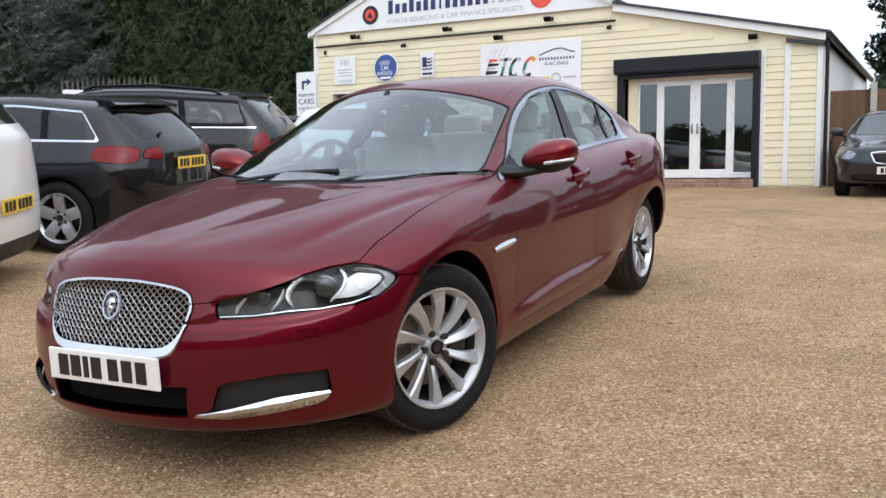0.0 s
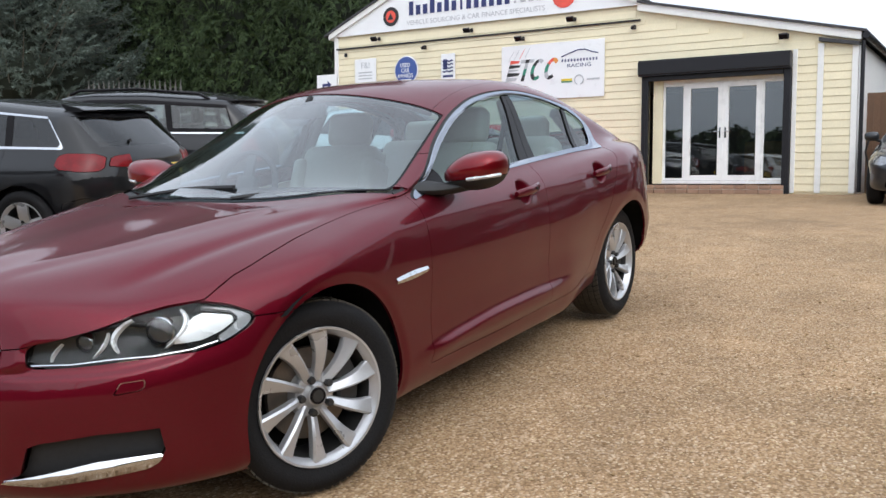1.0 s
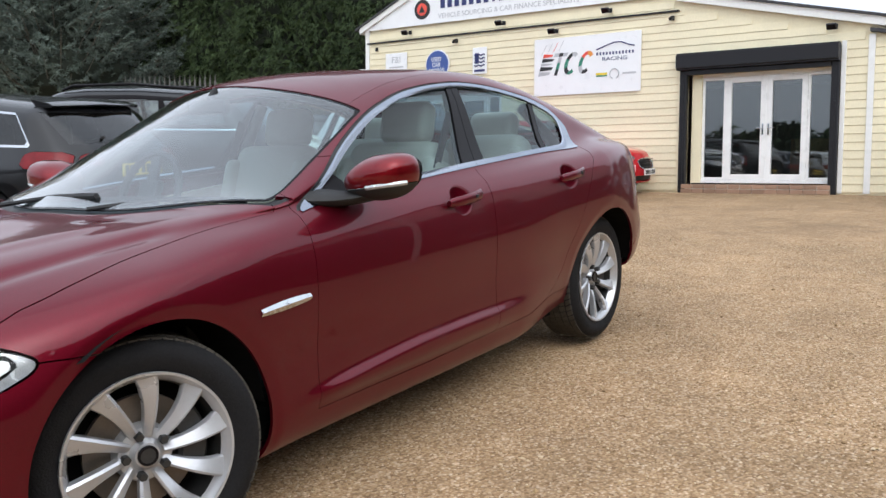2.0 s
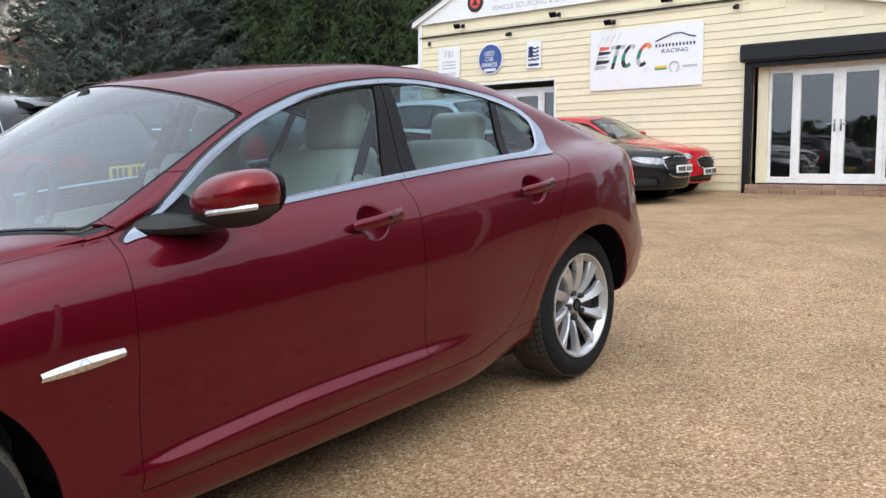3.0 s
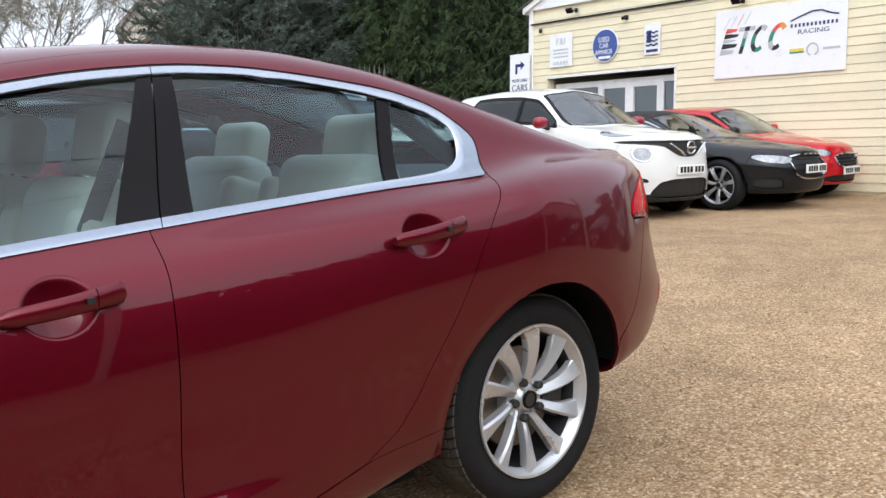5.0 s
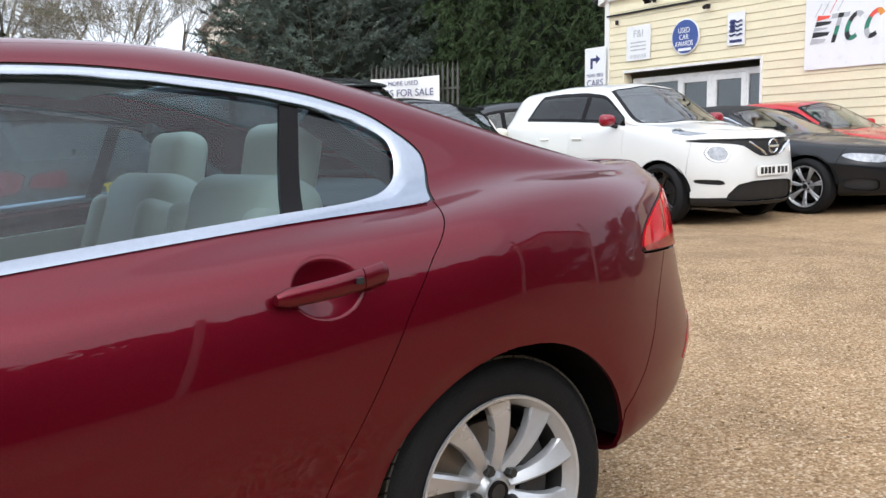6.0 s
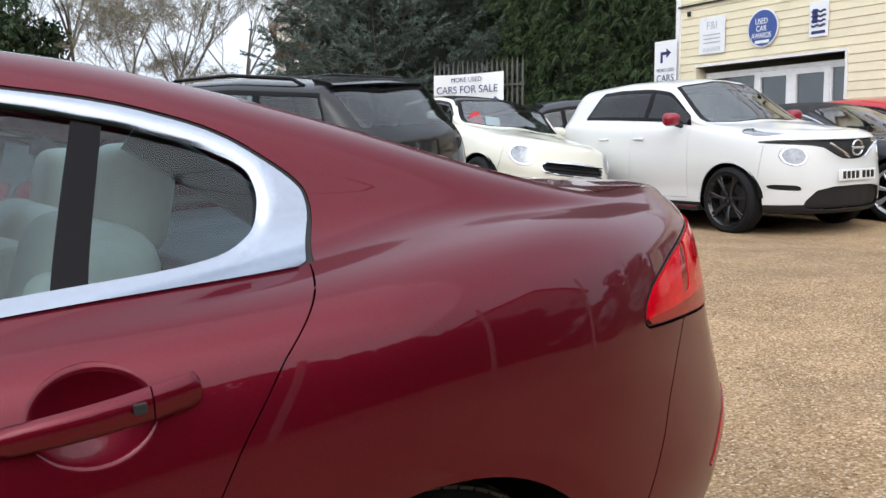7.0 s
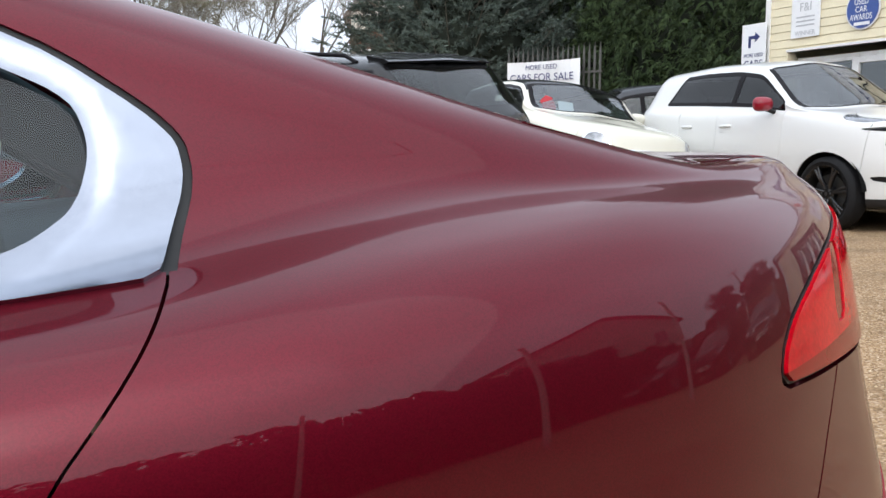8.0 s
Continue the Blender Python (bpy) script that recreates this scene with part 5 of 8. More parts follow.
                if sd(np.array([[y, z]]))[0] < .002:
                    run.append((nose_x(y, z) + .010 + .0025 * diag * math.cos(s * .92 / pit * 6.283), y, z))
                    continue
                if len(run) > 1:
                    tube(bm, run, .0022, 5, cap=False)
                run = []
            if len(run) > 1:
                tube(bm, run, .0022, 5, cap=False)
    part("grille_mesh", bm, M["mesh_metal"], car, "woven bright metal grille mesh", smooth=60)
    mb = Matrix.Translation((nose_x(0, .632) + .002, 0, .632)) @ Matrix.Rotation(radians(-90), 4, 'Z') @ Matrix.Rotation(radians(-20), 4, 'X') @ Matrix.Diagonal((.80, 1, 1.02, 1))
    bm = bmesh.new()
    revolve(bm, [(.050, .030), (.054, .004), (.050, -.004), (.043, -.004), (.039, .006)], 40, mb)
    part("badge_ring", bm, M["chrome"], car, "oval chrome badge ring", smooth=40)
    bm = bmesh.new()
    revolve(bm, [(0, .012), (.040, .010)], 40, mb)
    part("badge_disc", bm, M["alloy_dark"], car, smooth=40)
    bm = bmesh.new()
    bmesh.ops.create_icosphere(bm, subdivisions=3, radius=.028, matrix=mb @ Matrix.Diagonal((.80, .45, 1.0, 1)))
    for v in bm.verts:
        q = mb.inverted() @ v.co
        q.x *= 1 + .35 * q.z / .028 * .7
        q.y += .006 * math.exp(-((q.z + .004) / .008) ** 2) * math.exp(-((abs(q.x) - .012) / .006) ** 2)
        v.co = mb @ q
    part("badge_boss", bm, M["chrome"], car, "plain sculpted boss", smooth=60)

    # bright gill on each front wing
    for s in (-1, 1):
        bm = bmesh.new()
        rows = []
        for i in range(9):
            t = i / 8
            x, z = .352 + .218 * t, .664 + .012 * t
            hh = .008 + .010 * math.sin(math.pi * min(1, .12 + .75 * t))
            yy = .893 - .002 * t
            rows.append([bm.verts.new((x, s * (yy + d), z + q * hh)) for d, q in ((-.01, -1), (.012, -.8), (.018, .1), (.010, .9), (-.01, 1))])
        for p, q in zip(rows, rows[1:]):
            for k in range(4):
                bm.faces.new((p[k], p[k + 1], q[k + 1], q[k]))
        bm.faces.new(rows[0])
        bm.faces.new(rows[-1])
        bmesh.ops.recalc_face_normals(bm, faces=bm.faces[:])
        part("wing_gill", bm, M["chrome"], car, "chrome wing gill", smooth=40)
    # wipers
    for y0, y1, xo in ((.55, -.12, 0), (-.05, -.62, .02)):
        bm = bmesh.new()
        pts = []
        for i in range(9):
            t = i / 8
            y = y0 + (y1 - y0) * t
            x = .375 + xo + .22 * (y / .65) ** 2 + .02 * math.sin(math.pi * t)
            pts.append((x, y, .985 + .02 * t - .035 * (y / .65) ** 2))
        tube(bm, pts, .011, 6)
        part("wiper", bm, M["black"], car, "black wiper blade", smooth=50)
        bm = bmesh.new()
        tube(bm, [(.31, (y0 * .8 + y1 * .2), .965), pts[4]], .009, 6)
        part("wiper_arm", bm, M["black"], car, smooth=50)
    # door mirrors
    for s in (-1, 1):
        mir = new("door_mirror")
        mir.parent = car
        mir.location = (.930, s * .938, 1.035)
        mir.scale = (1.12, 1.12, 1.12)
        bm = bmesh.new()
        bmesh.ops.create_uvsphere(bm, u_segments=40, v_segments=28, radius=1)
        for v in bm.verts:
            x, y, z = v.co
            k = 1 - .45 * max(0, -y * s)
            f = 1.0 if x < 0 else .70
            v.co = Vector((math.copysign(abs(x) ** .85, x) * .105 * f, math.copysign(abs(y) ** .72, y) * .118, math.copysign(abs(z) ** .78, z) * .070 * k + .020 * (y * s) - .01))
        top_bm = bm.copy()
        bmesh.ops.bisect_plane(top_bm, geom=top_bm.verts[:] + top_bm.edges[:] + top_bm.faces[:], plane_co=(0, 0, -.034), plane_no=(0, -.10 * s, 1), clear_inner=True)
        part("mirror_cap", top_bm, M["paint_mirror"], mir, "bright red mirror cap", smooth=60)
        bmesh.ops.bisect_plane(bm, geom=bm.verts[:] + bm.edges[:] + bm.faces[:], plane_co=(0, 0, -.036), plane_no=(0, -.10 * s, 1), clear_outer=True)
        part("mirror_foot", bm, M["rubber"], mir, "black mirror underside", smooth=60)
        bm = bmesh.new()
        pts = [(-.104 * math.cos(a) ** .9, s * .118 * math.sin(a), -.036 + .014 * math.sin(a)) for a in np.linspace(.10, 1.25, 10)]
        tube(bm, pts, .0075, 6)
        part("indicator_strip", bm, M["lens_bg_clear"], mir, "clear indicator strip", smooth=50)
        bm = bmesh.new()
        bmesh.ops.create_uvsphere(bm, u_segments=28, v_segments=12, radius=1)
        for v in bm.verts:
            x, y, z = v.co
            v.co = Vector((.060 + .018 * x, math.copysign(abs(y) ** .72, y) * .102, math.copysign(abs(z) ** .78, z) * .056 + .016 * y * s - .008))
        part("mirror_glass", bm, M["gloss_black"], mir, smooth=60)
        bm = bmesh.new()
        rows = []
        for i in range(7):
            t = i / 6
            c = Vector((-.03 - .12 * t ** 1.2, -s * (.02 + .165 * t), -.062 + .006 * t - .010 * math.sin(math.pi * t)))
            hx, hz = .05 + .045 * t, .017 + .012 * t
            rows.append([bm.verts.new(c + Vector((hx * math.cos(a), 0, hz * math.sin(a)))) for a in [2 * math.pi * k / 12 for k in range(12)]])
        for p, q in zip(rows, rows[1:]):
            for k in range(12):
                bm.faces.new((p[k], p[(k + 1) % 12], q[(k + 1) % 12], q[k]))
        bm.faces.new(rows[0])
        bm.faces.new(rows[-1])
        bmesh.ops.recalc_face_normals(bm, faces=bm.faces[:])
        part("mirror_arm", bm, M["rubber"], mir, smooth=50)


saloon_details(saloon)


def head_lamps(car, patch):
    """Clear lens over a dark housing with two projectors, bright crescent fins and a white outer reflector."""
    side = lambda pts: outline(pts, (0, 2), rounds=0)
    white_l = [(-.535, .622), (-.505, .652), (-.462, .690), (-.43, .700), (-.362, .684), (-.358, .668), (-.40, .645), (-.455, .626)]
    outer_l = [(-.46, .75), (-.425, .715), (-.36, .696), (-.345, .672), (-.375, .650), (-.42, .628), (-.40, .60), (-.28, .62), (-.28, .75)]
    for s, P in ((-1, patch), (1, mirrored(patch))):
        lamp = skin("head_lamp", shifted(P, -.002), M["lens"], car, "clear headlamp with bright reflectors", .004)
        lamp.visible_shadow = False
        white, rest = split(shifted(P, -.022), side(white_l), 0.0)
        outer, rest = split(rest, side(outer_l), 0.0)
        skin("reflector", white, M["lamp_white"], lamp, "white outer reflector", .02)
        skin("side_lamp", outer, M["lens_bg_clear"], lamp, "frosted clear side lamp", .02)
        skin("housing", shifted(rest, -.030), M["lamp_grey"], lamp, rim=.0)
        def at(x, z, d=0.0):
            V = P[0]
            k = np.argmin((V[:, 0] - x) ** 2 + (V[:, 2] - z) ** 2)
            return Vector(V[k, :3] - V[k, 3:6] * d), Vector(V[k, 3:6])
        for x, z, r in ((-.699, .642, .026), (-.552, .672, .040)):
            p, n = at(x, z, .030)
            aim = (n + Vector((-.8, 0, -.3))).normalized()
            m = Matrix.Translation(p) @ aim.to_track_quat('-Y', 'Z').to_matrix().to_4x4()
            bm = bmesh.new()
            revolve(bm, [(r * 1.03, .02), (r * 1.05, -.005), (r * 1.00, -.007), (r * .96, 0.0)], 32, m)
            part("lamp_ring", bm, M["chrome"], lamp, smooth=40)
            bm = bmesh.new()
            bmesh.ops.create_uvsphere(bm, u_segments=24, v_segments=14, radius=r * .97, matrix=m @ Matrix.Diagonal((1, .45, 1, 1)))
            part("projector", bm, M["glass_ball"], lamp, "round projector lens", smooth=60)
        for line, wide in ((((-.739, .648), (-.753, .628), (-.757, .606)), .006), (((-.651, .677), (-.663, .645), (-.697, .612)), .007), (((-.597, .708), (-.640, .665), (-.641, .617)), .011), (((-.482, .724), (-.490, .680), (-.548, .622)), .010)):
            k0, k1, k2 = (at(x, z, .011)[0] for x, z in line)
            n0 = at(*line[1])[1]
            bm = bmesh.new()
            rows = []
            for t in np.linspace(0, 1, 10):
                c = k0 * (1 - t) ** 2 + (2 * k1 - (k0 + k2) / 2) * 2 * t * (1 - t) + k2 * t * t
                dirn = ((2 * k1 - (k0 + k2) / 2 - k0) * (1 - t) + (k2 - 2 * k1 + (k0 + k2) / 2) * t).normalized()
                across = dirn.cross(n0).normalized()
                wd = wide * .85 * (.25 + .75 * math.sin(math.pi * min(1, .15 + .8 * t)))
                rows.append((bm.verts.new(c - across * wd - n0 * .012), bm.verts.new(c), bm.verts.new(c + across * wd - n0 * .004)))
            for p, q in zip(rows, rows[1:]):
                bm.faces.new((p[0], p[1], q[1], q[0]))
                bm.faces.new((p[1], p[2], q[2], q[1]))
            part("lamp_fin", bm, M["lamp_white"], lamp, "bright crescent fin", smooth=50)
        low = [at(x, z, .012)[0] for x, z in ((-.787, .599), (-.73, .600), (-.66, .605), (-.58, .606), (-.50, .611), (-.43, .622))]
        bm = bmesh.new()
        tube(bm, low, .0032, 6)
        part("lamp_strip", bm, M["chrome"], lamp, smooth=50)


M["lamp_white"] = solid("bright_lamp_reflector", (0.82, 0.83, 0.84), 0.22, 0.35, vary=0.05)
M["lamp_grey"] = solid("lamp_housing_grey", (0.016, 0.019, 0.019), 0.45, 0.2)
M["glass_ball"] = solid("projector_glass", (0.045, 0.05, 0.055), 0.12, 0.4, coat=0.5)
head_lamps(saloon, lamp_patch)


# ---- parked cars ----
def generic_rails(d):
    hw, H, fo = d["W"] / 2, d["H"], d["fo"]
    xr = d["L"] - fo
    cx, cz = d["cowl"]
    st, re = d["scr_top"], d["roof_end"]
    nz, bf, br = d["nose_z"], d["belt_f"], d["belt_r"]
    rh = d.get("roof_hw", .66) * hw
    c = lambda *k, s=.06: curve_fn(k, s)
    mid = (st + re) / 2
    drop = d.get("roof_drop", .08)
    top = [(-fo + .3, nz + .055), (cx * .4 - fo * .4, nz * .45 + cz * .55 + .03), (cx, cz + .01), (st, H - .045), (st + .35, H - .008), (mid, H), (re - .15, H - drop * .6), (re, H - drop), (xr, H - drop - .02)]
    tp = c(*top, s=.05)
    tp9 = c(*[(x + (.05 if cx <= x <= st else 0), z - .018) for x, z in top], s=.05)
    r8 = c((-fo, nz + .02), (cx * .4 - fo * .4, nz * .5 + cz * .5), (cx, cz - .02), (cx + .25, bf + .06), (st + .02, H - .13), (st + .4, H - .075), (mid, H - .065), (re, H - drop - .06), (xr, H - drop - .08))
    y8 = c((-fo, .62 * hw), (0, .62 * hw), (cx, .80 * hw), (cx + .25, .845 * hw), (st, rh + .03), (st + .4, rh), (re, rh), (xr, rh - .02))
    z6 = c((-fo, nz - .02), (-fo + .5, nz + .01), (cx, cz - .06), (cx + .3, bf), (xr, br))
    y6 = c((-fo, .88 * hw), (0, .88 * hw), (cx + .3, .905 * hw), (xr, .89 * hw))
    z7 = lambda x: (z6(x) + r8(x)) / 2 + .01
    y7 = lambda x: (y6(x) + y8(x)) / 2 + .012
    y9 = lambda x: y8(x) * .52
    k = lambda v: (lambda x: np.full_like(x, v))
    sh = c((-fo, nz - .10), (-fo + .6, nz - .08), (cx, (bf - .10)), (xr, br - .12))
    return [
        (-fo + .14, xr - .14, k(.75 * hw), k(.22)),
        (-fo + .06, xr - .06, k(.93 * hw), k(.23)),
        (-fo + .015, xr - .02, k(.985 * hw), k(.33)),
        (-fo, xr, k(.98 * hw), k(.47)),
        (-fo + .01, xr - .005, k(hw), c((-fo, .56), (.2, .66), (xr, .70))),
        (-fo + .06, xr - .03, k(.965 * hw), sh),
        (-fo + .10, xr - .06, y6, z6),
        (-fo + .17, re + (xr - re) * .55 - .03, y7, z7),
        (-fo + .25, re + .02, y8, r8),
        (-fo + .34, re - .10, y9, tp9),
        (-fo + .44, re - .22, k(0.0), tp),
    ], xr


def parked_car(name, label, m, d):
    """A parked car from its main sizes: x runs backwards from the front axle. Panels, glazing, lamps, wheels and trim are parts."""
    car = thing(name, m, label, "car", "parked cars")
    rails, xr = generic_rails(d)
    fo, wb, hw, H = d["fo"], d["wb"], d["W"] / 2, d["H"]
    cx = d["cowl"][0]
    st, re = d["scr_top"], d["roof_end"]
    P = loft(rails, .25, xr - .62, cap=(d.get("cap_f", 2.4), d.get("cap_r", 3.0)), counts=(34, 70, 34), k=6)
    paint = d["paint"]
    R = d.get("wheel_r", .325)
    for hx in (0.0, wb):
        s = R + .045 - np.hypot(P[0][:, 0] - hx, P[0][:, 2] - R)
        P = clip(P, np.where(P[0][:, 6] > 5.4, -1, s))
    side = lambda pts, r=1: outline(pts, (0, 2), rounds=r)
    x_, y_, v_ = (lambda V: V[:, 0]), (lambda V: np.abs(V[:, 1])), (lambda V: V[:, 6])
    # side glass
    xa, xc = cx + d.get("glass_in", .30), d["glass_end"]
    def side_sd(V):
        return np.maximum(np.maximum((6.22 - v_(V)) * .1, (v_(V) - 7.72) * .1), np.maximum(xa - x_(V) + (v_(V) - 6.2) * .02, x_(V) - xc + (v_(V) - 6.2) * d.get("rear_rake", .12)))
    glass, P = split(P, side_sd, 0.0)
    if len(glass[1]):
        clear, frame_ = split(glass, lambda V: side_sd(V) + (.011 if d.get("bright") else .02), 0.0)
        pair("window_trim", frame_, M["chrome"] if d.get("bright") else M["gloss_black"], car, rim=.01)
        for bx in d.get("pillars", ()):
            bar, clear = split(clear, lambda V: np.abs(x_(V) - bx + (v_(V) - 6.2) * .03) - .035, 0.0)
            pair("pillar_trim", bar, M["gloss_black"], car, rim=0)
        for o in pair("side_window", shifted(clear, -.004), M["privacy"] if d.get("privacy") else M["glass_bg"], car, rim=0):
            o.visible_shadow = False
    def scr_sd(V):
        return np.maximum(np.maximum(cx + .02 + .20 * (y_(V) / hw) ** 2 - x_(V), x_(V) - st - .08 * (y_(V) / hw) ** 2), (8.10 - v_(V)) * .1)
    scr, P = split(P, scr_sd, 0.0)
    clear, frame_ = split(scr, lambda V: scr_sd(V) + .022, 0.0)
    o = skin("windscreen", both(shifted(clear, -.003)), M["screen_bg"], car, "clear windscreen", 0)
    o.visible_shadow = False
    skin("windscreen_border", both(frame_), M["gloss_black"], car, rim=.004)
    def back_sd(V):
        return np.maximum(np.maximum(re - .30 - x_(V), y_(V) - .68 * hw), np.maximum((6.35 - v_(V)) * .1, (v_(V) - 7.85) * .1))
    if not d.get("soft_top"):
        scr, P = split(P, back_sd, 0.0)
        o = skin("rear_window", both(shifted(scr, -.003)), M["privacy"] if d.get("privacy") else M["glass_bg"], car, "tinted rear window", .004)
        o.visible_shadow = False
    if d.get("belt_strip"):
        strip, P = split(P, lambda V: np.maximum(np.abs(v_(V) - 6.13) * .1 - .007, np.maximum(xa - x_(V), x_(V) - xc - .1)), 0.0)
        pair("belt_strip", shifted(strip, .004), M["satin"], car, "bright metal belt strip", .006)
    # lamps
    nz = d["nose_z"]
    for pts in d.get("head", ()):
        lamp, P = split(P, lambda V: np.maximum(side(pts)(V), x_(V) - .3), 0.002)
        pair("head_lamp", shifted(lamp, -.002), M["lens_bg"], car, "clear headlamp", .02)
    for yc, zc, r in d.get("round_lamps", ()):
        lamp, P = split(P, lambda V: np.maximum(np.hypot(y_(V) - yc, V[:, 2] - zc) - r, x_(V) - .2), 0.002)
        ring, ball = split(lamp, lambda V: r * .82 - np.hypot(y_(V) - yc, V[:, 2] - zc), 0.0)
        pair("lamp_ring", shifted(ring, .008), M["chrome"], car, rim=.02)
        pair("head_lamp", shifted(ball, .004), M["lens_bg"], car, "round headlamp", .01)
    for k, pts in enumerate(d.get("front_dark", ())):
        g, P = split(P, lambda V: np.maximum(outline(pts, (1, 2), rounds=1)(np.stack([V[:, 0], -y_(V), V[:, 2]], 1)), x_(V) - .1), 0.0)
        back, bez = split(g, lambda V: outline(pts, (1, 2), rounds=1)(np.stack([V[:, 0], -y_(V), V[:, 2]], 1)) + (.018 if k == 0 and d.get("grille_chrome") else 0.0), 0.0)
        if max(p[0] for p in pts) < -.1:
            pair("lower_intake", shifted(back, -.03), M["black"], car, "dark air intake", 0)
            continue
        skin("grille" if k == 0 else "lower_intake", both(shifted(back, -.03)), M["black"], car, "dark grille" if k == 0 else "dark air intake", 0)
        if k == 0 and d.get("grille_chrome"):
            skin("grille_surround", both(shifted(bez, .008)), M["chrome"], car, rim=.03)
            zs = [p[1] for p in pts]
            for i in range(4):
                bm = bmesh.new()
                zz = min(zs) + (max(zs) - min(zs)) * (i + .8) / 4.8
                wy = max(-p[0] for p in pts) - .05
                tube(bm, [(-fo + .02 + .10 * (yy / hw) ** 2 + .05 * max(0, zz - .55), yy, zz) for yy in np.linspace(-wy, wy, 9)], .007, 5)
                part("grille_bar", bm, M["chrome"] if d.get("bars_chrome") else M["gloss_black"], car)
    for pts in d.get("tail", ()):
        lamp, P = split(P, lambda V: np.maximum(np.maximum(side(pts)(V), wb + .2 - x_(V)), d.get("tail_in", .45) * hw - y_(V)), 0.002)
        pair("tail_lamp", shifted(lamp, .004), M["tail_bg"], car, "red tail lamp", .02)
    # cladding, bonnet, doors
    if d.get("clad"):
        low, P = split(P, lambda V: np.minimum((v_(V) - d["clad"]) * .12, np.where(v_(V) < 5.0, np.minimum(np.hypot(x_(V), V[:, 2] - R), np.hypot(x_(V) - wb, V[:, 2] - R)) - R - .09 if d.get("arch_clad") else 1.0, 1.0)), 0.0)
        pair("cladding", low, d.get("clad_mat", M["black"]), car, "black plastic lower cladding")
    hood, P = split(P, lambda V: np.maximum((6.5 - v_(V)) * .1, x_(V) - cx - .20 * (y_(V) / hw) ** 2 + .01), 0.002)
    skin("bonnet", both(hood), paint, car)
    if d.get("soft_top"):
        def top_sd(V):
            return np.maximum(np.maximum((6.15 - v_(V)) * .1, st - .02 - x_(V)), x_(V) - re - .25)
        top, P = split(P, top_sd, 0.0)
        skin("soft_top", both(top), M["fabric"], car, "black fabric hood")
    bumper, P = split(P, lambda V: np.maximum(side([(-2, 0), (-2, nz + .2), (-fo + .45, nz + .2), (-.36, .62), (-.2, 0)], 0)(V), x_(V) + .2), 0.002)
    skin("front_bumper", both(bumper), paint, car)
    bumper, P = split(P, lambda V: np.maximum(side([(wb + .38, 0), (wb + .40, .55), (xr - .25, .60), (6, .62), (6, 0)], 0)(V), wb + .3 - x_(V)), 0.002)
    skin("rear_bumper", both(bumper), d.get("rear_bumper", paint), car)
    cuts = d["doors"]
    for a, b in zip(cuts, cuts[1:]):
        door, P = split(P, lambda V: np.maximum(np.maximum(a - x_(V), x_(V) - b), np.maximum(.36 - V[:, 2], v_(V) - 6.2)), 0.002)
        pair("door", door, paint, car)
        for s in (-1, 1):
            bm = bmesh.new()
            w = hw * .985
            box(bm, (.17, .03, .03), (b - .16, s * w, d["belt_f"] - .12), bevel=.012)
            part("door_handle", bm, d.get("handle", paint), car, smooth=50)
    roof_, P = split(P, lambda V: np.maximum((8.0 - v_(V)) * .1, st - .05 - x_(V)), 0.0)
    skin("roof_panel", both(roof_), d.get("roof_paint", paint), car)
    pair("body_side", P, paint, car)
    # underside, cabin, wheels, mirrors, plates
    bm = bmesh.new()
    box(bm, (d["L"] - .9, d["W"] - .42, .06), ((xr - fo) / 2, 0, .26))
    part("underbody", bm, M["under"], car)
    bm = bmesh.new()
    box(bm, (xr - cx - .6, d["W"] - .3, .5), ((xr - .3 + cx) / 2, 0, .60), bevel=.03)
    part("cabin_floor", bm, M["dash"], car)
    for sx in (cx + .85, cx + 1.7):
        for s in (-.36, .36):
            bm = bmesh.new()
            box(bm, (.16, .46, .55), (sx + .1, s, .90), bevel=.06)
            box(bm, (.10, .24, .17), (sx + .16, s, min(H - .28, 1.26)), bevel=.04)
            part("seat", bm, d.get("seat", M["dash"]), car, smooth=50)
    for x in (0.0, wb):
        for s in (-1, 1):
            wheel(R, .205, d.get("rim_r", .222), d.get("wheel", "multi"), car, pose(x, s * (hw - .115), R, 0, 0, 180 if s > 0 else 0), tread=False, face=d.get("wheel_face", "alloy"))
            bm = bmesh.new()
            seg = 16
            ring = []
            for k in range(seg + 1):
                a = math.pi * (.03 + .94 * k / seg)
                ring.append([bm.verts.new((x + (R + .06) * math.cos(a), s * yy, R + (R + .06) * math.sin(a))) for yy in (hw - .05, hw - .38)])
            for p, q in zip(ring, ring[1:]):
                bm.faces.new((p[0], p[1], q[1], q[0]))
            bm.faces.new([p[1] for p in ring])
            part("wheel_housing", bm, M["under"], car)
    for s in (-1, 1):
        mir = new("door_mirror")
        mir.parent = car
        mir.location = (cx + d.get("mirror_x", .48), s * (hw + .06), d["belt_f"] + .09)
        bm = bmesh.new()
        bmesh.ops.create_uvsphere(bm, u_segments=20, v_segments=12, radius=1)
        for v in bm.verts:
            x, y, z = v.co
            v.co = Vector((x * (.09 if x < 0 else .04), math.copysign(abs(y) ** .7, y) * .11, math.copysign(abs(z) ** .7, z) * .075))
        part("mirror_cap", bm, d.get("mirror", paint), mir, smooth=60)
        bm = bmesh.new()
        tube(bm, [(0, -s * .05, -.05), (-.03, -s * .14, -.08)], .025, 8)
        part("mirror_arm", bm, M["black"], mir, smooth=50)
    if "plate_f" in d:
        px, pz = d["plate_f"]
        bm = bmesh.new()
        box(bm, (.012, .52, .111), (px, 0, pz), bevel=.003)
        pl = part("number_plate", bm, M["plate_white"], car, "white number plate")
        for i in range(7):
            bm = bmesh.new()
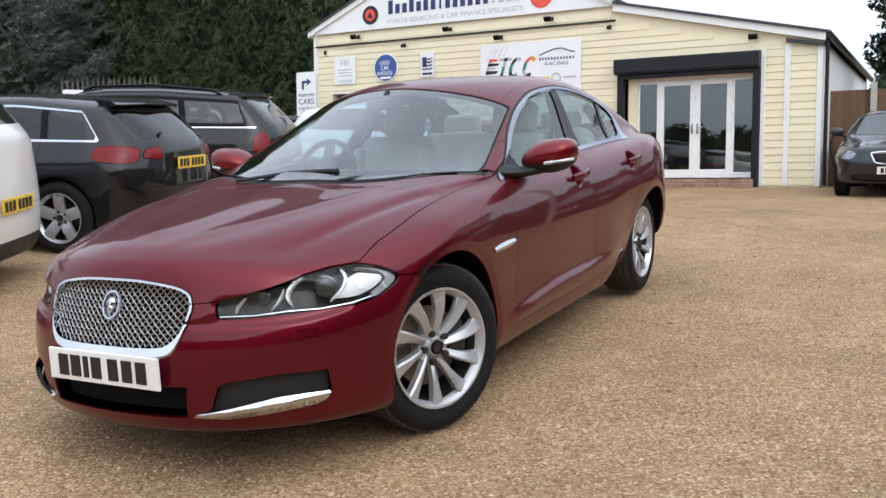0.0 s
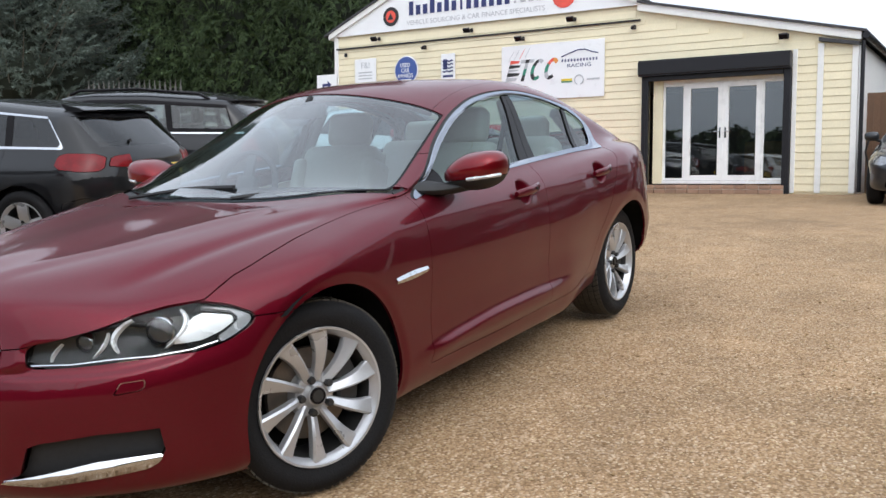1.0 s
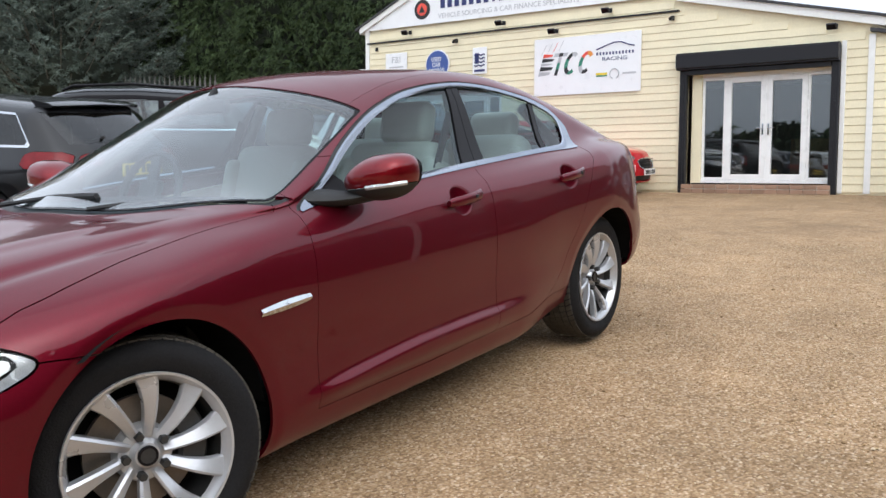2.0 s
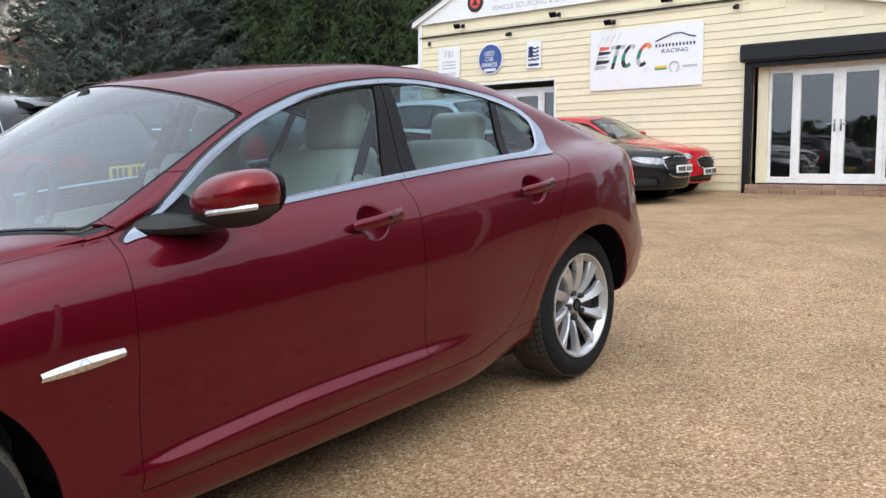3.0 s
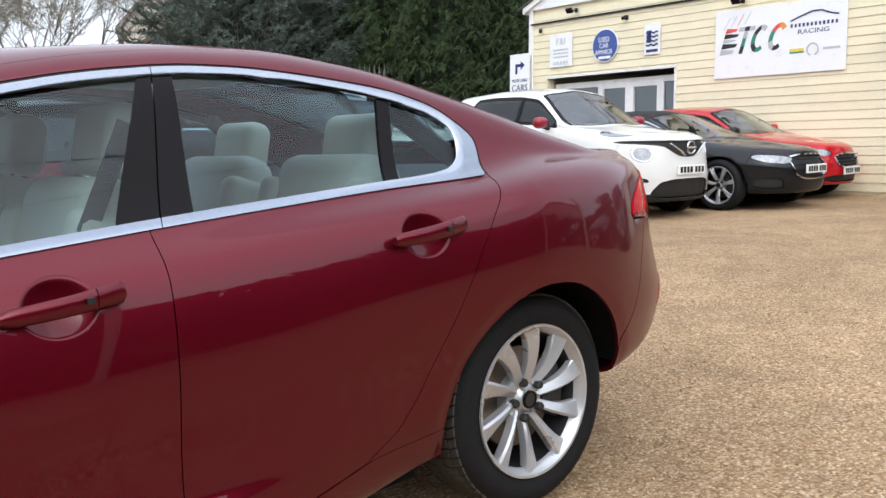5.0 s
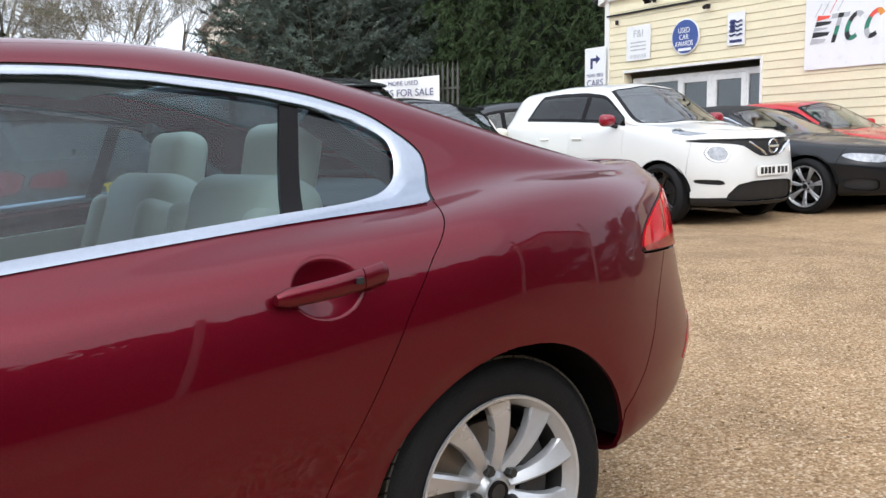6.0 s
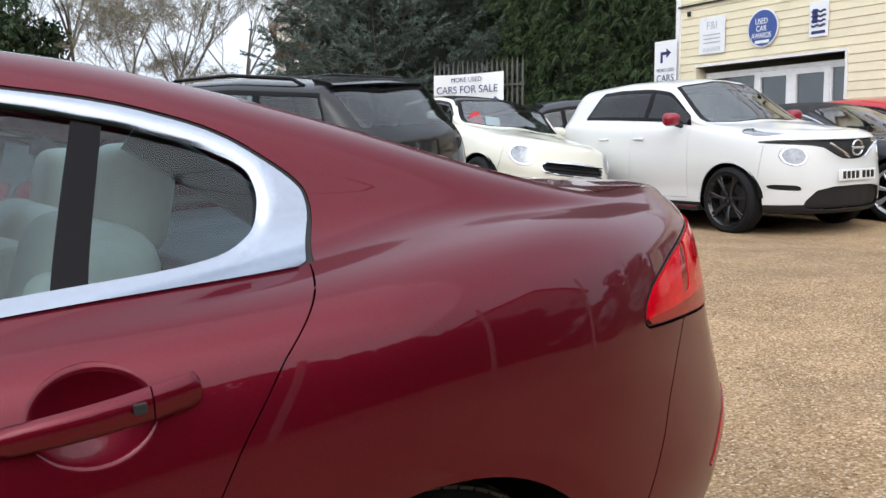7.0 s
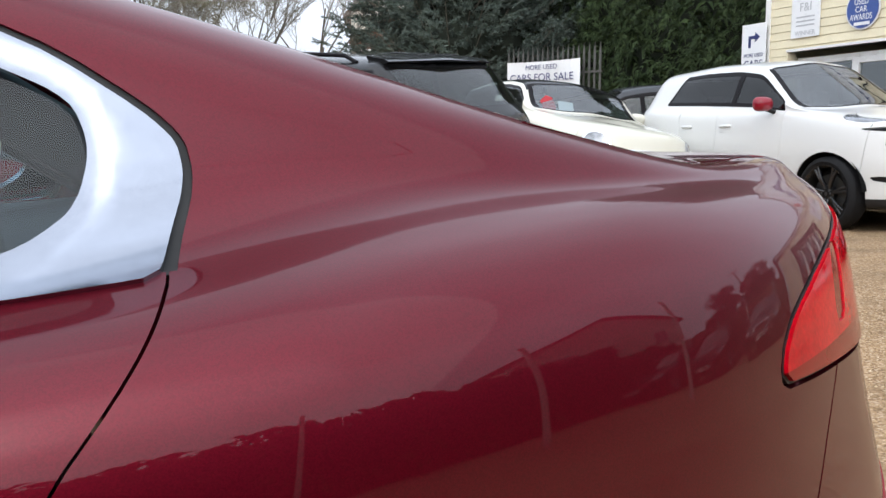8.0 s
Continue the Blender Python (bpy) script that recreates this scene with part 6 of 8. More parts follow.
            box(bm, (.004, .042, .072), (px - .008, .19 - .062 * i - (.03 if i > 3 else 0), pz))
            part("character_bar", bm, M["char"], pl)
    if "plate_r" in d:
        px, pz = d["plate_r"]
        bm = bmesh.new()
        box(bm, (.012, .52, .111), (px, 0, pz), bevel=.003)
        pl = part("number_plate", bm, M["plate_yellow"], car, "yellow number plate")
        for i in range(7):
            bm = bmesh.new()
            box(bm, (.004, .042, .072), (px + .008, .19 - .062 * i - (.03 if i > 3 else 0), pz))
            part("character_bar", bm, M["char"], pl)
    return car


def park(x, y, heading, tilt=True):
    """Pose on the yard with the front axle's middle at (x, y): heading is the turn of the car's backward axis."""
    a = radians(heading)
    z0 = float(ground_z(x, y))
    bx, by = math.cos(a), math.sin(a)
    z1 = float(ground_z(x + 2.6 * bx, y + 2.6 * by))
    zl = float(ground_z(x + 1.3 * bx - .75 * -by, y + 1.3 * by - .75 * bx))
    zr = float(ground_z(x + 1.3 * bx + .75 * -by, y + 1.3 * by + .75 * bx))
    return Matrix.Translation((x, y, z0 - .004)) @ Matrix.Rotation(a, 4, 'Z') @ Matrix.Rotation(-math.atan2(z1 - z0, 2.6), 4, 'Y') @ Matrix.Rotation(math.atan2(zr - zl, 1.5), 4, 'X')


M["privacy"] = pane_glass("dark_privacy_glass", (0.10, 0.115, 0.12), dirt=0.004, sheen=0.06)
M["glass_bg"] = pane_glass("parked_car_glass", (0.40, 0.46, 0.46), dirt=0.01)
M["screen_bg"] = pane_glass("parked_car_windscreen", (0.48, 0.57, 0.58), dirt=0.01, sheen=0.16)
M["tail_bg"] = solid("deep_red_lamp_lens", (0.15, 0.003, 0.006), 0.14, vary=0.45, scale=20, spec=0.3)
M["glass_dark"] = solid("dark_rear_glass", (0.012, 0.015, 0.017), 0.04, vary=0.1, coat=1.0)
M["lens_bg"] = solid("headlamp_lens", (0.26, 0.27, 0.29), 0.10, 0.5, coat=0.6, vary=0.6, scale=25)
M["fabric"] = solid("black_hood_fabric", (0.014, 0.014, 0.015), 0.9, bump=0.3, bump_scale=300)
M["p_black"] = car_paint("black_paint", (0.006, 0.006, 0.007), 0.0, 0.5, 0.1, coat_ior=1.5, coat=0.85)
M["p_grey"] = car_paint("dark_grey_paint", (0.008, 0.009, 0.011), 0.2, 0.45, coat_ior=1.45, coat=0.6)
M["p_slate"] = car_paint("slate_grey_paint", (0.030, 0.032, 0.037), 0.5, 0.4, coat=0.8)
M["p_white"] = car_paint("pearl_white_paint", (0.68, 0.68, 0.665), 0.0, 0.35, 0.03)
M["p_cream"] = car_paint("cream_paint", (0.68, 0.66, 0.56), 0.0, 0.35, 0.03)
M["p_red"] = car_paint("bright_red_paint", (0.42, 0.003, 0.010), 0.0, 0.35, 0.05)
M["p_mirror"] = car_paint("deep_red_mirror_paint", (0.24, 0.003, 0.016), 0.0, 0.35, 0.05)
M["wheel_black"] = solid("black_alloy", (0.02, 0.02, 0.022), 0.3, 0.5, coat=0.5)

# black hatchback estate, tail towards the yard
a3 = parked_car("hatchback_car", "black five-door hatchback with bright window line, tail to the yard", park(2.58, 7.08, -75), dict(
    L=4.31, W=1.79, H=1.43, fo=.85, wb=2.63, cowl=(.38, .95), scr_top=1.20, roof_end=3.02, nose_z=.75, belt_f=.93, belt_r=.97, glass_end=3.02, rear_rake=.16, pillars=(1.48, 2.45),
    privacy=True, paint=M["p_black"], bright=True, doors=(.62, 1.50, 2.42), wheel="five", wheel_face="alloy", plate_r=(3.475, .80), tail=([(2.96, .84), (2.97, .97), (3.31, .965), (3.325, .825), (3.2, .815)], [(3.34, .835), (3.33, .965), (3.66, .955), (3.66, .89)]), roof_hw=.68))
# black compact crossover beyond it
cman = parked_car("crossover_car", "black compact crossover with roof rails, tail to the yard", park(4.52, 7.60, -66), dict(belt_strip=True, tail_in=.80,
    L=4.35, W=1.79, H=1.55, fo=.80, wb=2.60, cowl=(.42, 1.02), scr_top=1.05, roof_end=3.08, nose_z=.90, belt_f=1.02, belt_r=1.06, glass_end=3.16, rear_rake=.08, pillars=(1.40, 2.42),
    paint=M["p_black"], doors=(.60, 1.42, 2.3), wheel="multi", plate_r=(3.57, .66), roof_hw=.76, roof_drop=.06, tail=([(3.24, .78), (3.24, 1.03), (3.60, 1.03), (3.60, .78)],), cap_r=3.4))
# white off-roader at the edge of the row
parked_car("off_road_car", "white compact off-road car with black lower bumper, tail to the yard", park(-0.49, 6.46, -60), dict(
    L=4.42, W=1.80, H=1.64, fo=.85, wb=2.66, cowl=(.42, 1.10), scr_top=1.05, roof_end=3.18, nose_z=.97, belt_f=1.06, belt_r=1.13, glass_end=3.2, rear_rake=.15, pillars=(1.42, 2.4),
    paint=M["p_white"], doors=(.62, 1.44, 2.35), wheel="multi", plate_r=(3.585, .62), clad=2.3, roof_hw=.72, wheel_r=.35, rim_r=.235, tail=([(3.15, 1.0), (3.15, 1.14), (3.35, 1.14), (3.38, 1.0)],)))
# cream small hatchback, nose to the yard
mini = parked_car("small_hatchback", "cream small hatchback with round headlamps and black roof", park(8.65, 6.55, 86), dict(
    L=3.82, W=1.72, H=1.48, fo=.78, wb=2.49, cowl=(.50, 1.04), scr_top=.98, roof_end=2.75, nose_z=.84, belt_f=1.02, belt_r=1.05, glass_end=2.7, rear_rake=.06, pillars=(1.5,),
    paint=M["p_cream"], doors=(.62, 1.75), wheel="multi", round_lamps=((.57, .70, .115),), front_dark=([(.30, .50), (-.38, .51), (-.43, .60), (-.38, .65), (.30, .67)], [(.30, .33), (-.5, .33), (-.45, .44), (.30, .44)]),
    grille_chrome=True, plate_f=(-.80, .42), roof_paint=M["p_black"], roof_hw=.74))
# red tag and price card standing inside its windscreen
for nm, mat, lb, yc, pts in (("window_tag", "p_red", "red tag inside the windscreen", .47, [(-.10, -.03), (-.06, .08), (.02, .10), (.11, .02), (.06, -.07), (-.05, -.09)]), ("price_card", "sign_white", "white price card inside the windscreen", .24, [(-.10, -.06), (-.10, .05), (.10, .05), (.10, -.06)])):
    bm = bmesh.new()
    back = [bm.verts.new((.74 + .5 * z, yc + y, 1.13 + z)) for y, z in pts]
    front = [bm.verts.new((.735 + .5 * z, yc + y, 1.132 + z)) for y, z in pts]
    bm.faces.new(back)
    bm.faces.new(front[::-1])
    for k in range(len(pts)):
        bm.faces.new((back[k], back[k - 1], front[k - 1], front[k]))
    bmesh.ops.recalc_face_normals(bm, faces=bm.faces[:])
    part(nm, bm, M[mat], mini, lb)
# white crossover with red mirrors
juke = parked_car("white_crossover", "pearl white crossover with red mirrors and black wheels", park(10.45, 4.40, 86), dict(
    L=4.13, W=1.765, H=1.70, fo=.86, wb=2.53, cowl=(.30, 1.15), scr_top=1.04, roof_end=2.93, nose_z=1.0, belt_f=1.12, belt_r=1.24, glass_end=2.56, rear_rake=.16, pillars=(1.40,), roof_drop=.06,
    privacy=True, paint=M["p_white"], mirror=M["p_mirror"], doors=(.58, 1.55, 2.2), wheel="multi", wheel_face="wheel_black", wheel_r=.348, rim_r=.268, clad=1.9, roof_hw=.66, cap_f=2.6,
    head=([(-.52, 1.02), (-.25, 1.045), (-.02, 1.10), (-.10, 1.04), (-.32, 1.0)],), round_lamps=((.60, .80, .098),),
    front_dark=([(.30, .75), (-.13, .75), (-.25, .81), (-.36, .885), (-.78, .930), (-.76, .962), (-.40, .955), (.30, .945)], [(.30, .26), (-.50, .26), (-.56, .33), (-.42, .49), (.30, .50)], [(-.56, .45), (-.76, .475), (-.775, .525), (-.58, .51)]), plate_f=(-.88, .60), mirror_x=.46))
# dark cabriolet
parked_car("cabriolet_car", "dark grey cabriolet with closed black fabric roof", park(12.40, 3.82, 88.5), dict(
    L=4.63, W=1.85, H=1.38, fo=.86, wb=2.75, cowl=(.48, .94), scr_top=1.30, roof_end=2.75, nose_z=.76, belt_f=.94, belt_r=.98, glass_end=2.35, rear_rake=.20, pillars=(1.95,),
    paint=M["p_grey"], bright=True, soft_top=True, doors=(.62, 1.95), wheel="multi", wheel_r=.335, rim_r=.245, roof_hw=.66,
    head=([(-.76, .60), (-.74, .70), (-.45, .735), (-.36, .70), (-.55, .63)],), front_dark=([(.30, .38), (-.34, .40), (-.44, .62), (-.40, .72), (.30, .73)], [(-.50, .27), (-.78, .30), (-.76, .44), (-.52, .42)]), grille_chrome=True, plate_f=(-.885, .53)))
# red small hatchback by the wall
red = parked_car("red_hatchback", "bright red small hatchback by the boarded wall", park(14.13, 4.08, 90), dict(
    L=3.95, W=1.70, H=1.44, fo=.80, wb=2.47, cowl=(.42, .97), scr_top=1.15, roof_end=2.75, nose_z=.78, belt_f=.96, belt_r=.99, glass_end=2.6, pillars=(1.5,),
    paint=M["p_red"], doors=(.6, 1.7), wheel="multi", roof_hw=.68, head=([(-.70, .64), (-.66, .73), (-.40, .76), (-.32, .73), (-.5, .66)],),
    front_dark=([(.30, .46), (-.30, .47), (-.36, .66), (.30, .70)], [(.30, .25), (-.5, .26), (-.5, .36), (.30, .36)]), grille_chrome=True, plate_f=(-.825, .42)))
# dark grey coupe facing the yard
coupe = parked_car("coupe_car", "dark grey coupe with bright grille, facing the yard", park(12.62, -2.17, 0), dict(cap_f=3.4,
    L=4.70, W=1.79, H=1.40, fo=.84, wb=2.76, cowl=(.55, .94), scr_top=1.40, roof_end=3.05, nose_z=.74, belt_f=.92, belt_r=.96, glass_end=2.7, rear_rake=.25, pillars=(1.9,),
    paint=M["p_slate"], bright=True, doors=(.66, 1.95), wheel="multi", wheel_r=.33, rim_r=.238, roof_hw=.66,
    head=([(-.72, .58), (-.68, .70), (-.42, .745), (-.38, .70), (-.55, .60)],), front_dark=([(.30, .50), (-.28, .50), (-.36, .66), (-.34, .70), (.30, .71)], [(.30, .25), (-.62, .26), (-.60, .37), (.30, .37)]), grille_chrome=True, bars_chrome=True, plate_f=(-.86, .42)))
# unseen dark cars added further along that row to darken the saloon's door reflections
for dy, nm, lb, pt in ((-4.75, "estate_car", "black estate car added out of view beside the coupe", "p_black"), (-7.15, "family_hatchback", "dark grey hatchback added out of view at the end of the row", "p_grey")):
    parked_car(nm, lb, park(12.5, dy, 0), dict(
        L=4.5, W=1.80, H=1.50, fo=.85, wb=2.66, cowl=(.45, .98), scr_top=1.2, roof_end=3.2, nose_z=.82, belt_f=.98, belt_r=1.02, glass_end=3.1, pillars=(1.5, 2.4), cap_f=3.0,
        paint=M[pt], doors=(.62, 1.5, 2.4), wheel="multi", roof_hw=.7, head=([(-.70, .64), (-.66, .76), (-.40, .79), (-.34, .75), (-.5, .67)],), front_dark=([(.30, .46), (-.30, .47), (-.36, .66), (.30, .70)],), plate_f=(-.87, .42)))
# two more half hidden at the back of the row
parked_car("grey_hatchback", "slate grey hatchback half hidden behind the row", park(10.15, 10.30, -27), dict(
    L=4.2, W=1.78, H=1.64, fo=.82, wb=2.6, cowl=(.4, .98), scr_top=1.15, roof_end=2.95, nose_z=.82, belt_f=.98, belt_r=1.02, glass_end=2.9, pillars=(1.5, 2.35), paint=M["p_slate"], doors=(.6, 1.5, 2.3), wheel="multi", clad=2.2, roof_hw=.7))
parked_car("white_hatchback", "white hatchback half hidden behind the row", park(12.4, 12.3, 90), dict(
    L=4.0, W=1.72, H=1.45, fo=.80, wb=2.5, cowl=(.4, .96), scr_top=1.1, roof_end=2.8, nose_z=.80, belt_f=.96, belt_r=1.0, glass_end=2.7, pillars=(1.45,), paint=M["p_white"], doors=(.6, 1.5, 2.2), wheel="multi", roof_hw=.7))


def roof_rails(car, d, spoiler=True, rails=True):
    """Roof rails and a tailgate spoiler for the taller cars."""
    hw = d["W"] / 2
    if rails:
        for s in (-1, 1):
            bm = bmesh.new()
            y = s * (d["roof_hw"] * hw - .03)
            x0, x1 = d["scr_top"] + .15, d["roof_end"] - .25
            tube(bm, [(x0, y, d["H"] - .07), (x0 + .12, y, d["H"] - .022), ((x0 + x1) / 2, y, d["H"] + .002), (x1 - .12, y, d["H"] - .045), (x1, y, d["H"] - .10)], .016, 8)
            part("roof_rail", bm, M["gloss_black"], car, smooth=50)
    if spoiler:
        bm = bmesh.new()
        w = d["roof_hw"] * hw - .07
        z = d["H"] - .10
        x = d["roof_end"] - .12
        prof = [(x - .08, z + .050), (x + .10, z + .018), (x + .145, z - .002), (x + .12, z - .020), (x - .03, z - .015)]
        va = [bm.verts.new((a + .05 * 0, -w, b)) for a, b in prof]
        vm = [bm.verts.new((a + .05, 0, b + .012)) for a, b in prof]
        vb = [bm.verts.new((a, w, b)) for a, b in prof]
        for p, q in ((va, vm), (vm, vb)):
            for i in range(5):
                bm.faces.new((p[i], p[(i + 1) % 5], q[(i + 1) % 5], q[i]))
        bm.faces.new(va)
        bm.faces.new(vb)
        bmesh.ops.recalc_face_normals(bm, faces=bm.faces[:])
        part("spoiler", bm, d["paint"], car, smooth=40)
    bm = bmesh.new()
    tube(bm, [(d["roof_end"] - .1, -.02, d["belt_r"] + .04), (d["roof_end"] + (d["L"] - d["fo"] - d["roof_end"]) * .7, -.30, d["belt_r"] + .10)], .014, 6)
    part("rear_wiper", bm, M["black"], car)


roof_rails(cman, dict(W=1.79, H=1.55, scr_top=1.05, roof_end=3.08, roof_hw=.76, paint=M["p_black"], belt_r=1.06, L=4.11, fo=.80))
roof_rails(a3, dict(W=1.79, H=1.43, scr_top=1.20, roof_end=3.02, roof_hw=.68, paint=M["p_black"], belt_r=.97, L=4.31, fo=.85), rails=False)
roof_rails(juke, dict(W=1.765, H=1.67, scr_top=1.12, roof_end=2.85, roof_hw=.66, paint=M["p_white"], belt_r=1.27, L=4.13, fo=.86), rails=False)


def crossover_trim(car):
    """Chrome ring and bar on the grille, slim lamp blades and dark side skirts with a thin red line."""
    bm = bmesh.new()
    n = 26
    tube(bm, [(-.875, .072 * math.cos(2 * math.pi * k / n), .862 + .072 * math.sin(2 * math.pi * k / n)) for k in range(n + 1)], .010, 6, cap=False)
    part("badge_ring", bm, M["chrome"], car, "round chrome badge", smooth=50)
    bm = bmesh.new()
    box(bm, (.012, .17, .026), (-.882, 0, .862), bevel=.004)
    part("badge_bar", bm, M["chrome"], car)
    for s in (-1, 1):
        bm = bmesh.new()
        tube(bm, [(-.872, s * .10, .775), (-.862, s * .20, .835), (-.83, s * .33, .915)], .012, 6)
        part("grille_blade", bm, M["chrome"], car, smooth=50)
        bm = bmesh.new()
        box(bm, (1.72, .05, .055), (1.265, s * .872, .255), bevel=.012)
        sk = part("side_skirt", bm, M["black"], car, "black side skirt")
        bm = bmesh.new()
        box(bm, (1.70, .006, .010), (1.265, s * .899, .268))
        part("red_line", bm, M["p_mirror"], sk, "thin red line")



crossover_trim(juke)


# ---- trees, hedges, fences and the far side of the yard ----
def leaf_mat(name, a, b, rough=0.65):
    m, n, l, bs = node_mat(name)
    geo = n.new("ShaderNodeNewGeometry")
    ramp = n.new("ShaderNodeValToRGB")
    ramp.color_ramp.elements[0].color = (*a, 1)
    ramp.color_ramp.elements[1].color = (*b, 1)
    l.new(geo.outputs["Random Per Island"], ramp.inputs[0])
    tc = n.new("ShaderNodeTexCoord")
    nz = n.new("ShaderNodeTexNoise")
    nz.inputs["Scale"].default_value = 0.8
    l.new(tc.outputs["Object"], nz.inputs["Vector"])
    mr = n.new("ShaderNodeMapRange")
    mr.inputs["From Min"].default_value = 0.3
    mr.inputs["From Max"].default_value = 0.7
    mr.inputs["To Min"].default_value = 0.65
    mr.inputs["To Max"].default_value = 1.3
    l.new(nz.outputs[0], mr.inputs[0])
    sc = n.new("ShaderNodeVectorMath")
    sc.operation = 'SCALE'
    l.new(ramp.outputs[0], sc.inputs[0])
    l.new(mr.outputs[0], sc.inputs["Scale"])
    l.new(sc.outputs[0], bs.inputs["Base Color"])
    bs.inputs["Roughness"].default_value = rough
    bs.inputs["Specular IOR Level"].default_value = 0.25
    return m


M["cypress"] = leaf_mat("cypress_foliage", (0.024, 0.042, 0.018), (0.070, 0.105, 0.040))
M["cedar"] = leaf_mat("blue_conifer_foliage", (0.050, 0.072, 0.060), (0.185, 0.230, 0.200))
M["ivy"] = leaf_mat("ivy_leaves", (0.016, 0.030, 0.014), (0.05, 0.08, 0.035), 0.4)
M["twig_haze"] = leaf_mat("budding_twigs", (0.14, 0.13, 0.085), (0.24, 0.225, 0.165))
M["bark"] = solid("grey_brown_bark", (0.15, 0.135, 0.11), 0.9, vary=0.3, scale=5, bump=0.6, bump_scale=30)
M["bark_pale"] = solid("pale_twig_bark", (0.30, 0.285, 0.255), 0.9, vary=0.3, scale=5)
M["brick_dull"] = solid("dull_brown_brick", (0.17, 0.095, 0.068), 0.9, vary=0.25, scale=3, bump=0.3)
M["render_wall"] = solid("pale_rendered_wall", (0.60, 0.56, 0.48), 0.85, vary=0.1, bump=0.2)
M["tile"] = solid("brown_roof_tile", (0.15, 0.085, 0.06), 0.8, vary=0.25, scale=4, bump=0.4)
M["pale_steel"] = solid("pale_painted_steel", (0.55, 0.54, 0.50), 0.5, 0.1, vary=0.1)
M["steel"] = solid("dark_painted_steel", (0.10, 0.098, 0.092), 0.6, 0.3, vary=0.2)
# near-black colour that stands for shade deep inside hedges and crowns
M["inner_shade"] = solid("near_black_inner_shade", (0.012, 0.017, 0.009), 0.95, vary=0.4, scale=3, bump=0.8, bump_scale=12)
RNG = np.random.default_rng(7)


def sprays(centres, dirs, length, width, per, droop=0.25, spread=0.7, up=0.0):
    """Leaf blades: at each centre 'per' narrow, bent blades fanning round its direction. Gives vertices and faces."""
    n = len(centres)
    C = np.repeat(np.asarray(centres, float), per, 0)
    D = np.repeat(np.asarray(dirs, float), per, 0)
    D = D + RNG.normal(0, spread, D.shape)
    D[:, 2] += up
    D /= np.maximum(np.linalg.norm(D, axis=1, keepdims=True), 1e-6)
    S = np.cross(D, RNG.normal(0, 1, D.shape))
    S /= np.maximum(np.linalg.norm(S, axis=1, keepdims=True), 1e-6)
    L = (length * RNG.uniform(.6, 1.4, (len(C), 1)))
    W = (width * RNG.uniform(.6, 1.3, (len(C), 1)))
    tip = C + D * L
    tip[:, 2] -= droop * L[:, 0]
    mid = C + D * L * .5
    V = np.stack([C, mid - S * W, tip, mid + S * W], 1).reshape(-1, 3)
    k = np.arange(len(C)) * 4
    return V, np.stack([k, k + 1, k + 2, k + 3], 1)


def leaves(name, V, F, material, parent, label=""):
    me = bpy.data.meshes.new(name)
    me.from_pydata(V.tolist(), [], F.tolist())
    me.materials.append(material)
    ob = new(name, me)
    ob.parent = parent
    if label:
        ob["label"] = label
    return ob


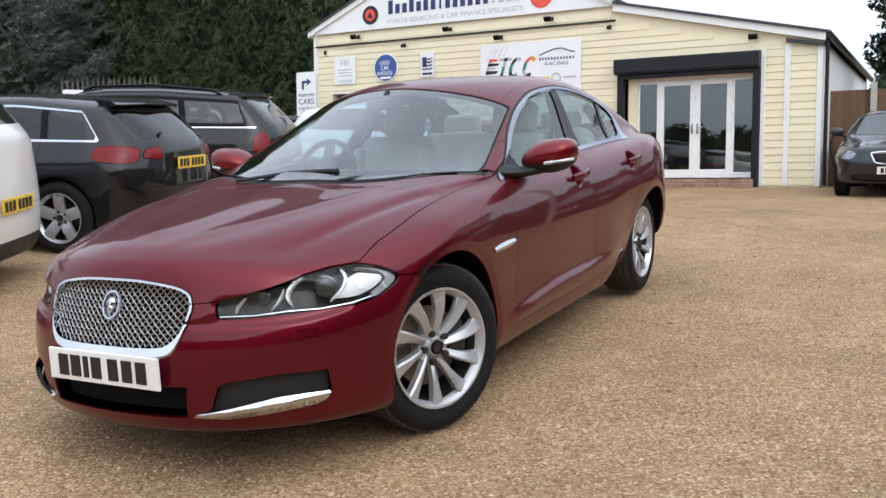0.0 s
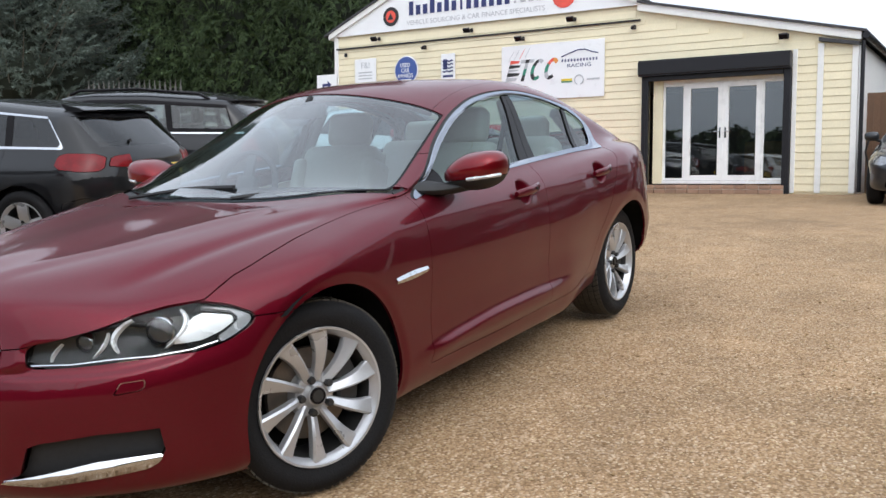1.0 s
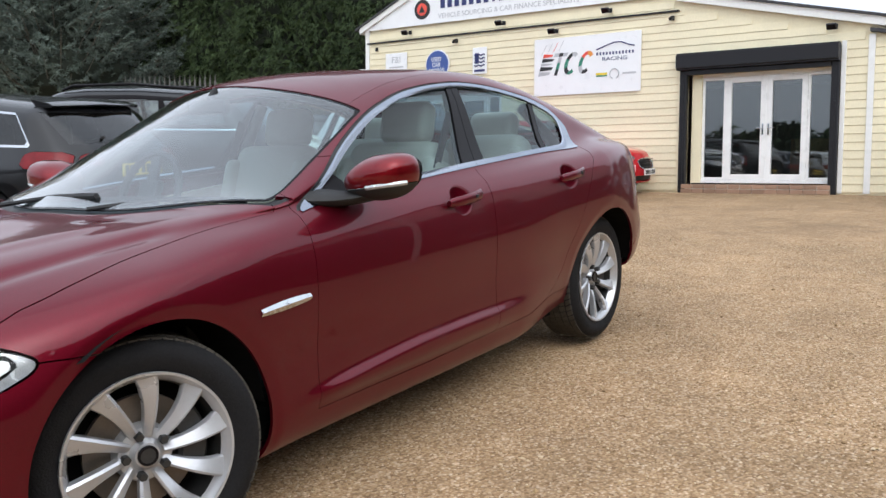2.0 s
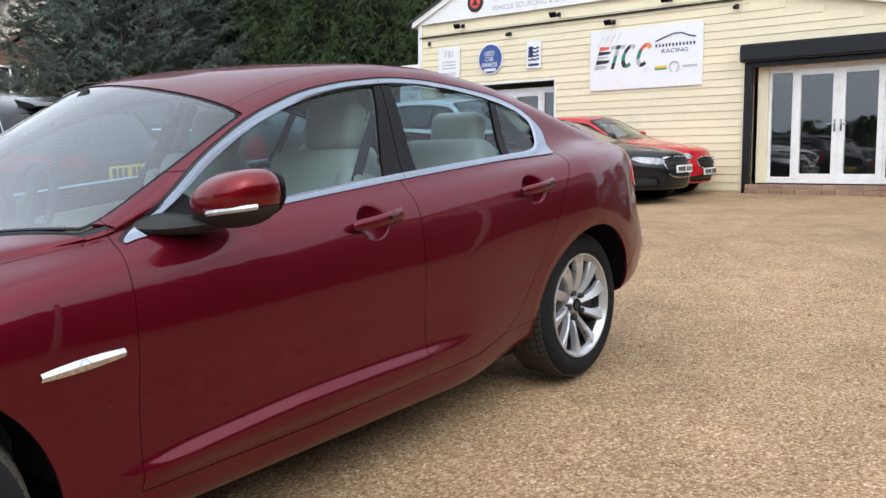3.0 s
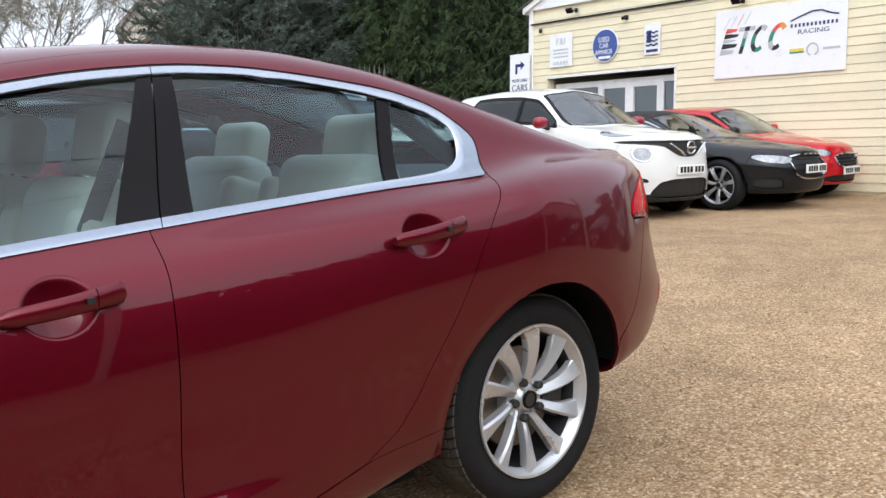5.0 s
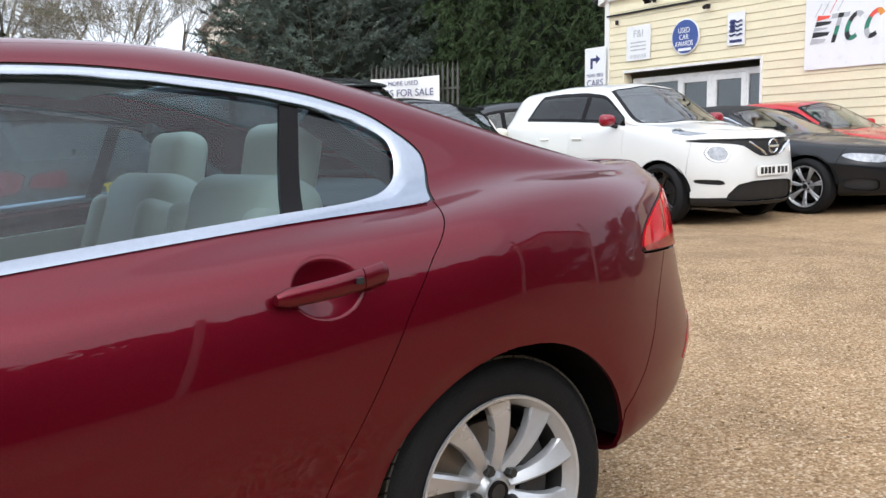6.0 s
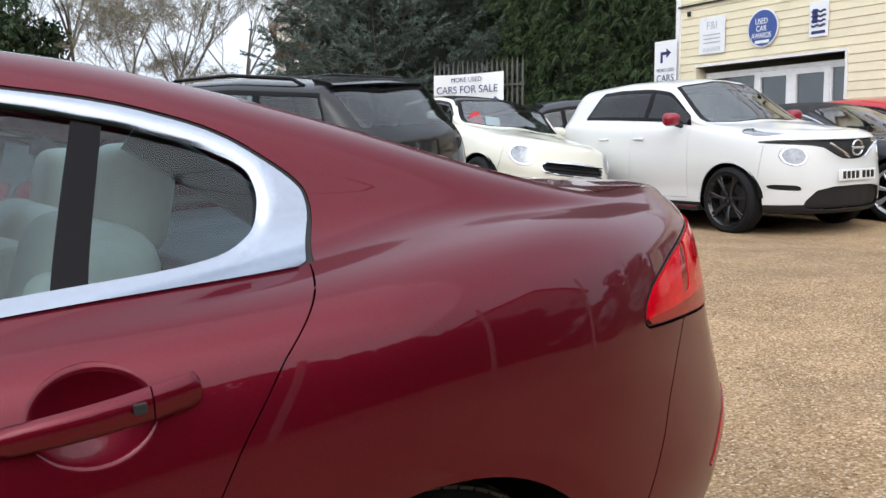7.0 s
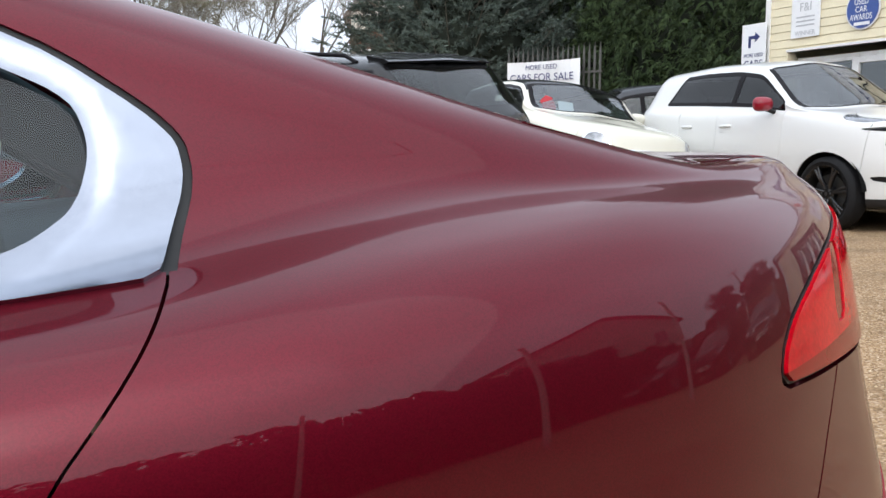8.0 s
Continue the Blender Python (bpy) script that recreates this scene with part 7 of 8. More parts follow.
def hedge(name, p0, p1, height, thick, label, dens=55, material="cypress", top_wave=1.2, length=.20, width=.020, trunk=True):
    """A tall clipped-free conifer screen: a belt of drooping sprays on stems, with lumps and hollows."""
    p0, p1 = np.array(p0, float), np.array(p1, float)
    d = p1 - p0
    run = np.linalg.norm(d)
    d /= run
    nrm = np.array([d[1], -d[0]])
    z0 = float(ground_z((p0[0] + p1[0]) / 2, (p0[1] + p1[1]) / 2)) - .2
    ob = thing(name, Matrix(), label, "hedge")
    n = int(dens * run * height)
    s = RNG.uniform(0, run, n)
    h = RNG.uniform(0, 1, n) ** .9
    bulge = np.array([.55 * noise.noise(Vector((a * .45, b * height * .4, 3))) + .3 * noise.noise(Vector((a * 1.3, b * height * .9, 9))) for a, b in zip(s, h)])
    top = height + top_wave * np.array([noise.noise(Vector((a * .35, 0, 1))) for a in s])
    z = z0 + h * top
    out = thick * .5 * (1 - .35 * h ** 3) + bulge * .8 - RNG.uniform(0, .45, n)
    sgn = np.where(RNG.uniform(0, 1, n) < .8, 1, -1)
    C = np.stack([p0[0] + d[0] * s + nrm[0] * out * sgn, p0[1] + d[1] * s + nrm[1] * out * sgn, z], 1)
    D = np.stack([nrm[0] * sgn, nrm[1] * sgn, np.full(n, .15)], 1)
    V, F = sprays(C, D, length, width, 13 if length < .3 else 9, droop=.45, spread=.55)
    leaves("foliage", V, F, M[material], ob)
    # dark inner mass of twigs
    k = int(n * .25)
    C2 = C[:k].copy()
    C2[:, 0] -= nrm[0] * sgn[:k] * .55
    C2[:, 1] -= nrm[1] * sgn[:k] * .55
    V, F = sprays(C2, D[:k], .34, .045, 7, droop=.4, spread=.9)
    leaves("inner_foliage", V, F, M[material], ob)
    # near-black sheet inside the screen, standing in for its inner shade
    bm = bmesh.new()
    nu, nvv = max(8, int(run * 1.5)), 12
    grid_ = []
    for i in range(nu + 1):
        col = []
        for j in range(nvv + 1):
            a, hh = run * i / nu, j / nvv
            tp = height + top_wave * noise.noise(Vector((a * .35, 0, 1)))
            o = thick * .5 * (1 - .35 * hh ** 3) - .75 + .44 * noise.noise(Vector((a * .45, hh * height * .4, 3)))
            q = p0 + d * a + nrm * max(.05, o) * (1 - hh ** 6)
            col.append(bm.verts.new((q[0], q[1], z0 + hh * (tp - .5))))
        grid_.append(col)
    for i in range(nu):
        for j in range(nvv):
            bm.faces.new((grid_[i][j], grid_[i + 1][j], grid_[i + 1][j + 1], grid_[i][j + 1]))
    part("heart_wood", bm, M["inner_shade"], ob, smooth=0)
    if trunk:
        t = 0.6
        while t < run:
            bm = bmesh.new()
            x, y = p0 + d * t
            tube(bm, [(x, y, z0 - .1), (x + .1, y, z0 + height * .5), (x, y + .1, z0 + height * .95)], .13, 7, r1=.02)
            part("trunk", bm, M["bark"], ob)
            t += 1.7
    return ob


def conifer(name, at, height, radius, label):
    """A broad spruce: trunk, whorls of limbs, and needle tufts hanging along each limb."""
    x0, y0 = at
    z0 = float(ground_z(x0, y0))
    ob = thing(name, Matrix.Translation((x0, y0, z0)), label, "tree")
    bm = bmesh.new()
    tube(bm, [(0, 0, -.2), (.08, .05, height * .35), (0, .1, height * .7), (.03, 0, height)], .26, 9, r1=.03)
    part("trunk", bm, M["bark"], ob, smooth=60)
    bm = bmesh.new()
    C, D = [], []
    for i in range(620):
        h = .12 + .87 * (i / 620) ** .95
        ang = i * 2.399 + RNG.uniform(-.3, .3)
        reach = radius * (1 - h) ** .72 * (1.15 if i % 3 else .72) * RNG.uniform(.75, 1.08) + .25
        dz = RNG.uniform(-.05, .28)
        pts = []
        for t in np.linspace(0, 1, 6):
            r = reach * t
            pts.append(Vector((math.cos(ang) * r, math.sin(ang) * r, h * height + dz * reach * t - .30 * reach * t * (1 - t) * 1.6 + .10 * reach * t ** 3)))
        tube(bm, pts, .035, 4, cap=False, r1=.008)
        for t in np.linspace(.26, 1, int(5 + reach * 5)):
            k = min(4, int(t * 5))
            p = pts[k].lerp(pts[k + 1], t * 5 - k)
            side = RNG.uniform(-1, 1) * .30 * reach * (1.05 - t) ** .6
            q = p + Vector((-math.sin(ang) * side, math.cos(ang) * side, RNG.uniform(-.10, .05)))
            C.append(q)
            D.append((math.cos(ang) * .8 - math.sin(ang) * np.sign(side) * .7, math.sin(ang) * .8 + math.cos(ang) * np.sign(side) * .7, .25))
    link_bm("limb_work", bm, M["bark"], ob)
    # near-black shell inside the crown, its depth of shade put into the colour
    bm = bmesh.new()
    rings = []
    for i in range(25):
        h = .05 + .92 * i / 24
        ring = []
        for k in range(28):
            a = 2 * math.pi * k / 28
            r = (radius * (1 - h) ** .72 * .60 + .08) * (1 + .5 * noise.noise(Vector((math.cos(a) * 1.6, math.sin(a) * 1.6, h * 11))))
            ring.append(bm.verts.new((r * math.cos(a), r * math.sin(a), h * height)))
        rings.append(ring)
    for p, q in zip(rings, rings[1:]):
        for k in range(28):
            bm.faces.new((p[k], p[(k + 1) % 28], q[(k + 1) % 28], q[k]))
    part("crown_heart", bm, M["inner_shade"], ob)
    # each twig end is a plume of short needles set along it
    C, D = np.repeat(np.array(C), 62, 0), np.array(D)
    D = np.repeat((D + RNG.normal(0, .25, D.shape)) / np.linalg.norm(D, axis=1, keepdims=True), 62, 0)
    C = C + D * RNG.uniform(0, .46, (len(C), 1))
    V, F = sprays(C, D, .125, .0135, 1, droop=.05, spread=.55, up=.05)
    leaves("crown", V, F, M["cedar"], ob, "blue-green needle sprays in layers")
    return ob


def bare_tree(name, at, height, label, seed, spread=.5, haze=False, levels=6, bark="bark_pale", z=None):
    """A leafless tree: forking, tapering limbs down to fine twigs, some with a haze of buds."""
    rnd = random.Random(seed)
    x0, y0 = at
    z0 = float(ground_z(x0, y0)) if z is None else z
    ob = thing(name, Matrix.Translation((x0, y0, z0)), label, "tree")
    trunk, twigs = bmesh.new(), bmesh.new()
    tips = []
    def grow(p, d, length, r, lv):
        pts = [p]
        q, dd = p, d
        for i in range(3):
            dd = (dd + Vector((rnd.uniform(-1, 1), rnd.uniform(-1, 1), rnd.uniform(-.4, .6))) * .16).normalized()
            q = q + dd * length / 3
            pts.append(q)
        tube(trunk if lv < 2 else twigs, pts, r, 7 if lv < 2 else 3, cap=False, r1=r * .6)
        if lv >= levels:
            tips.append(q)
            return
        for k in range(rnd.choice((3, 3, 4)) if lv else 5):
            t = rnd.uniform(.35, 1.0)
            i = min(2, int(t * 3))
            b = pts[i].lerp(pts[i + 1], t * 3 - i)
            a = rnd.uniform(0, 6.283)
            nd = (dd * rnd.uniform(.7, 1.2) + Vector((math.cos(a), math.sin(a), rnd.uniform(-.1, .5))) * spread * rnd.uniform(.8, 1.5)).normalized()
            grow(b, nd, length * rnd.uniform(.50, .72), max(.0030, r * .55), lv + 1)
    grow(Vector((0, 0, -.2)), Vector((0, 0, 1)), height * .40, height * .0066, 0)
    part("trunk", trunk, M["bark"], ob, smooth=60)
    part("twig_work", twigs, M[bark], ob, "fine bare twigs")
    if haze and tips:
        C = np.array([tuple(t) for t in tips])
        V, F = sprays(C, np.tile((0, 0, 1.0), (len(C), 1)), .15, .008, 4, spread=1.0)
        leaves("bud_haze", V, F, M["twig_haze"], ob)
    return ob


def ivy_tree(name, at, height, radius, label, seed=3, material="ivy"):
    x0, y0 = at
    z0 = float(ground_z(x0, y0))
    ob = thing(name, Matrix.Translation((x0, y0, z0)), label, "tree")
    rnd = random.Random(seed)
    bm = bmesh.new()
    tube(bm, [(0, 0, -.2), (.1, 0, height * .4), (0, .1, height * .8)], .22, 8, r1=.06)
    blobs = []
    for i in range(26):
        h = rnd.uniform(.22, .95)
        a = rnd.uniform(0, 6.283)
        r = radius * rnd.uniform(.2, .9) * (1 - abs(h - .55) * .9)
        p = Vector((math.cos(a) * r, math.sin(a) * r, h * height))
        tube(bm, [(0, 0, h * height * .8), p], .05, 5, r1=.015)
        blobs.append((p, radius * rnd.uniform(.22, .42)))
    part("trunk", bm, M["bark"], ob, smooth=60)
    C = []
    for p, r in blobs:
        v = RNG.normal(0, 1, (420, 3))
        v /= np.linalg.norm(v, axis=1, keepdims=True)
        C.append(np.array(p) + v * r * RNG.uniform(.55, 1.08, (420, 1)) * np.array([1, 1, .85]))
    C = np.concatenate(C)
    D = RNG.normal(0, 1, C.shape)
    V, F = sprays(C, D, .13, .05, 2, droop=.3)
    leaves("crown", V, F, M[material], ob)
    return ob


hedge("conifer_hedge", (18.9, 11.6), (17.6, 19.0), 11.0, 3.0, "tall dark green conifer hedge behind the parked cars", dens=170, length=.15, width=.011, trunk=False)
conifer("blue_spruce", (15.4, 23.2), 14.0, 3.5, "broad blue-green spruce with layered drooping limbs")
hedge("dark_hedge", (20.2, 18.5), (18.4, 25.5), 13.0, 3.2, "dark shaded conifers behind the spruce", dens=90, length=.17, width=.013, trunk=False)
bare_tree("bare_tree", (6.7, 24.2), 10.5, "leafless tree with fine upright twigs and buds", 11, .48, True)
bare_tree("bare_tree", (9.2, 24.4), 10.0, "leafless tree with fine twigs", 5, .42, True)
bare_tree("bare_tree", (13.6, 30.0), 11.0, "pale leafless tree behind the spruce", 8, .5)
bare_tree("bare_tree", (5.9, 23.0), 9.0, "slender leafless tree with forking limbs", 21, .4)
bare_tree("bare_tree", (-1.0, 33), 11, "leafless tree far behind the row", 23, .45, True)
ivy_tree("ivy_tree", (4.2, 22.6), 8.2, 2.0, "tree clad in dark ivy")
bare_tree("bare_tree", (8.2, 23.2), 7.5, "bushy leafless tree with olive buds", 31, .62, True)
bare_tree("bare_tree", (9.4, 23.0), 7.0, "bushy leafless tree with olive buds", 33, .62, True)
ivy_tree("bushy_tree", (19.0, -2.6), 4.2, 1.7, "dark green bush beyond the fence", 13)
ivy_tree("bushy_tree", (20.5, -6.0), 4.4, 2.2, "dark green bush beyond the fence", 14)


def side_fence():
    """Brown board fence with a concrete post, running on from the showroom's corner."""
    ob = thing("board_fence", WALL @ Matrix.Translation((-1.0, -1.3, -.02)), "brown feather-edge board fence with concrete posts", "fence")
    x = 0.55
    i = 0
    while x > -7.5:
        bm = bmesh.new()
        box(bm, (.140, .018, 1.70), (x - .06, .012 * (i % 2), 1.00), bevel=.003, seg=1)
        part("board", bm, M["fence"], ob)
        x -= .128
        i += 1
    for px in (-.62, -2.45, -4.3, -6.1):
        bm = bmesh.new()
        box(bm, (.11, .11, 2.0), (px, .07, .98), bevel=.012)
        part("post", bm, M["concrete"], ob, "weathered concrete post")
    bm = bmesh.new()
    box(bm, (8.1, .04, .20), (-3.5, 0, .07))
    part("gravel_board", bm, M["fence"], ob)


side_fence()


def spiked_fence():
    ob = thing("spiked_fence", Matrix.Translation((15.95, 17.1, 0)) @ Matrix.Rotation(radians(112), 4, 'Z'), "dark steel palisade fence with pointed tops behind the banner", "fence")
    z0 = .75
    for i in range(-2, 17):
        bm = bmesh.new()
        x = i * .155
        prism(bm, [(x - .030, z0), (x - .030, z0 + 2.86), (x, z0 + 3.12), (x + .030, z0 + 2.86), (x + .030, z0)], -.012, .012)
        part("pale", bm, M["steel"], ob)
    for z in (z0 + .4, z0 + 2.4):
        bm = bmesh.new()
        box(bm, (2.95, .04, .05), (1.09, .03, z))
        part("rail", bm, M["steel"], ob)


spiked_fence()


def house(name, at, turn, size, label, wall="render_wall", roof_h=2.6, chim=True):
    """A plain two-storey house: walls with real window openings' frames and panes, pitched roof and chimney."""
    L, D, H = size
    z0 = float(ground_z(at[0], at[1])) - .1
    ob = thing(name, Matrix.Translation((at[0], at[1], z0)) @ Matrix.Rotation(radians(turn), 4, 'Z'), label, "house")
    bm = bmesh.new()
    box(bm, (L, D, H), (0, 0, H / 2))
    part("wall", bm, M[wall], ob)
    bm = bmesh.new()
    prism(bm, [(-L / 2, H), (0, H + roof_h - .2), (L / 2, H)], -D / 2, D / 2)
    part("gable", bm, M[wall], ob)
    for s in (-1, 1):
        bm = bmesh.new()
        prism(bm, [(s * (L / 2 + .35), H - .18), (0, H + roof_h), (0, H + roof_h + .16), (s * (L / 2 + .35), H - .02)], -D / 2 - .3, D / 2 + .3)
        part("roof", bm, M["tile"], ob)
    if chim:
        bm = bmesh.new()
        box(bm, (.6, .9, 1.9), (L * .22, 0, H + roof_h * .72), bevel=.03)
        ch = part("chimney", bm, M["brick"], ob)
        bm = bmesh.new()
        tube(bm, [(L * .22, .2, H + roof_h * .72 + .9), (L * .22, .2, H + roof_h * .72 + 1.3)], .12, 8)
        part("chimney_pot", bm, M["brick"], ch)
    for sy in (-1, 1):
        for z in (1.5, 4.2):
            if z > H - .8:
                continue
            for x in (-L * .28, L * .28):
                bm = bmesh.new()
                box(bm, (1.3, .10, 1.2), (x, sy * (D / 2 + .02), z), bevel=.01)
                wn_ = part("window", bm, M["upvc"], ob, "white framed window")
                for dx in (-.31, .31):
                    bm = bmesh.new()
                    box(bm, (.52, .03, 1.02), (x + dx, sy * (D / 2 + .07), z))
                    part("pane", bm, M["glass_dark"], wn_)
    return ob


house("brick_house", (19.5, 37.4), -24, (3.0, 5, 5.2), "brown brick house end with a tiled roof behind the spruce", "brick_dull", 1.1, False)
house("gabled_house", (24.0, 40.5), -24, (9.5, 9, 6.6), "white gabled house with a tiled roof behind the spruce", roof_h=6.0, chim=False)
# across the road: these show in the polished side of the saloon
house("rendered_house", (19.0, -16.0), 8, (10.5, 8, 5.4), "pale rendered house across the road", roof_h=3.0)
house("rendered_house", (-14, -27), -5, (9, 8, 4.8), "pale rendered house across the road", roof_h=2.8)
hedge("roadside_hedge", (12.5, -8.8), (-26, -9.4), 4.3, 1.8, "tall dark roadside hedge beside the yard", dens=34, top_wave=.8, length=.4, width=.10, trunk=False)
hedge("low_hedge", (36, -8.4), (12.8, -8.8), 2.3, 1.3, "lower dark hedge in front of the pale house", dens=26, top_wave=.5, length=.4, width=.12, trunk=False)
hedge("end_hedge", (-26, -18), (-30, 22), 4.5, 2.0, "dark hedge closing the yard", dens=9, top_wave=1.0, length=.6, width=.16, trunk=False)
hedge("far_hedge", (-30, 36), (12, 40), 2.6, 2.0, "hedge behind the car row", dens=12, length=.5, width=.13, trunk=False)
for x, y in ((3.7, -6.9), (7.3, -5.4), (9.6, -4.2)):
    z = float(ground_z(x, y))
    post = thing("lamp_post", Matrix.Translation((x, y, z)), "slim pale steel post at the edge of the yard", "post", "posts along the yard")
    bm = bmesh.new()
    tube(bm, [(0, 0, -.1), (0, 0, 3.3)], .055, 10, r1=.045)
    part("pole", bm, M["pale_steel"], post, smooth=50)
    bm = bmesh.new()
    revolve(bm, [(0, -3.34), (.05, -3.34), (.06, -3.31), (.06, -3.29)], 12, Matrix.Rotation(radians(-90), 4, 'X'))
    part("post_cap", bm, M["pale_steel"], post, smooth=40)


def overhead_line():
    """Two wooden poles carrying three sagging wires along the road."""
    ends = []
    for x, y in ((-24.0, -7.2), (38.0, -7.6)):
        z = float(ground_z(x, y))
        ob = thing("utility_pole", Matrix.Translation((x, y, z)), "weathered wooden pole carrying overhead wires", "pole", "overhead poles")
        bm = bmesh.new()
        tube(bm, [(0, 0, -.3), (0, 0, 11.4)], .15, 10, r1=.10)
        part("pole", bm, M["bark"], ob, smooth=50)
        bm = bmesh.new()
        box(bm, (.10, 1.8, .12), (0, 0, 11.0), bevel=.01)
        part("cross_arm", bm, M["bark"], ob)
        ends.append((x, y, z))
    for dy, h in ((-.8, 11.1), (.8, 11.1), (0, 8.2)):
        bm = bmesh.new()
        (x0, y0, z0), (x1, y1, z1) = ends
        tube(bm, [(x0 + (x1 - x0) * t, y0 + (y1 - y0) * t + dy, z0 + (z1 - z0) * t + h - 1.1 * 4 * t * (1 - t)) for t in np.linspace(0, 1, 40)], .014, 5)
        tagged(link_bm("overhead_wire", bm, M["black"]), "black overhead wire sagging between wooden poles", "wire", "overhead wires")


overhead_line()


# ---- signs and fittings on the showroom ----
def flat(parent, name, a, z, w, h, d, material, label="", th=.012, bevel=.002):
    bm = bmesh.new()
    box(bm, (w, th, h), (a, d + th / 2, z), bevel=bevel, seg=1)
    return part(name, bm, material, parent, label)


def disc(parent, name, a, z, r, d, material, label="", th=.01):
    bm = bmesh.new()
    revolve(bm, [(0, d + th), (r - .002, d + th), (r, d + th - .002), (r, d)], 40, Matrix.Translation((a, 0, z)))
    bmesh.ops.recalc_face_normals(bm, faces=bm.faces[:])
    return part(name, bm, material, parent, label)


def words(parent, text, a, z, size, d, material, width=None):
    """Lettering that faces out of the wall; a grows to the reader's left."""
    m = Matrix.Translation((a, d, z)) @ Matrix.Rotation(radians(180), 4, 'Z') @ Matrix.Rotation(radians(90), 4, 'X')
    return text_part(text, size, m, material, parent, width=width)


F0 = 0.03
gable_sign = thing("gable_sign", WALL, "white gable sign with navy bars and grey tagline", "sign")
GS = .058
# large brand line drawn as plain navy bars
for i in range(18):
    tall = i in (0, 3, 5, 10)
    slim = i in (7, 14)
    h = .05 if i == 14 else .30 if tall else .21
    flat(gable_sign, "name_bar", 8.42 - i * .188, 3.93 + h / 2, .05 if slim else .115, h, GS, M["grey_print"] if i >= 14 else M["navy"])
words(gable_sign, "VEHICLE SOURCING & CAR FINANCE SPECIALISTS", 6.82, 3.76, .15, GS, M["grey_print"], width=3.45)
disc(gable_sign, "round_badge", 8.98, 3.95, .215, GS, M["black_print"], "black and red round badge")
disc(gable_sign, "badge_centre", 8.98, 3.95, .135, GS + .010, M["red_print"])
bm = bmesh.new()
prism(bm, [(8.90, 3.88), (9.06, 3.88), (8.98, 4.03)], GS + .020, GS + .026)
part("badge_mark", bm, M["black_print"], gable_sign)
disc(gable_sign, "red_disc", 4.67, 3.98, .26, GS, M["red_print"], "round red emblem")
flat(gable_sign, "emblem_bar", 4.67, 4.0, .30, .07, GS + .012, M["sign_white"])

ban = thing("banner", WALL, "white racing banner with slanted coloured stripes on the boards", "banner")
flat(ban, "sheet", 4.95, 2.475, 2.33, 1.14, F0, M["sign_white"], "white printed sheet")
B1 = F0 + .0145
def slant(a, z, w, h, mat_, lean=.22):
    bm = bmesh.new()
    prism(bm, [(a, z), (a - w, z), (a - w - lean * h, z + h), (a - lean * h, z + h)], B1, B1 + .003)
    part("stripe", bm, M[mat_], ban)
# the emblem: a notched block, a topped stem and two open hoops, leaning, each cut into coloured slices
def slice_(poly, mat_):
    """A flat slice; points are across (to the reader's right) and up, from the emblem's foot."""
    bm = bmesh.new()
    prism(bm, [(6.02 - x - .30 * z, 2.30 + z) for x, z in poly], B1, B1 + .003)
    part("emblem_slice", bm, M[mat_], ban)


def hoop(x0, w, h, a0, a1, thick, mats):
    n = len(mats)
    for k in range(n):
        pts = []
        for side_ in (0, 1):
            for j in range(4):
                t = a0 + (a1 - a0) * (k + (j / 3 if side_ == 0 else 1 - j / 3)) / n
                rw, rh = (w / 2, h / 2) if side_ == 0 else (w / 2 - thick, h / 2 - thick)
                pts.append((x0 + w / 2 + rw * math.cos(t), h / 2 + rh * math.sin(t)))
        slice_(pts, mats[k])


for z0, z1, x1, c in ((0, .09, .24, "grey_print"), (.10, .19, .27, "black_print"), (.20, .26, .22, "grey_print"), (.27, .35, .25, "black_print"), (.36, .44, .20, "red_print")):
    slice_([(.00, z0), (x1, z0 + .02), (x1 + .02, z1 - .02), (.00, z1)], c)
for x0, x1, c in ((.25, .36, "grey_print"), (.36, .45, "black_print"), (.45, .55, "grey_print")):
    slice_([(x0, .37), (x1, .37), (x1, .44), (x0, .44)], c)
for z0, z1, c in ((0, .12, "black_print"), (.12, .25, "green_print"), (.25, .37, "grey_print")):
    slice_([(.365, z0), (.435, z0), (.435, z1), (.365, z1)], c)
hoop(.54, .30, .44, .9, 5.4, .075, ["grey_print", "black_print", "green_print", "black_print", "green_print"])
hoop(.86, .30, .44, .7, 5.4, .075, ["orange_print", "red_print", "green_print", "grey_print", "black_print"])
for j in range(4):
    slant(5.95 - j * .13, 2.72 + .02 * j, .010, .20, "red_print" if j == 2 else "grey_print", .6)
bm = bmesh.new()
tube(bm, [(4.72, B1 + .002, 2.74), (4.55, B1 + .002, 2.80), (4.35, B1 + .002, 2.86), (4.2, B1 + .002, 2.86), (4.05, B1 + .002, 2.80), (3.92, B1 + .002, 2.77)], .012, 5)
part("car_outline", bm, M["navy"], ban)
for i in range(12):
    flat(ban, "name_bar", 4.70 - i * .068, 2.66, .034, .055, B1, M["navy"], th=.003, bevel=0)
words(ban, "RACING", 4.33, 2.55, .10, B1, M["navy"], width=.52)
flat(ban, "yellow_mark", 4.60, 2.27, .24, .045, B1, M["yellow_print"], th=.003, bevel=0)
flat(ban, "green_mark", 4.60, 2.232, .24, .025, B1, M["green_print"], th=.003, bevel=0)
bm = bmesh.new()
tube(bm, [(4.33 + .095 * math.cos(a), B1 + .002, 2.26 + .095 * math.sin(a)) for a in np.linspace(-1.2, 4.3, 18)], .012, 5)
part("laurel_mark", bm, M["grey_print"], ban)
flat(ban, "word_bar", 4.02, 2.26, .28, .035, B1, M["grey_print"], th=.003, bevel=0)

fi = thing("award_plaque", WALL, "pale square award plaque on the boards", "plaque", "award plaques")
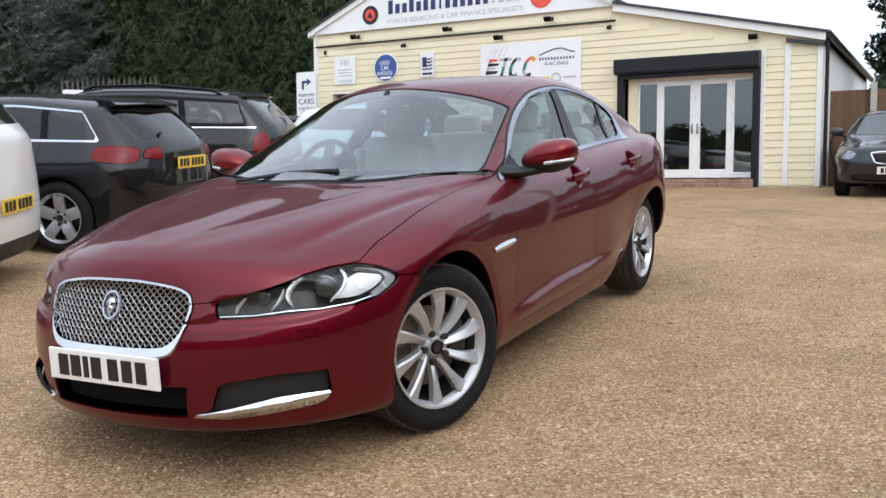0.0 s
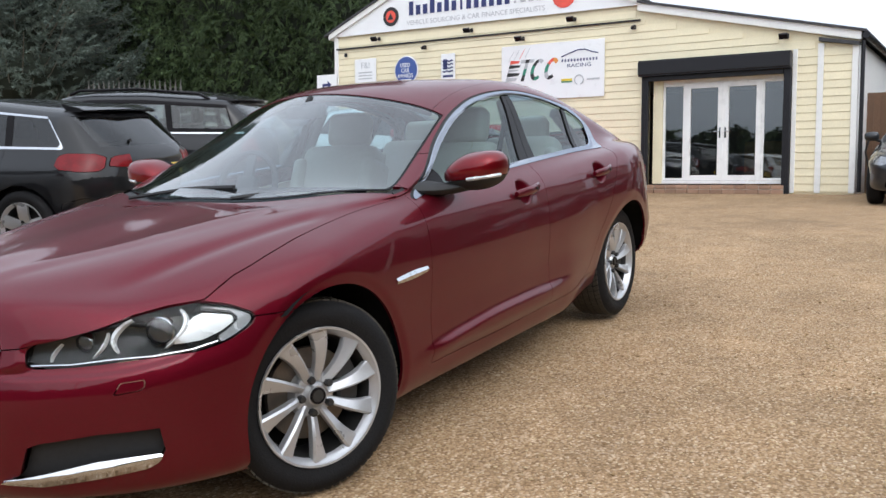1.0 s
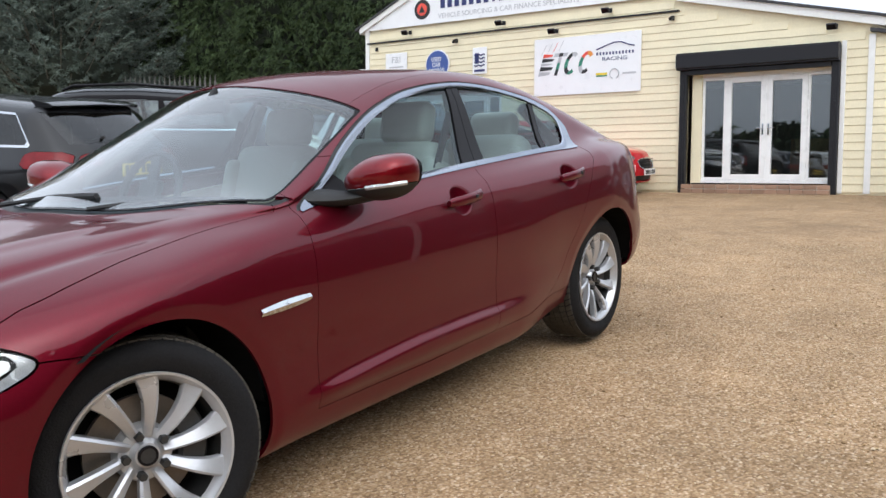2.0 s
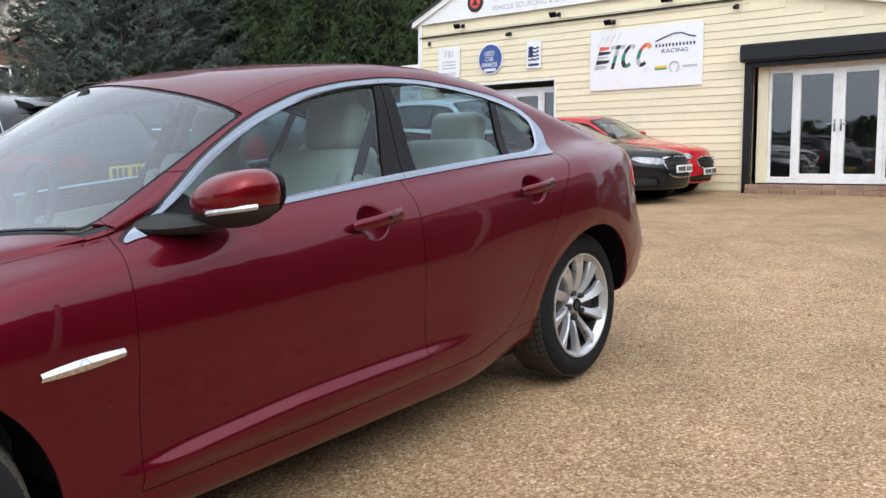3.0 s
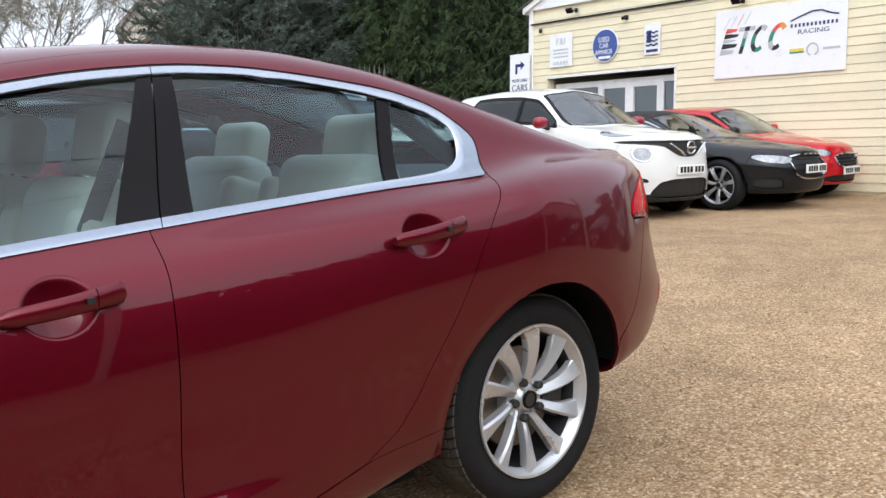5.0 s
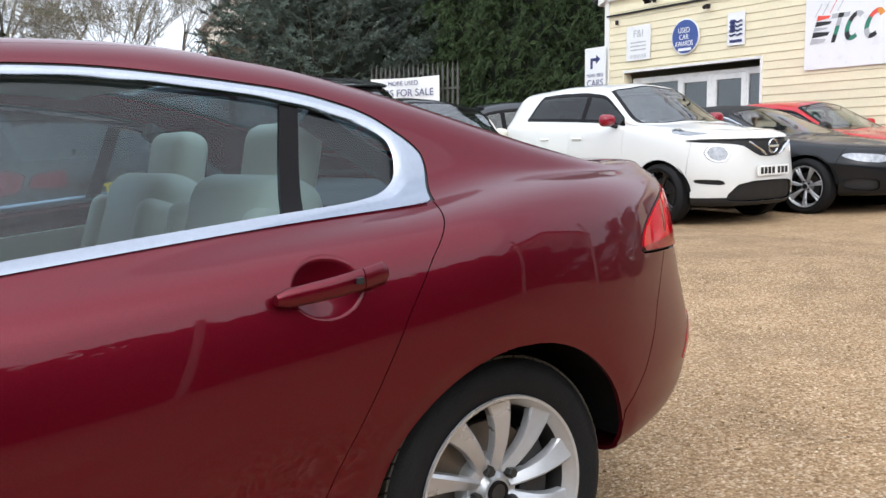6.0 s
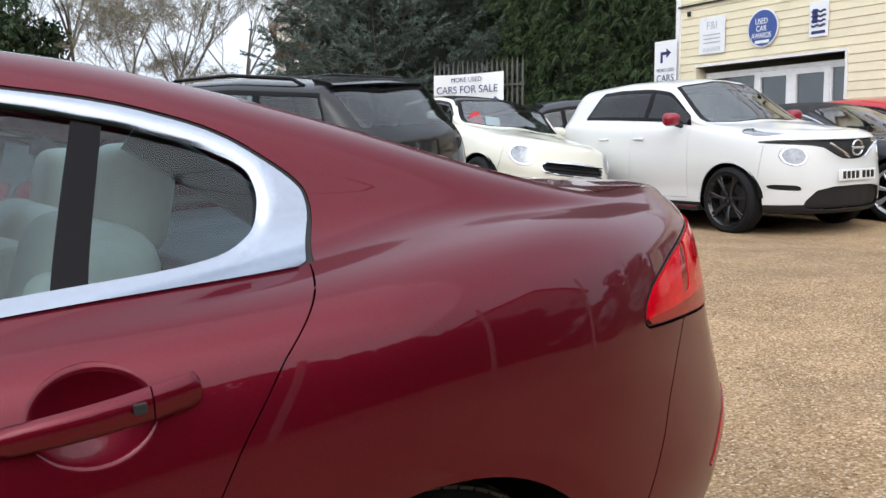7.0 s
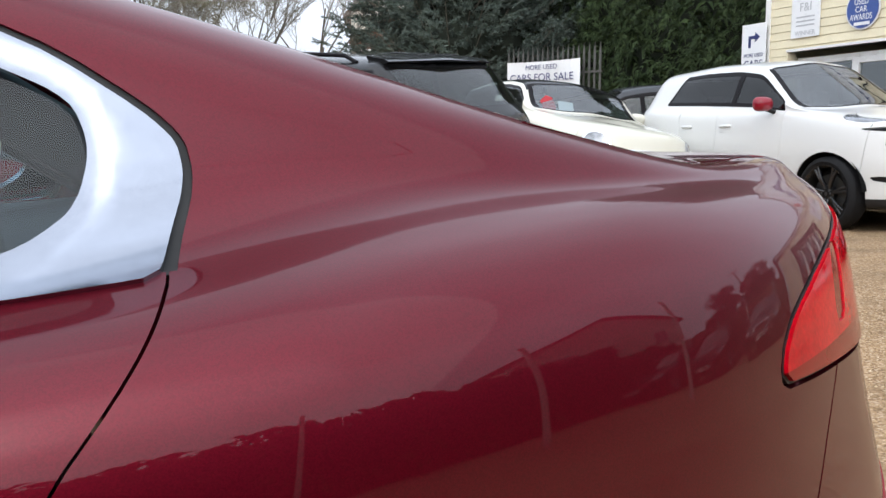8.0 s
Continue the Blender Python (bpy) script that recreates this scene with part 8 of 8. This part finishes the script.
flat(fi, "panel", 9.74, 2.73, .62, .66, F0, M["sign_white"])
words(fi, "F&I", 9.74, 2.90, .20, F0 + .014, M["grey_print"])
for k in range(3):
    flat(fi, "text_bar", 9.74, 2.74 - .07 * k, .40, .025, F0 + .0125, M["grey_print"], th=.003, bevel=0)
words(fi, "WINNER", 9.74, 2.47, .11, F0 + .014, M["grey_print"], width=.44)
bl = thing("award_disc", WALL, "round navy award disc with white lettering", "plaque", "award plaques")
disc(bl, "rim", 8.58, 2.72, .325, F0, M["sign_white"])
disc(bl, "face", 8.58, 2.72, .30, F0 + .011, M["blue_print"])
for k, t in enumerate(("USED", "CAR", "AWARDS")):
    words(bl, t, 8.60, 2.83 - .12 * k, .135, F0 + .024, M["sign_white"], width=(.26, .22, .42)[k])
flat(bl, "text_bar", 8.58, 2.49, .30, .05, F0 + .0215, M["sign_white"], th=.003, bevel=0)
cr = thing("crest_plaque", WALL, "white crest plaque with dark wavy shield", "plaque", "award plaques")
flat(cr, "panel", 7.46, 2.73, .36, .56, F0, M["sign_white"])
for k in range(4):
    bm = bmesh.new()
    tube(bm, [(7.46 - .13 + .026 * i, F0 + .016, 2.85 - .075 * k + .014 * math.sin(i * 1.3)) for i in range(11)], .016, 5)
    part("wave", bm, M["navy"], cr)
flat(cr, "text_bar", 7.46, 2.52, .26, .05, F0 + .0125, M["navy"], th=.003, bevel=0)
flat(cr, "half", 7.53, 2.78, .10, .22, F0 + .0125, M["navy"], th=.003, bevel=0)


def flood_lamp(a, z, kind):
    ob = thing("wall_lamp", WALL, {"spot": "small black wall spotlight", "arm": "black floodlight on a short bracket", "cam": "small black wall fitting"}[kind], "wall lamp", "wall lamps")
    bm = bmesh.new()
    box(bm, (.065, .04, .085), (a, F0 + .02, z), bevel=.008)
    part("mount", bm, M["shutter"], ob)
    if kind == "spot":
        bm = bmesh.new()
        tube(bm, [(a, F0 + .05, z + .01), (a, F0 + .14, z - .03)], .034, 10)
        part("barrel", bm, M["shutter"], ob, smooth=50)
    if kind == "arm":
        bm = bmesh.new()
        tube(bm, [(a, F0 + .03, z), (a + .02, F0 + .16, z - .02)], .012, 6)
        part("arm", bm, M["shutter"], ob)
        bm = bmesh.new()
        box(bm, (.16, .045, .11), (0, 0, 0), Matrix.Translation((a + .03, F0 + .19, z - .02)) @ Matrix.Rotation(radians(-40), 4, 'X'), .012)
        part("head", bm, M["shutter"], ob)
        bm = bmesh.new()
        box(bm, (.135, .006, .085), (0, .025, 0), Matrix.Translation((a + .03, F0 + .19, z - .02)) @ Matrix.Rotation(radians(-40), 4, 'X'))
        part("lens", bm, M["gloss_black"], ob)


for a, z, k in ((9.33, 3.48, "arm"), (8.06, 3.19, "spot"), (10.31, 3.18, "cam"), (6.85, 3.46, "arm"), (5.60, 3.18, "arm"), (.32, 2.79, "arm"), (4.43, 3.47, "arm"), (3.17, 3.20, "spot")):
    flood_lamp(a, z, k)

# direction sign at the corner
sgn = thing("arrow_sign", WALL @ Matrix.Translation((.10, .05, .10)), "white sign with a bent navy arrow and lettering", "sign")
flat(sgn, "panel", 10.76, 1.90, .60, 1.50, .04, M["sign_white"])
bm = bmesh.new()
prism(bm, [(10.89, 2.23), (10.89, 2.44), (10.73, 2.44), (10.73, 2.50), (10.61, 2.41), (10.73, 2.32), (10.73, 2.38), (10.83, 2.38), (10.83, 2.23)], .053, .057)
part("arrow", bm, M["navy"], sgn)
words(sgn, "MORE USED", 10.76, 2.09, .095, .055, M["navy"], width=.46)
words(sgn, "CARS", 10.76, 1.93, .19, .055, M["navy"], width=.46)
words(sgn, "FOR SALE", 10.76, 1.76, .10, .055, M["navy"], width=.46)
for a in (10.55, 10.97):
    bm = bmesh.new()
    box(bm, (.07, .07, 3.2), (a, 0, 1.0), bevel=.006)
    part("post", bm, M["shutter"], sgn)

# cloth banner on the palisade
SALE = Matrix.Translation((15.72, 17.05, 3.45)) @ Matrix.Rotation(radians(112), 4, 'Z') @ Matrix.Translation((.10, 0, .03)) @ Matrix.Scale(1.13, 4)
sale = thing("sale_banner", SALE, "white cloth banner tied to the palisade fence", "banner")
bm = bmesh.new()
g = 14
vs = [[bm.verts.new((-.02 + (i / g) * 1.98, .03 * math.sin(i * .9) * (j / 3), -.76 * j / 3 - .02 * math.sin(i / g * math.pi))) for i in range(g + 1)] for j in range(4)]
for j in range(3):
    for i in range(g):
        bm.faces.new((vs[j][i], vs[j][i + 1], vs[j + 1][i + 1], vs[j + 1][i]))
part("sheet", bm, M["sign_white"], sale, smooth=0)
for t, z, s, w in (("MORE USED", -.15, .15, .85), ("CARS FOR SALE", -.38, .24, 1.72), ("THIS WAY", -.62, .17, 1.0)):
    m = Matrix.Translation((.98 + (.15 if t == "THIS WAY" else 0), .05, z)) @ Matrix.Rotation(radians(180), 4, 'Z') @ Matrix.Rotation(radians(90), 4, 'X')
    text_part(t, s, m, M["navy"], sale, width=w)
bm = bmesh.new()
prism(bm, [(.40, -.60), (.20, -.60), (.20, -.55), (.08, -.62), (.20, -.69), (.20, -.64), (.40, -.64)], .05, .054)
part("arrow", bm, M["navy"], sale)

# small plain things standing by the corner of the showroom
bm = bmesh.new()
tube(bm, [(0, 0, 0), (.02, 0, .35), (.10, .02, .75), (.04, .02, 1.0)], .018, 6)
link_bm("garden_hose", bm, M["black"], None, "", 50)
hose = bpy.data.objects["garden_hose"]
hose.matrix_world = WALL @ Matrix.Translation((-1.12, .02, -.03))
tagged(hose, "black hose standing against the showroom corner", "hose")


# ---- loose stones on the yard ----
def loose_stones(n=26000):
    """Small rounded stones lying on the gravel along the near side of the saloon, joined as one."""
    rng = np.random.default_rng(3)
    x = rng.uniform(-2.2, 7.5, n)
    y = rng.uniform(-2.6, 1.8, n)
    keep = ~((x > -.6) & (x < 3.7) & (np.abs(y) < .62))
    x, y = x[keep], y[keep]
    n = len(x)
    r = rng.lognormal(-5.4, .32, n)
    z = ground_z(x, y) + r * .25
    base = np.array([(1, 0, 0), (-1, 0, 0), (0, 1, 0), (0, -1, 0), (0, 0, 1), (0, 0, -1)], float)
    tri = np.array([(0, 2, 4), (2, 1, 4), (1, 3, 4), (3, 0, 4), (2, 0, 5), (1, 2, 5), (3, 1, 5), (0, 3, 5)])
    a = rng.uniform(0, 6.283, n)
    st = np.stack([rng.uniform(.7, 1.5, n), rng.uniform(.7, 1.2, n), rng.uniform(.45, .8, n)], 1)
    V = base[None] * st[:, None] * rng.uniform(.8, 1.2, (n, 6, 1))
    c, s = np.cos(a)[:, None], np.sin(a)[:, None]
    X = V[:, :, 0] * c - V[:, :, 1] * s
    Y = V[:, :, 0] * s + V[:, :, 1] * c
    P = np.stack([X, Y, V[:, :, 2]], 2) * r[:, None, None] + np.stack([x, y, z], 1)[:, None]
    F = (tri[None] + 6 * np.arange(n)[:, None, None]).reshape(-1, 3)
    me = bpy.data.meshes.new("loose_stones")
    me.from_pydata(P.reshape(-1, 3).tolist(), [], F.tolist())
    me.materials.append(M["stone"])
    return tagged(new("loose_stones", me), "small tan and brown stones loose on the gravel", "stones", kind="stuff")


def stone_mat():
    m, n, l, b = node_mat("tan_stones")
    geo = n.new("ShaderNodeNewGeometry")
    ramp = n.new("ShaderNodeValToRGB")
    e = ramp.color_ramp.elements
    e[0].color = (0.22, 0.13, 0.06, 1)
    e[1].color = (0.66, 0.53, 0.37, 1)
    for p, c in ((.3, (0.42, 0.28, 0.14, 1)), (.7, (0.55, 0.41, 0.24, 1))):
        e.new(p).color = c
    l.new(geo.outputs["Random Per Island"], ramp.inputs[0])
    l.new(ramp.outputs[0], b.inputs["Base Color"])
    b.inputs["Roughness"].default_value = 0.8
    return m


M["stone"] = stone_mat()
loose_stones()
